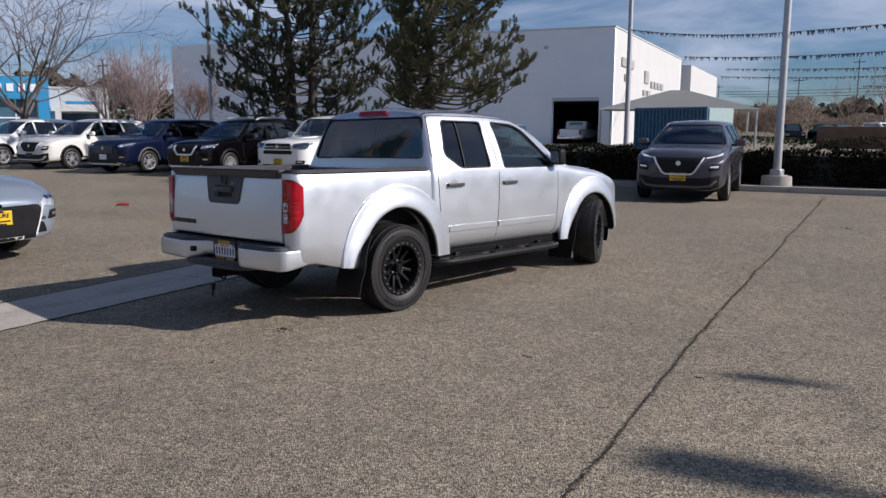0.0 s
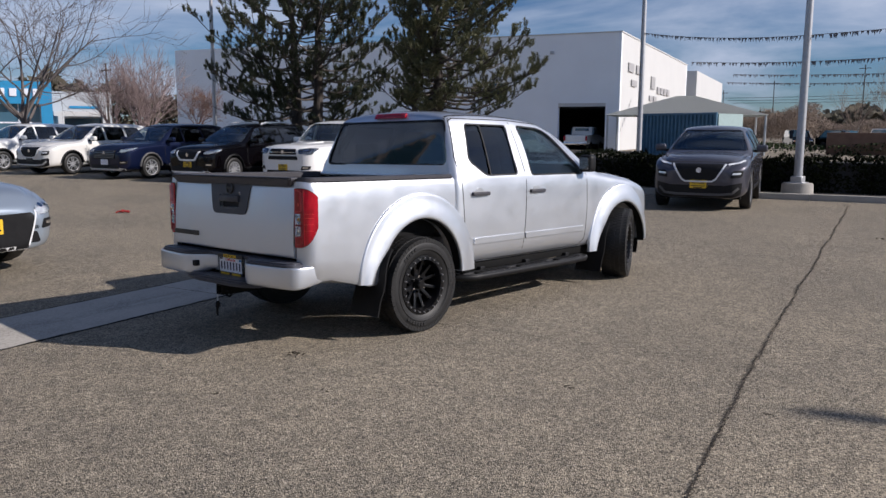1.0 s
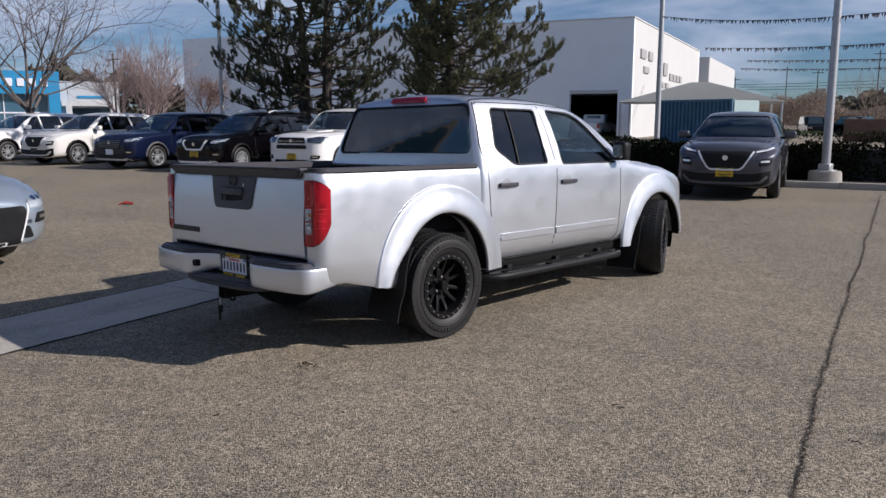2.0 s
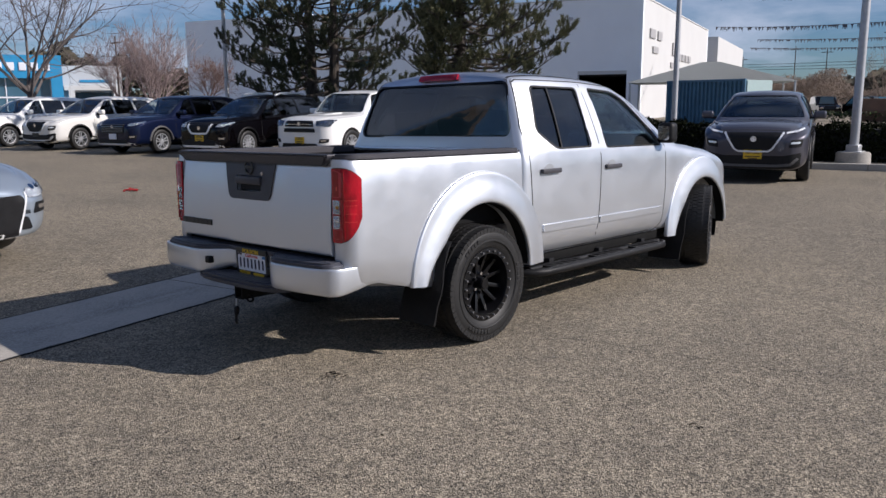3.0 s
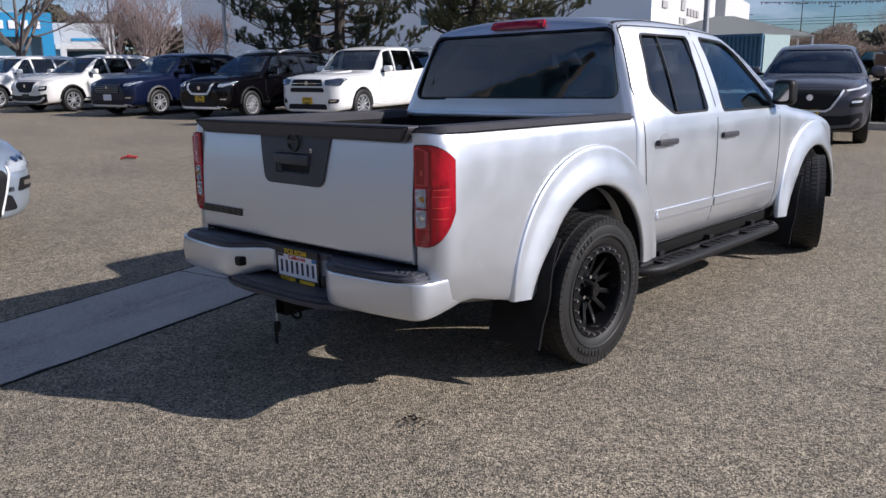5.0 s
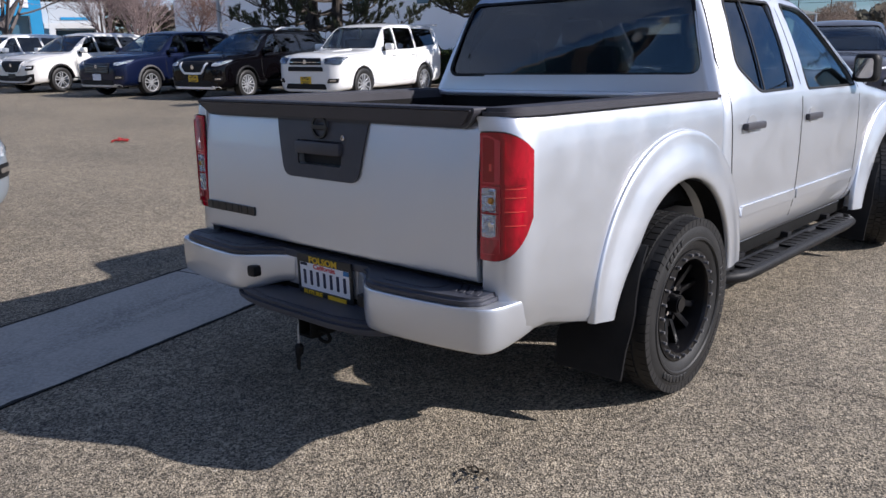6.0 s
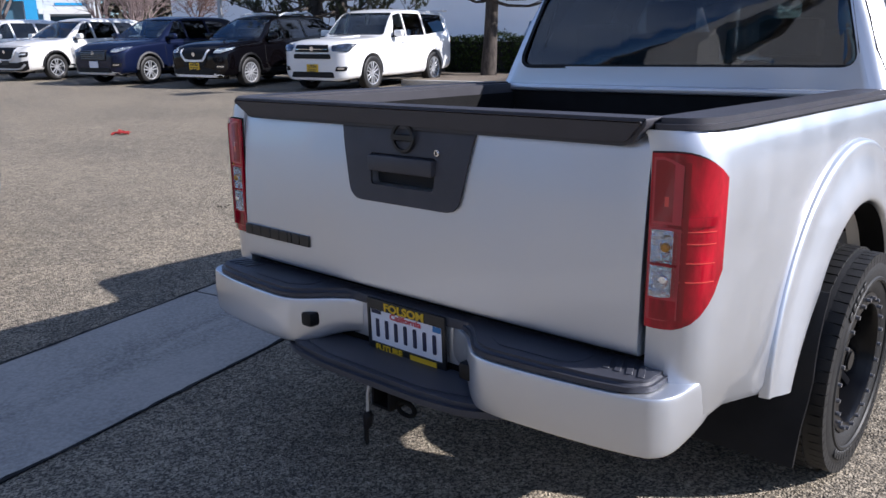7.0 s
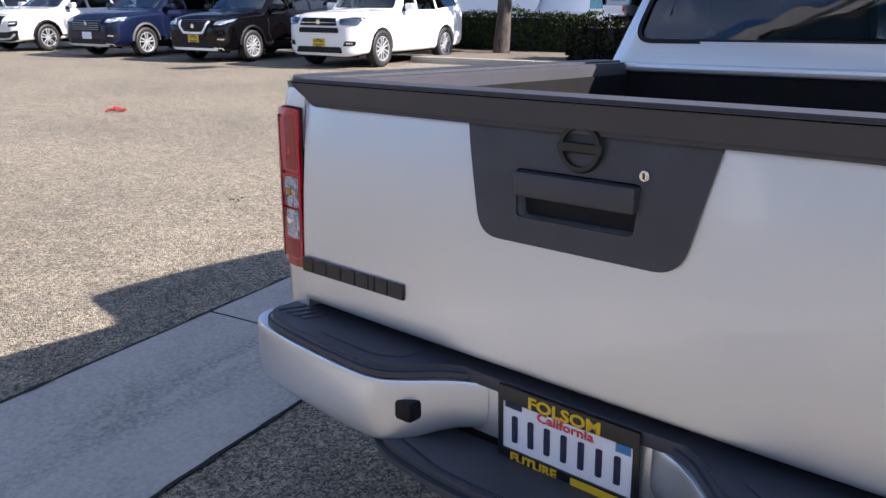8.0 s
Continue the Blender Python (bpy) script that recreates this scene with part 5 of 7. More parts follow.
        part("grille", patch(t, F([(-0.27, 0.60), (0.27, 0.60), (0.46, nose + 0.02), (0.44, nose + 0.07), (-0.44, nose + 0.07), (-0.46, nose + 0.02)]), "+y", 6, 0.002, 0.012), PLASTIC, front)
        for s in (1, -1):
            part("grille_trim", ribbon(t, dense([(s * 0.49, nose + 0.06), (s * 0.43, nose - 0.04), (s * 0.32, 0.62), (s * 0.25, 0.575), (0.0, 0.57)], 5), "+y", 6, 0.030, 0.014, 0.018), SATIN, front, "chrome vee-shaped grille trim")
            part("running_light", ribbon(t, dense([(s * 0.53, nose + 0.055), (s * 0.70, nose + 0.085), (s * 0.88 * w, nose + 0.13)], 5), "+y", 6, 0.030, 0.006, 0.012), SATIN, front, "slim clear running light")
            part("lamp_pod", patch(t, F([(s * 0.58, 0.64), (s * 0.85 * w, 0.66), (s * 0.88 * w, 0.79), (s * 0.62, 0.78)]), "+y", 6, 0.002, 0.010), PLASTIC, front)
            for k in (0.705,):
                part("lamp_bar", patch(t, F([(s * 0.61, k), (s * 0.82 * w, k + 0.01), (s * 0.83 * w, k + 0.045), (s * 0.62, k + 0.035)], 0.008), "+y", 6, 0.013, 0.005), REFLECT, front)
        part("lower_mask", patch(t, F([(-0.84 * w, 0.27), (0.84 * w, 0.27), (0.86 * w, 0.56), (0.50, 0.50), (-0.50, 0.50), (-0.86 * w, 0.56)]), "+y", 6, 0.002, 0.008), PLASTIC, front)
        part("skid_trim", ribbon(t, dense([(-0.80 * w, 0.46), (-0.62, 0.35), (-0.40, 0.325), (0.40, 0.325), (0.62, 0.35), (0.80 * w, 0.46)], 5), "+y", 6, 0.045, 0.010, 0.016), GREYCLAD if body is GREYCAR else ALLOY, front)
        part("hood_edge", ribbon(t, dense([(-0.70, nose + 0.085), (-0.4, nose + 0.10), (0, nose + 0.105), (0.4, nose + 0.10), (0.70, nose + 0.085)], 5), "+y", 6, 0.010, 0.001, 0.001), SEAM, front)
    elif grille == "bars":
        part("grille", patch(t, F([(-0.44, 0.62), (0.44, 0.62), (0.46, nose + 0.04), (-0.46, nose + 0.04)]), "+y", 6, 0.002, 0.015), PLASTIC, front)
        for z in np.linspace(0.66, nose + 0.01, 5):
            part("grille_bar", patch(t, F([(-0.43, z - 0.010), (0.43, z - 0.010), (0.43, z + 0.010), (-0.43, z + 0.010)], 0.004), "+y", 6, 0.016, 0.010), DARKCHROME, front)
    elif grille == "twin":
        part("grille", patch(t, F([(-0.46, 0.86), (0.46, 0.86), (0.42, nose + 0.03), (-0.42, nose + 0.03)]), "+y", 6, 0.002, 0.015), PLASTIC, front)
        part("grille", patch(t, F([(-0.50, 0.72), (0.50, 0.72), (0.48, 0.82), (-0.48, 0.82)]), "+y", 6, 0.002, 0.015), PLASTIC, front)
        part("grille_bar", patch(t, F([(-0.44, 0.912), (0.44, 0.912), (0.43, 0.926), (-0.43, 0.926)], 0.004), "+y", 6, 0.012, 0.015), CHROME, front)
    elif grille == "wide":
        part("grille", patch(t, F([(-0.42, 0.26), (0.42, 0.26), (0.52, nose - 0.10), (0.50, nose - 0.04), (-0.50, nose - 0.04), (-0.52, nose - 0.10)]), "+y", 6, 0.002, 0.015), PLASTIC, front)
        for s in (1, -1):
            part("grille_trim", ribbon(t, dense([(s * 0.55, nose - 0.02), (s * 0.50, 0.48), (s * 0.42, 0.26), (0, 0.24)], 6), "+y", 6, 0.018, 0.004, 0.014), SATIN, front, "chrome grille surround")
    lz = nose + (0.03 if grille != "twin" else -0.05)
    if grille == "wide":
        lz = nose - 0.02
    part("badge", cyl(0.050, 0.046, 0.03, 24, Matrix.Translation((0, f + 0.012, (nose - 0.05) if grille != "twin" else 0.93)) @ Matrix.Rotation(radians(90), 4, "X")), CHROME, front, "round chrome badge")
    for s in (1, -1):
        lo_ = [(s * 0.55, lz - 0.05), (s * 0.72, lz - 0.055), (s * 0.93 * w, lz + 0.01), (s * 0.955 * w, lz + 0.085), (s * 0.75, lz + 0.045), (s * 0.57, lz + 0.025)]
        if boxy:
            lo_ = [(s * 0.54, lz - 0.05), (s * 0.90 * w, lz - 0.07), (s * 0.96 * w, lz + 0.09), (s * 0.80, lz + 0.10), (s * 0.50, lz + 0.07)]
        if grille == "wing":
            part("tail_lamp", patch(t, F([(s * 0.62 * w, lo - 0.16), (s * 0.92 * w, lo - 0.16), (s * 0.90 * w, lo), (s * 0.62 * w, lo)]), "-y", -6, 0.002, 0.01), REDLENS, car)
            continue
        hl = part("headlamp", patch(t, F(lo_), "+y", 6, 0.002, 0.006, 0.05), DARKCHROME if boxy else REFLECT, front, "clear headlamp")
        part("lens", patch(t, F(lo_), "+y", 6, 0.010, 0.005, 0.05), LENS, hl)
        for k in (0.3, 0.6):
            x = s * (0.60 + k * (0.9 * w - 0.60))
            part("bulb", patch(t, [(x + 0.03 * math.cos(a), lz + 0.03 + 0.02 * k + 0.024 * math.sin(a)) for a in np.linspace(0, 6.283, 12, False)], "+y", 6, 0.009, 0.002, 0.05), CHROME, hl)
        part("fog_lamp", patch(t, F([(s * 0.60, 0.46), (s * 0.86 * w, 0.47), (s * 0.88 * w, 0.56), (s * 0.64, 0.56)], 0.02), "+y", 6, 0.003, 0.008), PLASTIC, front)
        part("fog_bulb", patch(t, F([(s * 0.66, 0.50), (s * 0.78, 0.50), (s * 0.78, 0.535), (s * 0.66, 0.535)], 0.01), "+y", 6, 0.012, 0.004), CHROME, front)
        part("tail_lamp", patch(t, F([(s * 0.62 * w, lo - 0.16), (s * 0.92 * w, lo - 0.16), (s * 0.90 * w, lo), (s * 0.62 * w, lo)]), "-y", -6, 0.002, 0.01), REDLENS, car)
    if grille != "wing":
        part("lower_intake", patch(t, F([(-0.58, 0.32), (0.58, 0.32), (0.54, 0.44), (-0.54, 0.44)]), "+y", 6, 0.002, 0.010), PLASTIC, front)
    if bumper:
        part("bumper_lip", patch(t, F([(-0.80 * w, 0.27), (0.80 * w, 0.27), (0.80 * w, 0.325), (-0.80 * w, 0.325)], 0.01), "+y", 6, 0.003, 0.015), bumper, front)
    if plate:
        part("dealer_plate", box(-0.155, 0.155, f + 0.012, f + 0.026, 0.44, 0.60, 0.006, 1), plate, front, "front plate")
        if plate == YELLOW:
            writing("FUTURE", 0.062, Matrix.Translation((0, f + 0.0268, 0.545)) @ Matrix.Rotation(radians(180), 4, "Z") @ Matrix.Rotation(radians(90), 4, "X") @ Matrix.Diagonal((1.05, 1, 1, 1)), BLACKINK, front, 0.0012)
            for z, q in ((0.588, 0.06), (0.487, 0.125), (0.455, 0.08)):
                part("dealer_bar", box(-q, q, f + 0.0262, f + 0.028, z - 0.010, z + 0.006), BLACKINK, front)
    if scoop:
        part("hood_scoop", moved(box(-0.30, 0.30, -0.45, 0.30, -0.02, 0.045, 0.03, 3), Matrix.Translation((0, ws + 0.62, hood - 0.022)) @ Matrix.Rotation(radians(-4), 4, "X")), body, car)
        part("spoiler", box(-xr + 0.05, xr - 0.05, r - 0.06, r + 0.20, H - 0.06, H - 0.02, 0.015), body, car)
    for s in (1, -1):
        for y in ay:
            alloy_wheel(car, pose(s * (w - 0.11), y, R, 0, 0, 0 if s > 0 else 180), R, rims or 5)
    return car


def parked(fx, fy, heading, W, wb):
    """The pose of a car whose left front wheel stands at (fx, fy), facing heading degrees."""
    h = radians(heading)
    f, l = Vector((math.cos(h), math.sin(h), 0)), Vector((-math.sin(h), math.cos(h), 0))
    c = Vector((fx, fy, 0)) - f * (wb / 2 + 0.05) - l * (W / 2 - 0.10)
    return Matrix.Translation(c) @ Matrix.Rotation(h - radians(90), 4, "Z")


suv("suv", "white boxy off-road suv with hood scoop and yellow front plate", "suv", parked(-11.9, 9.95, -77, 1.90, 2.79), WHITE, L=4.82, W=1.90, H=1.80, wb=2.79, R=0.385,
    hood=1.15, belt=1.13, boxy=1.0, clad=False, plate=YELLOW, cowl=0.17, nose=0.98, grille="twin", scoop=True, rims=6)
suv("suv", "black crossover suv with chrome vee grille and silver roof rails", "suv", parked(-15.1, 8.95, -75, 1.84, 2.70), BLACKCAR, plate=YELLOW, rails=SATIN, rims=7, bumper=SATIN, vw=0.05, vee=[(0.42, 0.90), (0.36, 0.76), (0.27, 0.65), (0.0, 0.64)])
suv("suv", "dark navy blue suv with chrome-barred grille", "suv", parked(-18.2, 8.05, -75, 1.88, 2.70), NAVY, L=4.72, W=1.88, grille="bars", rims=5, plate=PLATEWHITE, bumper=ALLOY, clad=GREYCLAD)
suv("suv", "pearl white crossover suv with dark windows", "suv", parked(-22.1, 7.35, -75, 1.84, 2.70), PEARL, rims=5, plate=BLACKINK, grille="wing")
suv("suv", "white crossover suv at the end of the row", "suv", parked(-25.8, 6.5, -75, 1.84, 2.70), WHITE, rims=5)
suv("suv", "gunmetal grey crossover suv with yellow front plate facing the lot", "suv", parked(-1.10, 11.60, -73, 1.84, 2.70), GREYCAR, H=1.66, plate=YELLOW, rims=5, grille="wing")
suv("sedan", "light silver sedan with wide chrome-edged grille and yellow plate", "car", parked(-4.9, -0.91, 15, 1.85, 2.82), SEDAN, L=4.90, W=1.85, H=1.44, wb=2.82, R=0.34, hood=0.97, belt=0.94,
    clad=False, plate=YELLOW, cowl=0.16, nose=0.68, grille="wide", rims=5)


# ---- setting behind ----
GM = Matrix.Rotation(GRID, 4, "Z")
LEAF = Mat("hedge_leaf", (0.05, 0.085, 0.025), 0.6)
LEAF.to("Base Color", LEAF.ramp(LEAF.island(), 0.0, 1.0, (0.004, 0.008, 0.003), (0.045, 0.070, 0.018))); LEAF.set("Specular IOR Level", 0.15)
# same leaf, darkened for the backlit hedge; the shade is in the colour
SHADELEAF = Mat("shaded_hedge_leaf", (0.01, 0.014, 0.006), 0.8)
SHADELEAF.to("Base Color", SHADELEAF.ramp(SHADELEAF.island(), 0.0, 1.0, (0.002, 0.003, 0.0015), (0.016, 0.020, 0.008))); SHADELEAF.set("Specular IOR Level", 0.05)
SHADELEAF = SHADELEAF.m
NEEDLE = Mat("pine_needle", (0.06, 0.085, 0.04), 0.65)
NEEDLE.to("Base Color", NEEDLE.ramp(NEEDLE.island(), 0.0, 1.0, (0.012, 0.018, 0.011), (0.125, 0.135, 0.075))); NEEDLE.set("Specular IOR Level", 0.2)
OLIVE = Mat("olive_needle", (0.09, 0.10, 0.05), 0.65)
OLIVE.to("Base Color", OLIVE.ramp(OLIVE.island(), 0.0, 1.0, (0.035, 0.045, 0.022), (0.215, 0.210, 0.115))); OLIVE.set("Specular IOR Level", 0.2)
OLIVE = OLIVE.m
BARK = Mat("pine_bark", (0.10, 0.075, 0.055), 0.95)
BARK.to("Base Color", BARK.ramp(BARK.noise(14, 6, 0.7, 0.5, (1, 1, 0.25)), 0.3, 0.7, (0.018, 0.015, 0.013), (0.115, 0.095, 0.08)))
BARK.bump(BARK.noise(22, 6, 0.7, 0.4, (1, 1, 0.25)), 0.9, 0.03)
TWIG = plain("bare_twig", (0.16, 0.125, 0.10), 0.9, var=0.6)
# one white stucco, light in the colours: bluish for shaded walls, dimmer for sunlit
SHADEWALL = plain("stucco_shade_tone", (0.84, 0.87, 0.91), 0.9, var=0.06, scale=0.4, bump=0.2, fine=20)
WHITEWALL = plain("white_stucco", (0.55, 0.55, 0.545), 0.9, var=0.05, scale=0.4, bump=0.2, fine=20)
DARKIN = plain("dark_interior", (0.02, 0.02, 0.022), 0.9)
TEAL = plain("container_blue", (0.045, 0.12, 0.19), 0.6, var=0.4, scale=2)
CANVAS = plain("canvas", (0.42, 0.44, 0.43), 0.85, var=0.1)
SKYBLUE = plain("blue_facade", (0.02, 0.235, 0.46), 0.45, var=0.1, scale=1)
WINDOWBLUE = Mat("shop_glass", (0.05, 0.12, 0.18), 0.05, coat_weight=1.0).m

def leaves(points, normals, size, seed=1, slim=0.55):
    """Small leaf blades as one mesh of loose quads."""
    rng = np.random.default_rng(seed)
    n = len(points)
    a = rng.normal(size=(n, 3)); a /= np.linalg.norm(a, axis=1)[:, None]
    c = np.cross(a, normals + 0.3 * rng.normal(size=(n, 3))); c /= np.linalg.norm(c, axis=1)[:, None] + 1e-9
    s = size * rng.uniform(0.6, 1.3, (n, 1))
    V = np.stack([points - a * s, points + c * s * slim, points + a * s, points - c * s * slim], 1).reshape(-1, 3)
    Fc = np.arange(4 * n).reshape(-1, 4)
    me = bpy.data.meshes.new("leaves")
    me.from_pydata(V.tolist(), [], Fc.tolist())
    return me


def hedge(u0, u1, v0, v1, h, seed, leaf):
    rng = np.random.default_rng(seed)
    th = thing("hedge", Matrix.Identity(4), "clipped dark green hedge in a kerbed planting strip", "hedge")
    L = u1 - u0
    # near-black filler block in place of the shaded inner growth
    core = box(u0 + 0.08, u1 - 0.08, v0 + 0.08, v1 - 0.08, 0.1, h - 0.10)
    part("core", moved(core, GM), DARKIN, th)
    n = int(L * 1500)
    f = rng.random(n)
    u = rng.uniform(u0, u1, n)
    wob = 0.05 * np.sin(u * 2.1) + 0.04 * np.sin(u * 5.3 + 1) + rng.normal(0, 0.035, n)
    front, top = f < 0.5, (f >= 0.5) & (f < 0.85)
    v = np.where(front, v0 + wob, np.where(top, rng.uniform(v0, v1, n), v1 + wob))
    z = np.where(top, h + wob + 0.03 * np.sin(u * 9), rng.uniform(0.12, h, n))
    z = 0.12 + (z - 0.12)
    P = np.stack([u * math.cos(GRID) - v * math.sin(GRID), u * math.sin(GRID) + v * math.cos(GRID), z], 1)
    N = np.where(front[:, None], np.array([[0.26, -0.97, 0]]), np.where(top[:, None], np.array([[0, 0, 1.0]]), np.array([[-0.26, 0.97, 0]])))
    part("foliage", leaves(P, N, 0.042, seed), leaf, th, smooth=0)


hedge(-5.6, 26, 15.1, 16.2, 0.92, 3, SHADELEAF)
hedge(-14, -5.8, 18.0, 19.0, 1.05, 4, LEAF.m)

# kerbed planting strip
def kerb(u0, u1, v, name="kerb"):
    n = int((u1 - u0) / 3.0)
    ks = thing(name, GM, "weathered concrete kerb along the planting strip", "kerb", kind="structure")
    for i in range(n):
        a = u0 + (u1 - u0) * i / n
        part("kerb_stone", box(a + 0.004, a + (u1 - u0) / n - 0.004, v, v + 0.16, -0.05, 0.14, 0.02), KERB, ks)
kerb(-9.0, 27, 14.2)
solo("planting_bed", moved(box(-9.0, 27, 14.36, 19.4, -0.05, 0.12), GM), SOIL, "bark mulch in the planting strip", "planting bed", kind="structure")
solo("planting_bed", moved(box(-40, -9.0, 17.2, 20.4, -0.05, 0.12), GM), SOIL, "bark mulch behind the parked row", "planting bed", kind="structure")


def lamp_post(x, y, z0, h, r, footing):
    th = thing("lamp_post", Matrix.Translation((x, y, 0)), "tall grey steel lamp post on a concrete footing", "lamp post")
    part("pole", tube([(0, 0, z0), (0, 0, z0 + h * 0.5), (0, 0, z0 + h)], [r, r * 0.82, r * 0.62], 16), STEEL, th)
    part("base_plate", box(-0.19, 0.19, -0.19, 0.19, z0 - 0.02, z0 + 0.02, 0.005, 1), STEEL, th)
    part("base_cover", box(-0.13, 0.13, -0.13, 0.13, z0, z0 + 0.16, 0.02, 1), STEEL, th)
    if footing:
        part("footing", cyl(0.36, 0.34, z0 + 0.05, 28, Matrix.Translation((0, 0, (z0 - 0.05) / 2)), None, 0.02), KERB, th)
    part("head", box(-0.25, 0.25, -0.9, 0.0, z0 + h, z0 + h + 0.12, 0.03), STEEL, th)
    return th


lamp_post(-1.20, 14.9, 0.36, 9.0, 0.095, True)
lamp_post(-7.0, 18.1, 0.2, 9.0, 0.085, True)
lamp_post(-22.3, 13.0, 0.1, 9.0, 0.085, True)


# pines
def pine(x, y, h, spread, low, seed, tufts=3300, trunks=((0, 0),), lop=0.0, lop_way=0.0, girth=0.22, gap=0.0, needles=None, shy=0.0):
    """Trunks, rising limbs with side twigs, and bottle-brush tufts of needles at the twig ends."""
    rng = np.random.default_rng(seed)
    rnd = random.Random(seed)
    th = thing("pine_tree", Matrix.Translation((x, y, 0)), "dark green pine tree with an open ragged crown", "tree")
    for dx, dy in trunks:
        pts = [(dx + dx * 0.9 * q + 0.06 * math.sin(5 * q + dx), dy + 0.08 * math.sin(4 * q), h * 0.97 * q) for q in np.linspace(0, 1, 9)]
        part("trunk", tube(pts, [girth * k for k in (1.12, 0.92, 0.84, 0.76, 0.66, 0.54, 0.40, 0.25, 0.08)], 12), BARK.m, th)
    limbs, spots = None, []
    nl = 124
    for i in range(nl):
        f = (i + 0.5) / nl
        dx, dy = trunks[i % len(trunks)]
        z = low + (h * 0.97 - low) * f
        a = i * 2.39996 + rnd.uniform(-0.4, 0.4)
        reach = spread * (0.70 + 0.30 * math.sin(math.pi * min(1, 0.1 + f * 0.95))) * (1 - 0.72 * f ** 2.6) * rnd.choice((0.55, 0.78, 0.92, 1.0, 1.06)) * (1 + lop * math.cos(a - lop_way) * (1 - 0.6 * f))
        reach *= 1 - shy * max(0.0, -math.sin(a)) * (1 - 0.5 * f)
        if rnd.random() < gap:
            continue
        rise = rnd.uniform(0.02, 0.30) + 0.55 * f
        base = Vector((dx * (1 + 0.9 * z / h), dy, z))
        p = []
        for k in range(6):
            q = k / 5
            p.append(base + Vector((math.cos(a + 0.3 * q) * reach * q, math.sin(a + 0.3 * q) * reach * q, rise * reach * q * (0.3 + 0.7 * q) - 0.12 * reach * math.sin(math.pi * q))))
        limbs = tube(p, [0.050 * (1 - f * 0.6), 0.042 * (1 - f * 0.6), 0.034 * (1 - f * 0.6), 0.026, 0.018, 0.008], 6, limbs)
        along_ = (p[-1] - p[0]).normalized()
        for k in range(11):
            q = rnd.uniform(0.30, 1.0) ** 0.8
            j = min(4, int(q * 5)); o = p[j].lerp(p[j + 1], q * 5 - j)
            side = (along_ * 0.6 + Vector((rnd.uniform(-1, 1), rnd.uniform(-1, 1), rnd.uniform(-0.1, 0.7)))).normalized() * rnd.uniform(0.25, 0.62) * (0.55 + 0.18 * reach)
            e = o + side
            limbs = tube([o, o.lerp(e, 0.5) + Vector((0, 0, 0.03)), e], [0.013, 0.009, 0.004], 4, limbs)
            for q2 in (0.55, 0.8, 1.0, 1.0):
                tip = o.lerp(e, q2) + Vector((rnd.uniform(-1, 1), rnd.uniform(-1, 1), rnd.uniform(-0.3, 1))) * (0.05 if q2 == 1.0 else 0.12)
                spots.append((tip, (side.normalized() * 0.5 + Vector((rnd.uniform(-0.3, 0.3), rnd.uniform(-0.3, 0.3), 0.9))).normalized()))
    tagged(part("branchwork", limbs, BARK.m, th), kind="stuff")
    spots = [spots[i] for i in rng.permutation(len(spots))[:tufts]]
    C = np.array([tuple(s[0]) for s in spots])
    D = np.array([tuple(s[1]) for s in spots])
    K = 64
    n = len(C)
    sl = rng.uniform(0.13, 0.27, (n, 1, 1))
    d = rng.normal(size=(n, K, 3)); d -= D[:, None] * (d * D[:, None]).sum(2, keepdims=True)
    d /= np.linalg.norm(d, axis=2)[..., None]
    d = d + D[:, None] * rng.uniform(0.5, 1.5, (n, K, 1)); d /= np.linalg.norm(d, axis=2)[..., None]
    base = C[:, None] + D[:, None] * sl * (rng.random((n, K, 1)) - 0.25)
    ln = rng.uniform(0.065, 0.115, (n, K, 1))
    sidev = np.cross(d, rng.normal(size=(n, K, 3))); sidev /= np.linalg.norm(sidev, axis=2)[..., None] + 1e-9
    V = np.stack([base - sidev * 0.0085, base + sidev * 0.0085, base + d * ln], 2).reshape(-1, 3)
    me = bpy.data.meshes.new("needles")
    me.from_pydata(V.tolist(), [], np.arange(len(V)).reshape(-1, 3).tolist())
    tagged(part("crown", me, needles or NEEDLE.m, th, smooth=0), kind="stuff")
    return th


pine(-12.0, 14.3, 7.4, 3.0, 2.0, 11, 4500, ((0, 0),), 0.34, radians(41), 0.20, needles=OLIVE, shy=0.6)
near_pine = pine(-18.8, 14.2, 7.8, 3.7, 1.5, 12, 6000, ((-0.1, 0), (0.62, 0.25)), 0.12, radians(220), 0.22, 0.06)
# a further pine across the lot, mirrored in the truck's side windows
copy_thing(near_pine, pose(24, 27, 0, 0, 0, 70))


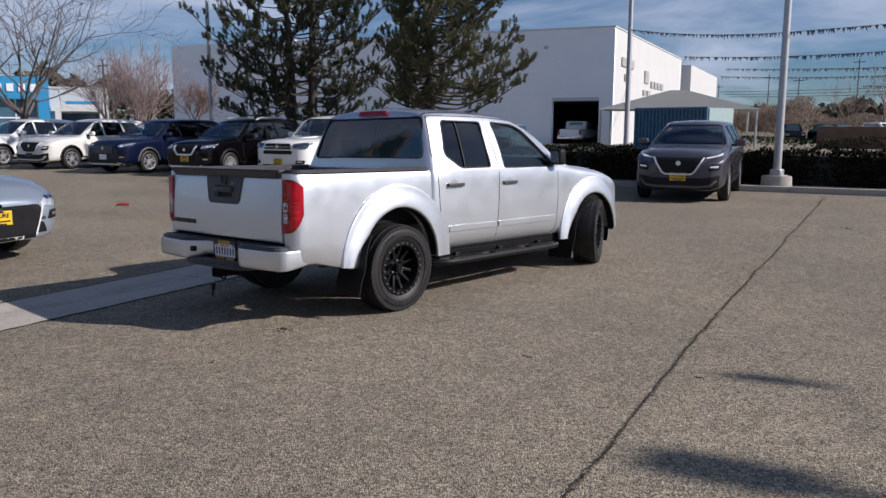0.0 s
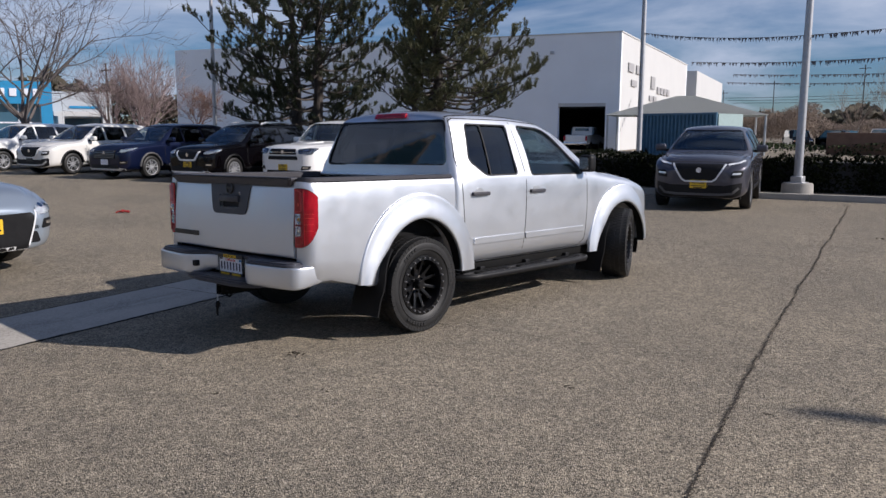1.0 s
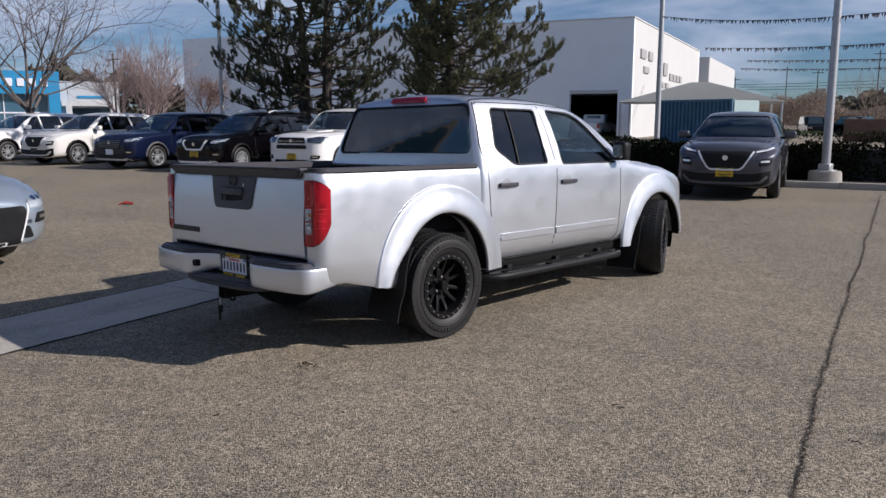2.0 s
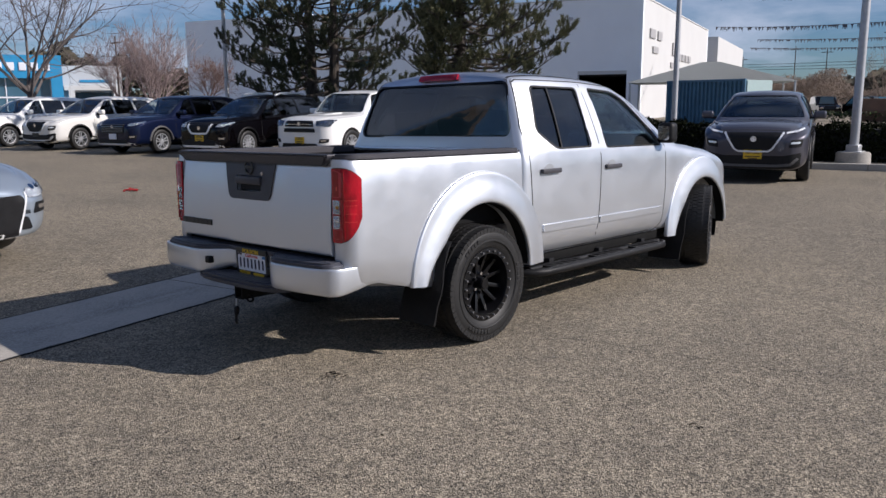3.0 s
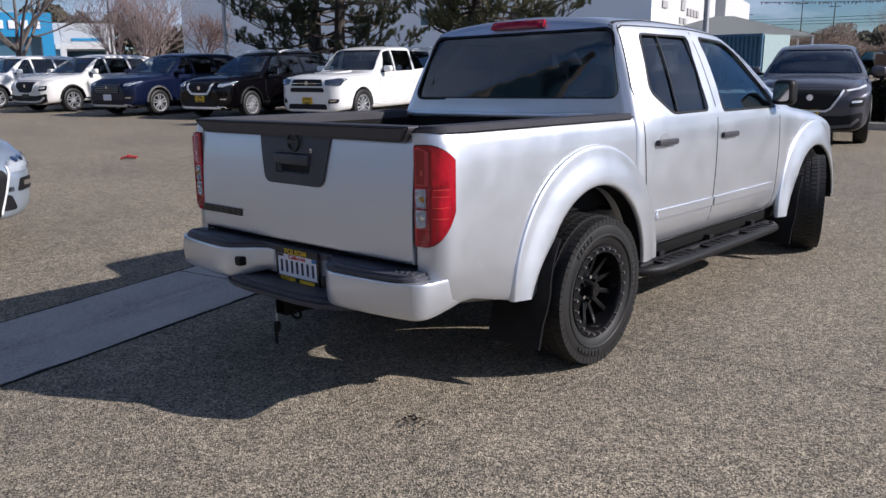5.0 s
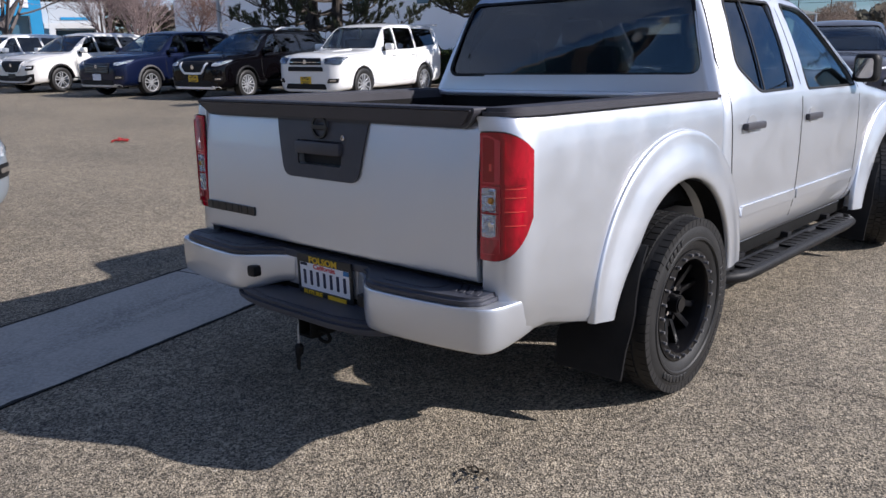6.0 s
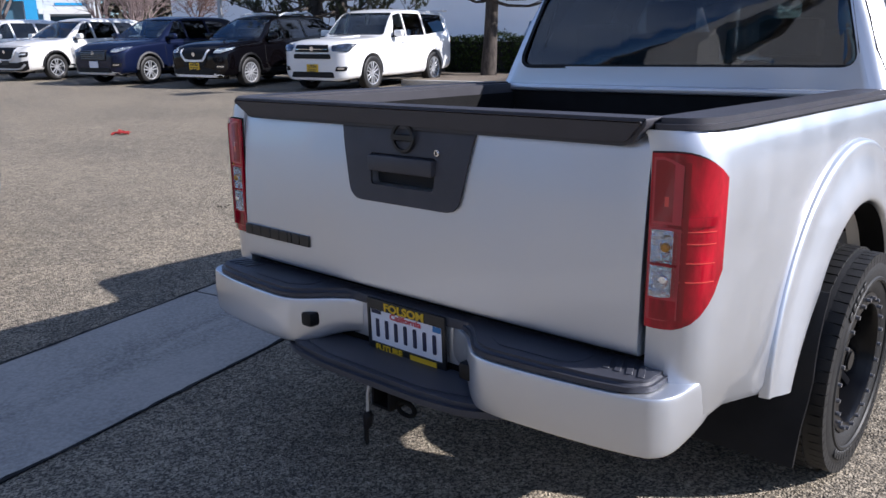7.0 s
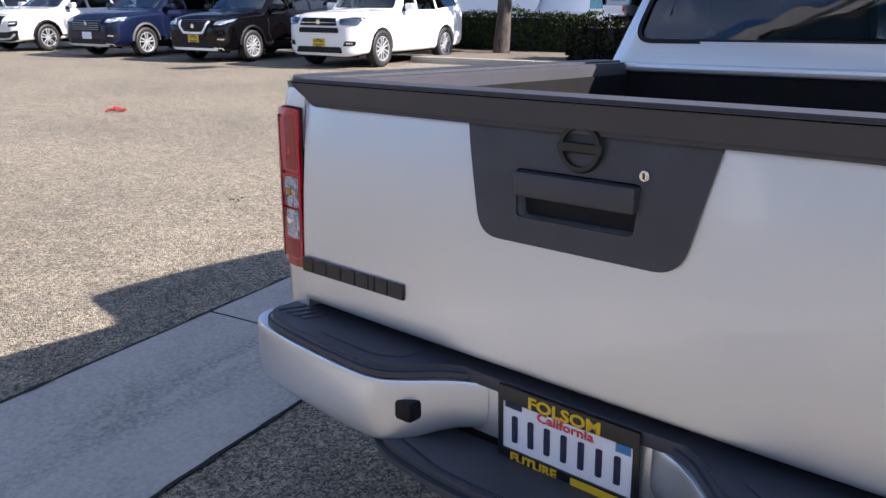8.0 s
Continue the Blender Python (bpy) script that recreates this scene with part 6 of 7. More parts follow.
def bare_tree(x, y, h, spread, seed, depth=4, material=None, r=0.12, stem=0.3, counts=(7, 5, 4, 4), droop=0.0, twig=0.006, label="leafless deciduous tree with thin brown branches"):
    """A leafless tree: a stem, then limbs that curve and fork down to twigs."""
    rnd = random.Random(seed)
    th = thing("bare_tree", Matrix.Translation((x, y, 0)), label, "tree")
    sets = {"trunk": ([], []), "bough": ([], []), "twig": ([], [])}

    def limb(p, d, L, rad, lev):
        verts, faces = sets["trunk" if lev == 0 else "bough" if lev < 3 else "twig"]
        n = 6 if lev < 3 else 4
        seg = 7 if lev == 0 else 5 if lev < 3 else 3
        q, rr, dd = [p.copy()], [rad], d.normalized()
        bend = Vector((rnd.uniform(-1, 1), rnd.uniform(-1, 1), rnd.uniform(-0.3, 0.5))) * (0.03 if lev == 0 else 0.10)
        for k in range(n):
            dd = (dd + bend + Vector((rnd.uniform(-1, 1), rnd.uniform(-1, 1), rnd.uniform(-1, 1))) * (0.02 if lev == 0 else 0.13) + Vector((0, 0, 0.04 - droop * (k / n) * (lev == 1)))).normalized()
            q.append(q[-1] + dd * L / n)
            rr.append(rad * (1 - (0.30 if lev == 0 else 0.72) * (k + 1) / n))
        w = dd.cross(Vector((0.31, 0.52, 0.79))).normalized(); t2 = w.cross(dd)
        base = len(verts)
        for c, ra in zip(q, rr):
            for k in range(seg):
                a = 2 * math.pi * k / seg
                verts.append(tuple(c + (w * math.cos(a) + t2 * math.sin(a)) * ra))
        for i in range(n):
            for k in range(seg):
                faces.append((base + i * seg + k, base + i * seg + (k + 1) % seg, base + (i + 1) * seg + (k + 1) % seg, base + (i + 1) * seg + k))
        if lev >= depth:
            return
        m = counts[min(lev, len(counts) - 1)]
        for k in range(m):
            f = (0.72 if lev == 0 else 0.28) + (0.28 if lev == 0 else 0.72) * (k + rnd.random()) / m
            i = min(n - 1, int(f * n)); o = q[i].lerp(q[i + 1], f * n - i)
            way = (q[i + 1] - q[i]).normalized()
            a = k * 2.4 + rnd.uniform(-0.5, 0.5)
            s1 = way.cross(Vector((0.2, 0.1, 1))).normalized(); s2 = s1.cross(way)
            out = s1 * math.cos(a) + s2 * math.sin(a)
            nd = way + out * spread * rnd.uniform(0.7, 1.25)
            limb(o, nd, (h * (1 - stem) * rnd.uniform(0.62, 0.9)) if lev == 0 else L * rnd.uniform(0.42, 0.72), max(twig, rr[i] * 0.62), lev + 1)
    limb(Vector((0, 0, 0)), Vector((0, 0, 1)), h * stem, r, 0)
    for name, (verts, faces) in sets.items():
        me = bpy.data.meshes.new(name)
        me.from_pydata(verts, [], faces)
        ob = part(name, me, material or TWIG, th, smooth=0)
        if name != "trunk":
            tagged(ob, kind="stuff")


# big workshop building: shaded long side towards the lot, sunlit short side
BW = radians(17)
BU, BV = Vector((math.cos(BW), math.sin(BW), 0)), Vector((-math.sin(BW), math.cos(BW), 0))
BC = Vector((-27.1, 52.2, 0))
BM = Matrix.Translation(BC) @ Matrix.Rotation(BW, 4, "Z")
bld = thing("workshop_building", BM, "large white stucco workshop building with an open vehicle door", "building")


def wall_box(x0, x1, y0, y1, z0, z1, mat, name, holes=(), label=""):
    bm = box(x0, x1, y0, y1, z0, z1)
    me = cut(bm, [box(*h) for h in holes], name) if holes else mesh_of(bm, name, 0)
    return part(name, me, mat, bld, label)


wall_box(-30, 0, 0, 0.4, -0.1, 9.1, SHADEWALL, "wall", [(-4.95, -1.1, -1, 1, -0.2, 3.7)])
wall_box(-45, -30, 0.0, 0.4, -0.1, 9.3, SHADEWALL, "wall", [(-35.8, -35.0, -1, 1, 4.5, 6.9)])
part("window", box(-35.8, -35.0, 0.1, 0.14, 4.5, 6.9), WHITEWALL, bld)
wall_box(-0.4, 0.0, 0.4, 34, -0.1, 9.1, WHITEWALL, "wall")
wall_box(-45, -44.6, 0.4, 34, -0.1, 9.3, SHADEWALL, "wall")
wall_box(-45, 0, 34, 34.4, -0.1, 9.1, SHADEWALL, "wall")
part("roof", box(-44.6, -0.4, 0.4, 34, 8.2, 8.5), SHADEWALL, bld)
part("parapet_cap", box(-30.0, 0.06, -0.06, 0.46, 9.1, 9.2), WHITEWALL, bld)
part("parapet_cap", box(-0.46, 0.06, 0.46, 34.4, 9.1, 9.2), WHITEWALL, bld)
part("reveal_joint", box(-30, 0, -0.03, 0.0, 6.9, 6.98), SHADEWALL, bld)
part("lintel", box(-4.95, -1.1, -0.03, 0.05, 3.45, 3.72), WHITEWALL, bld)
part("roller_door", box(-4.95, -1.1, 0.42, 0.5, 3.3, 3.7), DARKIN, bld)
part("inner_floor", box(-12, -0.5, 0.5, 14, -0.05, 0.02), DARKIN, bld)
part("inner_wall", box(-12, -0.5, 13.5, 14, 0, 6), DARKIN, bld)
part("inner_wall", box(-12.3, -12, 0.5, 14, 0, 6), DARKIN, bld)
part("inner_ceiling", box(-12, -0.5, 0.5, 14, 5.6, 5.8), DARKIN, bld)
for y0, w_, z0, h_ in ((2.5, 2.0, 6.3, 0.7), (5.6, 1.6, 6.3, 0.7), (3.8, 2.0, 5.2, 0.5), (12.4, 1.8, 5.4, 1.1), (15.6, 1.3, 5.1, 0.6), (17.4, 1.3, 5.1, 0.6), (19.2, 1.3, 5.1, 0.6), (21.0, 1.3, 5.1, 0.6), (11.8, 1.4, 4.3, 0.45), (13.8, 1.4, 4.3, 0.45)):
    part("wall_sign", box(0.02, 0.12, y0, y0 + w_, z0, z0 + h_), plain("grey_sign", (0.35, 0.34, 0.34), 0.5), bld)
part("wall_lamp", box(-5.7, -5.4, -0.2, 0.0, 7.6, 7.85, 0.03), STEEL, bld)
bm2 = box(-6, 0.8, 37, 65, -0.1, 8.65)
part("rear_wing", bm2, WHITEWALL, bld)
for x0 in (-11, -19, -25):
    part("high_window", box(x0, x0 + 1.2, -0.02, 0.0, 4.2, 5.4), WINDOWBLUE, bld)

# shipping container and canopy
ct = thing("shipping_container", Matrix.Translation((-16.95, 41.35, 0.0)) @ Matrix.Rotation(radians(-14), 4, "Z"), "faded blue corrugated steel shipping container", "container")
b = bmesh.new()
prof = []
x = -2.72
while x < 2.70:
    prof += [(x, 0.0), (x + 0.10, 0.0), (x + 0.14, 0.10), (x + 0.24, 0.10)]
    x += 0.28
bot = [b.verts.new((q[0], q[1], 0.15)) for q in prof]; topv = [b.verts.new((q[0], q[1], 2.5)) for q in prof]
for i in range(len(prof) - 1):
    b.faces.new((bot[i], bot[i + 1], topv[i + 1], topv[i]))
part("corrugated_side", b, TEAL, ct, smooth=0)
part("box", box(-2.72, 2.72, 0.12, 2.4, 0.1, 2.55), TEAL, ct)
for z in (0.0, 2.48):
    part("rail", box(-2.77, 2.77, -0.03, 0.10, z, z + 0.14, 0.01, 1), TEAL, ct)
for x in (-2.77, 2.65):
    part("post", box(x, x + 0.14, -0.04, 0.10, 0.0, 2.62, 0.01, 1), TEAL, ct)
part("door_end", box(2.74, 2.80, 0.1, 2.4, 0.1, 2.55), plain("pale_teal", (0.30, 0.40, 0.40), 0.6), ct)
cn_ = thing("canopy", Matrix.Translation((-20.4, 49.6, -1.0)) @ Matrix.Rotation(radians(25), 4, "Z"), "grey hip-roofed canvas canopy on steel posts", "canopy")
b = bmesh.new()
A = [b.verts.new(p) for p in ((-5.2, -4, 3.6), (5.2, -4, 3.6), (5.2, 4, 3.6), (-5.2, 4, 3.6), (-0.6, 0, 5.0), (0.6, 0, 5.0))]
for q in ((0, 1, 5, 4), (1, 2, 5), (2, 3, 4, 5), (3, 0, 4)):
    b.faces.new([A[i] for i in q])
bmesh.ops.solidify(b, geom=b.faces[:], thickness=0.06)
part("roof", b, CANVAS, cn_, smooth=0)
for x in (-5.0, 5.0):
    for y in (-3.9, 3.9):
        part("post", tube([(x, y, 0), (x, y, 3.6)], 0.07, 8), STEEL, cn_)


# ---- ground details ----
def strip(points, widths, z, material, name, label, category, seed=1, jag=0.3, kind="structure"):
    """A flat ragged band along points (x, y), laid on the ground."""
    rng = random.Random(seed)
    b = bmesh.new()
    A, B = [], []
    for i, p in enumerate(points):
        a, c = Vector(points[max(0, i - 1)]), Vector(points[min(len(points) - 1, i + 1)])
        d = (c - a).normalized(); n = Vector((-d.y, d.x))
        w = widths(i / (len(points) - 1)) / 2
        q = Vector(p)
        A.append(b.verts.new((*(q + n * w * (1 + rng.uniform(-jag, jag))), z)))
        B.append(b.verts.new((*(q - n * w * (1 + rng.uniform(-jag, jag))), z)))
    for i in range(len(A) - 1):
        b.faces.new((A[i], B[i], B[i + 1], A[i + 1]))
    bmesh.ops.recalc_face_normals(b, faces=b.faces[:])
    if sum(f.normal.z for f in b.faces) < 0:
        bmesh.ops.reverse_faces(b, faces=b.faces[:])
    return solo(name, b, material, label, category, kind=kind, smooth=0)


def wander(a, c, n, amp, seed):
    rng = random.Random(seed)
    a, c = Vector(a), Vector(c)
    d = (c - a); nrm = Vector((-d.y, d.x)).normalized()
    out, o = [], 0.0
    for i in range(n + 1):
        o = o * 0.86 + rng.uniform(-amp, amp)
        out.append(tuple(a.lerp(c, i / n) + nrm * o * (1 if 0 < i < n else 0)))
    return out


def crack(points, width, label, seed, per_metre=420):
    """A crumbled crack: a thin broken core and many dark crumbs, one mesh."""
    rng = random.Random(seed)
    b = bmesh.new()
    for a, c in zip(points[:-1], points[1:]):
        a, c = Vector((*a, 0)), Vector((*c, 0))
        d = (c - a); L = d.length; d.normalize(); n = Vector((-d.y, d.x, 0))
        w = width * rng.uniform(0.07, 0.24)
        o = n * rng.uniform(-0.15, 0.15) * width
        if rng.random() < 0.62:
            b.faces.new([b.verts.new(q + Vector((0, 0, 0.004))) for q in (a + o - n * w, c + o - n * w * rng.uniform(0.3, 1), c + o + n * w * rng.uniform(0.3, 1), a + o + n * w)])
        for k in range(int(L * per_metre)):
            p = a + d * rng.uniform(0, L) + n * rng.gauss(0, 0.38) * width + Vector((0, 0, 0.005))
            r = rng.uniform(0.12, 0.38) * width
            t = rng.uniform(0, 6.28)
            b.faces.new([b.verts.new(p + Vector((math.cos(t + q) * r * rng.uniform(0.5, 1), math.sin(t + q) * r * rng.uniform(0.5, 1), 0))) for q in (0, 1.6, 3.1, 4.7)])
    for v in b.verts:
        v.co.z += ground_z(v.co.x, v.co.y)
    for f in b.faces:
        f.normal_update()
        if f.normal.z < 0:
            f.normal_flip()
    return solo("crack", b, CRACKED, label, "crack", kind="structure", smooth=0)


long_crack = wander((3.98, -2.5), (3.685, -1.272), 20, 0.005, 5) + wander((3.685, -1.272), (3.168, 0.80), 40, 0.005, 15)[1:] + wander((3.168, 0.80), (0.41, 13.02), 170, 0.010, 6)[1:] + wander((0.41, 13.02), (0.05, 14.1), 14, 0.04, 12)[1:]
crack(long_crack, 0.024, "long ragged crack in the asphalt with dirt in it", 2)
crack(wander((3.168, 0.80), (1.1, 0.29), 70, 0.006, 9) + wander((1.1, 0.29), (0.55, 0.16), 20, 0.006, 10)[1:], 0.017, "thin side crack in the asphalt", 3, 260)

# concrete drainage strip in slabs, with dark joints
SWM = Matrix.Translation((0, 0, -0.055)) @ Matrix.Rotation(SWALE, 4, "Z")
gut = thing("drainage_strip", SWM, "pale concrete drainage strip set in the asphalt", "drainage strip", kind="structure")
edges = [0.18 - 3.53 * k for k in range(4, 0, -1)] + [0.18, 4.0]
for v0, v1 in zip(edges[:-1], edges[1:]):
    part("slab", box(-2.418, -1.502, v0 + 0.006, v1 - 0.006, -0.06, 0.006, 0.004, 1), CONCRETE, gut)
part("joint", box(-2.428, -1.492, edges[0], 4.0, -0.05, 0.0035), JOINTFILL, gut)
# the strip climbs with the ground at its far end
b = box(-2.418, -1.502, 4.006, 13.6, -0.06, 0.006)
for v in b.verts:
    if v.co.y > 10:
        v.co.z += 0.055
bmesh.ops.bisect_plane(b, geom=b.verts[:] + b.edges[:] + b.faces[:], plane_co=(0, 9, 0), plane_no=(0, 1, 0))
for v in b.verts:
    if abs(v.co.y - 9) < 0.01:
        v.co.z = 0.055 + (0.006 if v.co.z > -0.02 else -0.06)
part("slab", b, CONCRETE, gut)
for u, sd_ in ((-2.424, 21), (-1.496, 22)):
    e = wander((u, -14), (u, 4.0), 380, 0.004, sd_)
    jag = strip([tuple(SWM @ Vector((*p, 0)))[:2] for p in e], lambda f: 0.014 + 0.006 * math.sin(f * 130) + 0.004 * math.sin(f * 411), 0.0085 - 0.055, JOINTFILL, "crumbled_edge", "dark crumbled joint beside the concrete strip", "joint", sd_, 0.5)

# litter
STRAW = plain("dry_litter", (0.05, 0.040, 0.028), 0.95)
REDCLOTH = plain("red_cloth", (0.26, 0.015, 0.015), 0.8)


def debris(x, y, size, material, label, seed, n=14, name="debris", flat=0.3):
    rng = random.Random(seed)
    b = None
    for k in range(n):
        p = Vector((x + rng.gauss(0, size * 0.35), y + rng.gauss(0, size * 0.22), 0.008 + rng.random() * size * 0.12))
        a = rng.uniform(0, 6.28)
        e = p + Vector((math.cos(a), math.sin(a), flat * rng.random())) * size * rng.uniform(0.2, 0.5)
        b = tube([p, p.lerp(e, 0.5) + Vector((0, 0, size * 0.04)), e], [size * 0.05, size * 0.045, size * 0.01], 4, b)
    for v in b.verts:
        v.co.z += ground_z(v.co.x, v.co.y)
    return solo(name, b, material, label, "litter")


debris(0.75, -1.06, 0.085, STRAW, "small tuft of dry dark litter on the asphalt", 3, 12)
debris(-9.02, 2.61, 0.27, REDCLOTH, "crumpled red rag lying on the asphalt", 4, 16, flat=0.1)
debris(-4.0, 0.9, 0.10, STRAW, "dry leaf on the asphalt", 5, 5)
debris(2.2, 8.3, 0.20, STRAW, "dark stick lying on the asphalt", 6, 3)
debris(3.6, -0.1, 0.06, STRAW, "dry leaf on the asphalt", 7, 4)
debris(2.55, -0.45, 0.07, STRAW, "dry leaf on the asphalt", 8, 4)
debris(1.55, -1.45, 0.06, STRAW, "dry leaf on the asphalt", 9, 4)
debris(1.1, -1.9, 0.05, STRAW, "dry leaf on the asphalt", 10, 4)
debris(-5.5, 5.2, 0.35, STRAW, "dark litter on the asphalt", 11, 8)
SPECK = plain("pale_speck", (0.62, 0.60, 0.55), 0.9)
rng = np.random.default_rng(8)
P = np.stack([rng.uniform(-3.5, 5.0, 2600), rng.uniform(-4.5, 6, 2600), np.full(2600, 0.006)], 1)
me = leaves(P, np.tile([[0.0, 0, 1]], (2600, 1)), 0.0042, 9)
for v in me.vertices:
    v.co.z = 0.004 + abs(v.co.z - 0.006) * 0.6 + ground_z(v.co.x, v.co.y)
solo("pebbles", me, SPECK, "tiny pale chips scattered on the asphalt", "gravel", kind="stuff", smooth=0)

# tall lamp post added unseen; its double arm throws the lot's soft shadow
lp = thing("lamp_post", Matrix.Translation((17.75, 6.09, 0)) @ GM, "tall grey double-armed lamp post, unseen, added to cast a soft shadow", "lamp post")
part("pole", tube([(0, 0, 0), (0, 0, 9.0)], [0.10, 0.07], 12), STEEL, lp)
part("arm", box(-0.9, 0.9, -0.05, 0.05, 8.95, 9.05, 0.01, 1), STEEL, lp)
for s in (-1, 1):
    part("head", box(min(s * 0.62, s * 1.22), max(s * 0.62, s * 1.22), -0.15, 0.15, 8.93, 9.10, 0.03), STEEL, lp)
# rod and block added to throw the second, smaller shadow
part("side_rod", tube([(0, 0, 9.0), (-0.55, 1.50, 9.0)], 0.012, 6), STEEL, lp)
part("camera_box", prism(rounded([(-1.12, 1.43), (-0.80, 1.42), (-0.50, 1.50), (-0.50, 1.53), (-0.80, 1.57), (-1.05, 1.56)], 0.02), "z", 8.95, 9.06, 0.01), STEEL, lp)

# ---- distance ----
HILL = Mat("distant_woods", (0.06, 0.07, 0.05), 1.0)
HILL.to("Base Color", HILL.ramp(HILL.noise(0.25, 8, 0.7), 0.3, 0.7, (0.030, 0.036, 0.024), (0.15, 0.125, 0.09)))
BUSH = Mat("bare_thicket", (0.16, 0.11, 0.08), 1.0)
BUSH.to("Base Color", BUSH.ramp(BUSH.noise(1.2, 6, 0.7), 0.3, 0.7, (0.11, 0.085, 0.068), (0.31, 0.235, 0.18)))


def woods(name, label, centre, length, depth, h0, h1, yaw, n, size, material, seed, z0=0.0, slim=0.55):
    """A far belt of trees: many small leaf clumps over an uneven height."""
    rng = np.random.default_rng(seed)
    u = rng.uniform(-length / 2, length / 2, n)
    top = h0 + (h1 - h0) * (0.5 + 0.28 * np.sin(u * 0.11 + seed) + 0.22 * np.sin(u * 0.31 + 2 * seed) + 0.18 * np.sin(u * 0.83))
    z = z0 + top * np.sqrt(rng.random(n))
    v = rng.uniform(-depth / 2, depth / 2, n)
    c, s = math.cos(yaw), math.sin(yaw)
    P = np.stack([centre[0] + u * c - v * s, centre[1] + u * s + v * c, z], 1)
    solo(name, leaves(P, np.tile([[0.2, -0.5, 0.8]], (n, 1)), size, seed, slim), material, label, "woods", kind="stuff", smooth=0)


woods("far_woods", "dark evergreen woods on the skyline", (-232, 108), 190, 24, 10, 17, radians(62), 9000, 1.5, HILL.m, 3)
woods("far_woods", "dark woods along the horizon", (-30, 215), 260, 30, 4, 7.5, radians(5), 12000, 1.2, HILL.m, 4)
woods("thicket", "leafless brown thicket beyond the lot", (-38, 99), 22, 8, 3.6, 5.6, radians(10), 26000, 0.30, BUSH.m, 5, 0, 0.07)
woods("thicket", "leafless brown thicket beyond the lot", (-6, 125), 70, 10, 2.4, 5.0, radians(8), 36000, 0.34, BUSH.m, 6, 0, 0.08)
woods("thicket", "low dark shrubs at the edge of the far lot", (4, 58), 50, 2, 0.6, 1.0, radians(12), 9000, 0.10, LEAF.m, 8)

# left dealership building
# white stucco greyed in its colour for the shade on the wing
SHADEWING = plain("white_stucco_in_shade", (0.46, 0.49, 0.52), 0.9, var=0.06, scale=0.4)
db = thing("dealership_building", Matrix.Translation((-82.4, 31.2, -0.6)) @ Matrix.Rotation(radians(70), 4, "Z"), "dealership building with a bright blue glazed portal and white wing", "building")
part("portal", cut(box(-14, 0.5, 0, 10, 0, 6.9), [box(-13.0, -0.6, -1, 1.5, 0.1, 4.6)], "portal"), SKYBLUE, db, "bright blue portal")
for i in range(6):
    x = -13.0 + i * 2.07
    part("window", box(x, x + 1.97, 0.9, 0.96, 0.1, 4.6), WINDOWBLUE, db)
    part("mullion", box(x + 1.97, x + 2.07, 0.8, 1.0, 0.1, 4.6), PLATEWHITE, db)
part("mullion", box(-13, -0.6, 0.8, 1.0, 2.6, 2.75), PLATEWHITE, db)
for i in range(9):
    part("sign_letter", box(-9.9 + i * 1.08, -9.25 + i * 1.08, -0.12, 0.0, 5.35, 6.15, 0.02, 1), PLATEWHITE, db)
part("wing", cut(box(0.5, 6.4, 1.5, 10, 0, 6.0), [box(1.4, 5.4, 0, 3.5, 0.1, 3.2)], "wing"), SHADEWING, db, "white stucco wing")
part("canopy_band", box(0.6, 6.2, 0.9, 1.5, 3.4, 3.9), WHITEWALL, db)
part("glazing", box(1.4, 5.4, 3.2, 3.26, 0.1, 3.2), WINDOWBLUE, db)
part("blue_letters", box(2.2, 5.2, 1.40, 1.49, 4.25, 4.5), SKYBLUE, db)
part("pillar", box(5.4, 6.0, 0.9, 1.5, 0, 3.4), WHITEWALL, db)
part("pillar", box(1.0, 1.6, 0.9, 1.5, 0, 3.4), WHITEWALL, db)

# leafless trees
GREYTWIG = plain("grey_twig", (0.085, 0.072, 0.068), 0.9, var=0.5)
PALETWIG = plain("pale_twig", (0.21, 0.16, 0.155), 0.9, var=0.4)
BROWNTWIG = plain("brown_twig", (0.13, 0.08, 0.065), 0.9, var=0.4)
bare_tree(-28.4, 8.5, 8.0, 1.0, 31, 4, GREYTWIG, 0.15, 0.27, (7, 6, 5, 4), 0.12, 0.009, "grey leafless tree with long arching branches")
for x, y, h, sd_ in ((-45.8, 20.6, 4.9, 32), (-45.0, 21.7, 5.3, 35), (-47.4, 23.6, 5.0, 33)):
    bare_tree(x, y, h, 0.44, sd_, 4, PALETWIG, 0.10, 0.22, (9, 6, 5, 4), 0.0, 0.011, "leafless pale-twigged tree with upright branches")
bare_tree(-35.5, 20.2, 3.6, 0.75, 34, 4, BROWNTWIG, 0.06, 0.50, (9, 6, 5, 4), 0.0, 0.010, "small leafless tree with a round reddish crown")
for i, (x, y, h) in enumerate(((-14, 80, 7), (-8, 84, 6.5), (-3, 78, 7), (1, 86, 7), (-20, 90, 6))):
    bare_tree(x, y, h, 0.5, 40 + i, 4, TWIG, 0.12, 0.25, (7, 5, 4, 4))


# power poles and lines
def power_pole(x, y, h):
    th = thing("power_pole", Matrix.Translation((x, y, 0)), "wooden power pole with a crossarm", "power pole")
    part("pole", tube([(0, 0, 0), (0, 0, h)], [0.10, 0.07], 8), BARK.m, th)
    part("crossarm", box(-0.9, 0.9, -0.05, 0.05, h - 0.6, h - 0.5), BARK.m, th)


POLES = [(-32.5, 140.4, 12.4), (-41.0, 137.9, 9.6), (-47.5, 142.0, 10.5), (-60.0, 150.0, 9.5), (-14.0, 138.0, 12.0), (-62.0, 27.9, 6.9)]
for q in POLES:
    power_pole(*q)


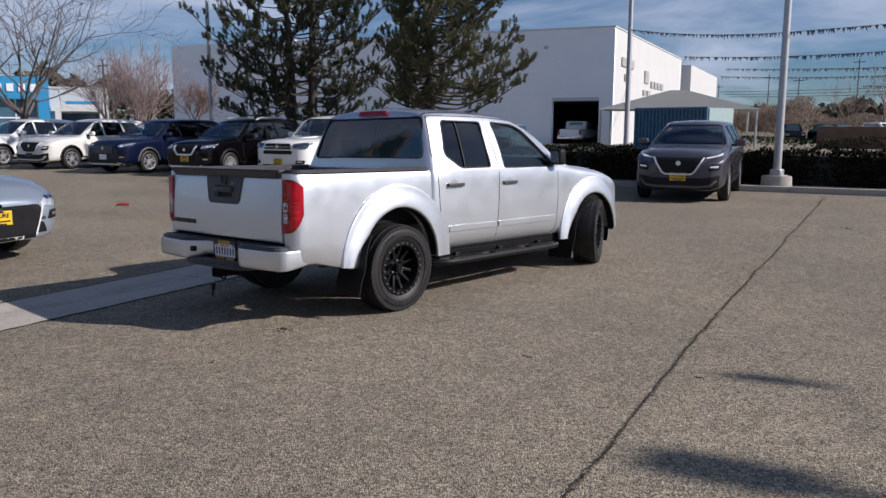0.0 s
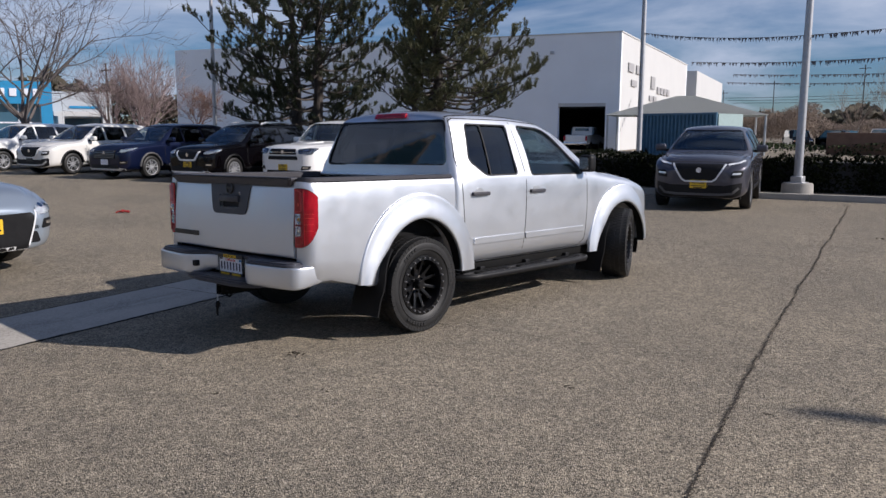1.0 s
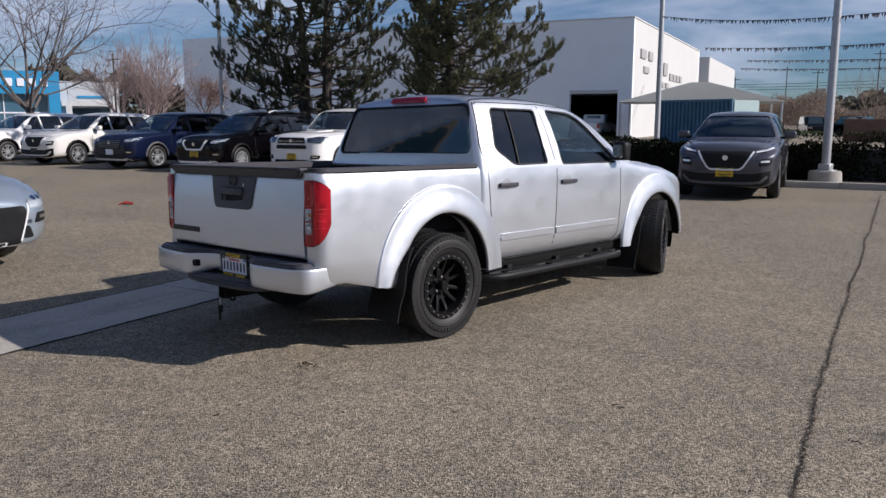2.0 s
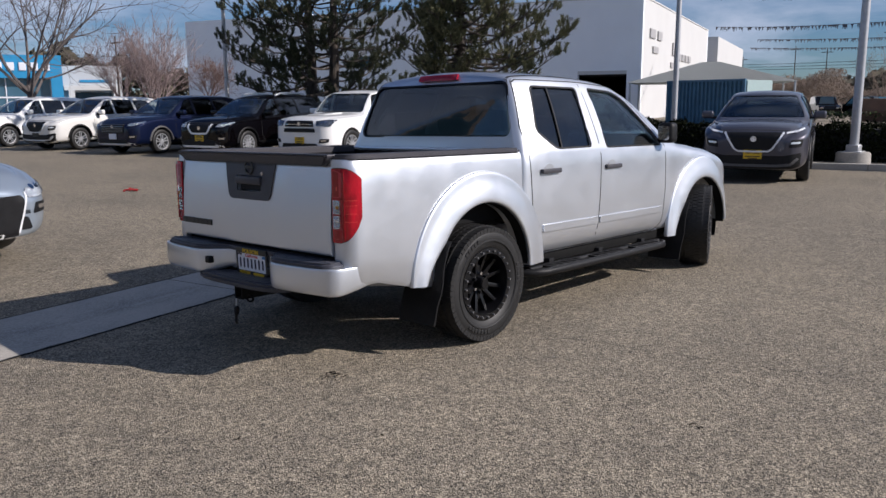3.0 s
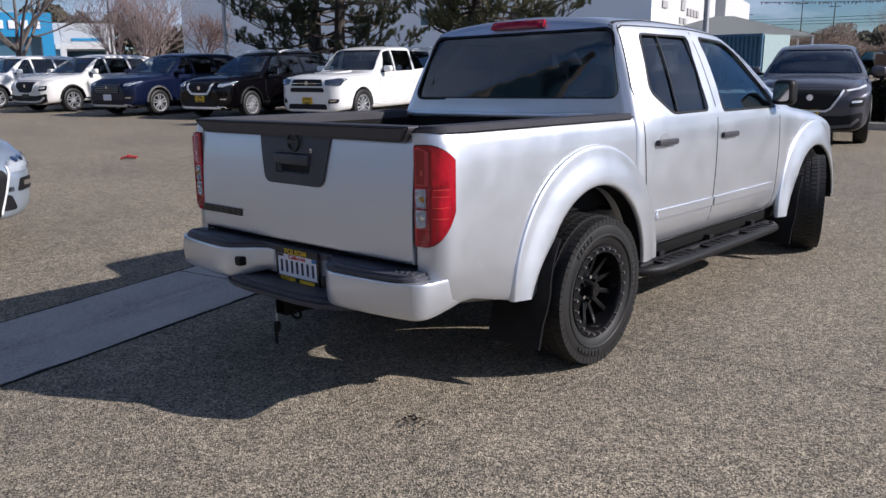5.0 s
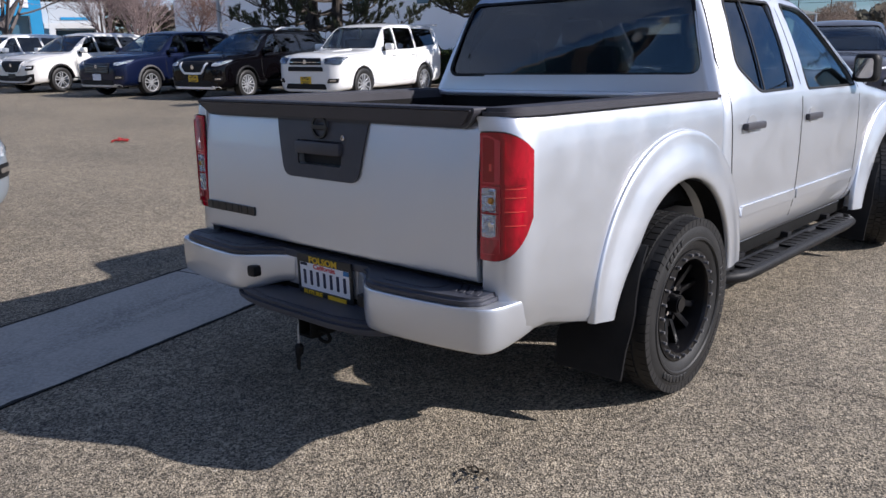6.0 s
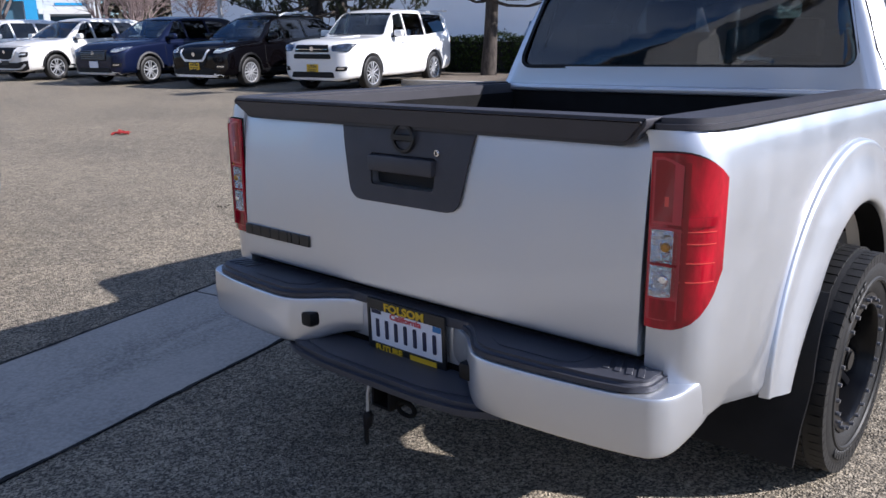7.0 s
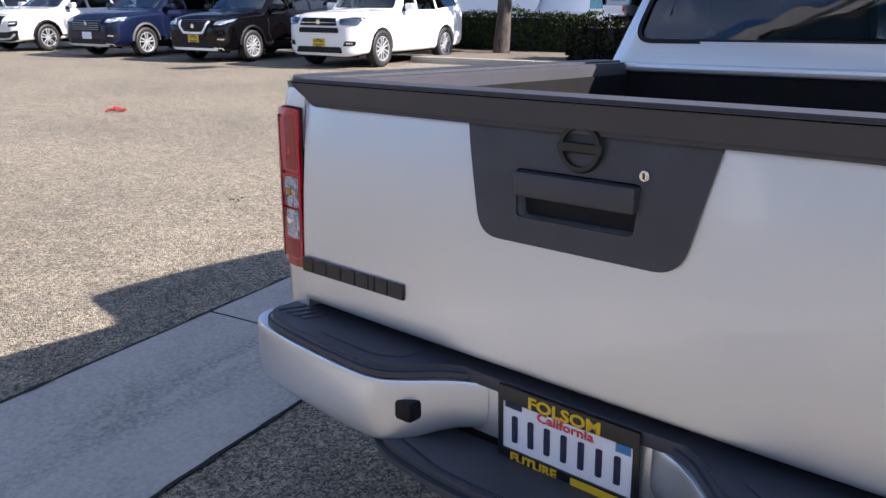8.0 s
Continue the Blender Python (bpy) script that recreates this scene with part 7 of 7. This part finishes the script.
def cable(a, c, sag, r, label, n=24):
    a, c = Vector(a), Vector(c)
    pts = [a.lerp(c, i / n) - Vector((0, 0, sag * 4 * (i / n) * (1 - i / n))) for i in range(n + 1)]
    return pts, tube(pts, r, 4)


for k in range(3):
    pts, b = cable((-60.0 + k, 150, 8 - 0.5 * k), (30 + k, 134, 9.5 - 0.6 * k), 0.8, 0.03, "")
    solo("overhead_cable", b, PLASTIC, "thin dark overhead cable", "cable")
PENNANT = plain("tinsel_pennant", (0.09, 0.09, 0.10), 0.5, var=0.8)


def pennants(a, c, sag, size, gap, seed):
    rng = random.Random(seed)
    pts, b = cable(a, c, sag, 0.008 * size / 0.16, "")
    th = thing("pennant_string", Matrix.Identity(4), "string of dark ragged pennants hung between posts", "pennant string")
    part("cord", b, PENNANT, th)
    bm = bmesh.new()
    L = (Vector(c) - Vector(a)).length
    n = int(L / gap)
    for i in range(n):
        f = (i + 0.5) / n
        j = min(len(pts) - 2, int(f * (len(pts) - 1)))
        p = pts[j].lerp(pts[j + 1], f * (len(pts) - 1) - j)
        d = (pts[j + 1] - pts[j]).normalized()
        for k in range(3):
            o = p + d * rng.uniform(-0.5, 0.5) * gap
            e = o + Vector((rng.uniform(-0.4, 0.4), rng.uniform(-0.4, 0.4), -1)) * size * rng.uniform(0.4, 1.1)
            w = d * size * 0.22
            bm.faces.new([bm.verts.new(q) for q in (o - w, o + w, e)])
    tagged(part("pennant", bm, PENNANT, th, smooth=0), kind="stuff")


pennants((-7.0, 18.1, 4.45), (-1.2, 14.9, 3.68), 0.10, 0.12, 0.12, 1)
pennants((-1.2, 14.9, 3.68), (13.0, 17.0, 4.6), 0.15, 0.12, 0.12, 2)
pennants((-24.3, 58.6, 7.1), (4.0, 46.0, 6.2), 0.5, 0.35, 0.4, 3)
pennants((-25.0, 68.9, 6.7), (6.0, 50.0, 5.2), 0.3, 0.30, 0.4, 4)
pennants((-29.5, 78.2, 6.6), (4.0, 60.0, 5.4), 0.4, 0.30, 0.4, 5)
for x, y, h in ((4.0, 46.0, 6.3), (6.0, 50.0, 5.3), (4.0, 60.0, 5.5), (20.0, 76.0, 5.7), (13.0, 17.0, 4.7)):
    solo("flag_post", tube([(x, y, 0), (x, y, h)], [0.05, 0.04], 8), STEEL, "slim steel post holding pennant strings", "post")
pennants((-20.0, 95.0, 6.0), (20.0, 76.0, 5.6), 0.4, 0.35, 0.5, 6)


# far cars, few pixels each
def far_car(x, y, yaw, mat, label, H=1.6, L=4.5, W=1.8, category="car", pick=False):
    th = thing("parked_car", Matrix.Translation((x, y, 0)) @ Matrix.Rotation(radians(yaw), 4, "Z"), label, category, "cars in the far lot")
    lo_ = [(-L / 2, 0.35), (L / 2, 0.35), (L / 2, 0.75), (L / 2 - 0.15, 0.92), (0.22 * L, 1.0), (0.06 * L, H - 0.04), (-0.30 * L, H), (-0.46 * L, 1.05), (-L / 2, 0.9)]
    if pick:
        lo_ = [(-L / 2, 0.45), (L / 2, 0.45), (L / 2, 0.95), (L / 2 - 0.15, 1.15), (0.24 * L, 1.2), (0.12 * L, H), (-0.12 * L, H), (-0.16 * L, 1.2), (-L / 2, 1.2)]
    b = prism(rounded(lo_, 0.06, 3), "x", -W / 2, W / 2, 0.05)
    for v in b.verts:
        if v.co.z > 1.05:
            v.co.x *= 0.84
    part("body", b, mat, th)
    g = rounded([(0.17 * L, 1.02), (0.04 * L, H - 0.1), (-0.28 * L, H - 0.08), (-0.40 * L, 1.06)] if not pick else [(0.19 * L, 1.22), (0.11 * L, H - 0.08), (-0.10 * L, H - 0.08), (-0.13 * L, 1.22)], 0.04, 2)
    part("side_glass", prism(g, "x", -W / 2 * 0.95, W / 2 * 0.95), WINDOWBLUE, th)
    part("windscreen", prism([(-0.62, 1.05 if not pick else 1.25), (0.62, 1.05 if not pick else 1.25), (0.52, H - 0.1), (-0.52, H - 0.1)], "y", 0.05 * L, 0.20 * L), WINDOWBLUE, th)
    if pick:
        part("rear_window", prism([(-0.62, 1.25), (0.62, 1.25), (0.54, H - 0.1), (-0.54, H - 0.1)], "y", -0.14 * L, -0.10 * L), WINDOWBLUE, th)
        part("rear_bumper", box(-W / 2 + 0.03, W / 2 - 0.03, -L / 2 - 0.10, -L / 2 + 0.02, 0.42, 0.62, 0.03), CHROME, th)
        for s in (-1, 1):
            part("tail_lamp", box(min(s * 0.80, s * 0.97), max(s * 0.80, s * 0.97), -L / 2 - 0.02, -L / 2 + 0.05, 0.75, 1.12, 0.02), REDLENS, th)
    for s in (-1, 1):
        for y_ in (0.3 * L, -0.3 * L):
            part("wheel", cyl(0.34, 0.34, 0.2, 20, Matrix.Translation((s * (W / 2 - 0.08), y_, 0.34)) @ Matrix.Rotation(radians(90), 4, "Y"), None, 0.03), RUBBER, th)
        part("headlamp", box(min(s * 0.5, s * 0.82), max(s * 0.5, s * 0.82), L / 2 - 0.03, L / 2 + 0.02, 0.68, 0.82, 0.02, 1), CHROME, th)


far_car(-30.97, 53.4, 17, WHITE, "white pickup inside the open workshop", 1.85, 5.4, 2.0, "pickup truck", True)
far_car(-19.7, 71.2, -150, BLACKCAR, "dark suv in the far lot", 1.75)
far_car(-16.2, 72.5, -110, BLACKCAR, "black suv in the far lot", 1.75)
far_car(-13.4, 74.0, -100, WHITE, "white pickup in the far lot", 1.85, 5.3, 1.95, "pickup truck", True)
far_car(-10.3, 74.5, -100, SEDAN, "silver car in the far lot", 1.5)
far_car(-7.4, 62.3, -80, WHITE, "white car in the far lot", 1.6)
far_car(-4.0, 64.0, -80, BLUECAR, "blue car in the far lot", 1.55)
far_car(-0.5, 65.5, -80, SEDAN, "silver car in the far lot", 1.55)
far_car(3.0, 66.5, -80, WHITE, "white suv in the far lot", 1.7)
far_car(-14.8, 22.0, 20, SEDAN, "silver car parked behind the hedge", 1.6)
far_car(-20.5, 20.5, 20, BLACKCAR, "black car parked behind the hedge", 1.65)
solo("skip_bin", moved(box(-2.3, 2.3, -0.9, 0.9, 0, 1.5, 0.05), Matrix.Translation((-10.2, 55.5, 0.0)) @ GM), plain("rusty_brown", (0.13, 0.075, 0.05), 0.8, var=0.5, scale=2), "rust-brown metal skip bin", "skip bin")


# showroom behind the camera, seen only in reflections
PORTAL = plain("grey_panel", (0.42, 0.43, 0.44), 0.6, var=0.1, scale=1.5)
sh = thing("showroom_building", Matrix.Translation((-1.0, -17.5, 0)) @ Matrix.Rotation(radians(4), 4, "Z"), "grey showroom front with a tall portal and dark sign letters", "building")
part("portal", cut(box(-6.5, 2.2, -2, 0, 0, 9.6), [box(-5.0, 0.8, -3, 1, -0.1, 4.6)], "portal"), PORTAL, sh)
part("wall", box(-26, 24, -10, -2.0, 0, 4.8), plain("tan_block", (0.30, 0.26, 0.23), 0.9, var=0.3, scale=3), sh)
part("pilaster", box(-3.4, -2.7, 0.0, 0.35, 4.6, 9.6), WHITEWALL, sh)
part("dark_pilaster", box(-2.7, -2.2, 0.0, 0.25, 4.6, 9.6), DARKIN, sh)
for i in range(6):
    part("sign_letter", box(-1.9 + i * 0.65, -1.4 + i * 0.65, 0.0, 0.12, 7.9, 8.7, 0.03, 1), DARKIN, sh)
for i in range(12):
    part("window", box(-25 + i * 4.0, -21.6 + i * 4.0, -1.99, -1.95, 0.2, 3.6), WINDOWBLUE, sh)
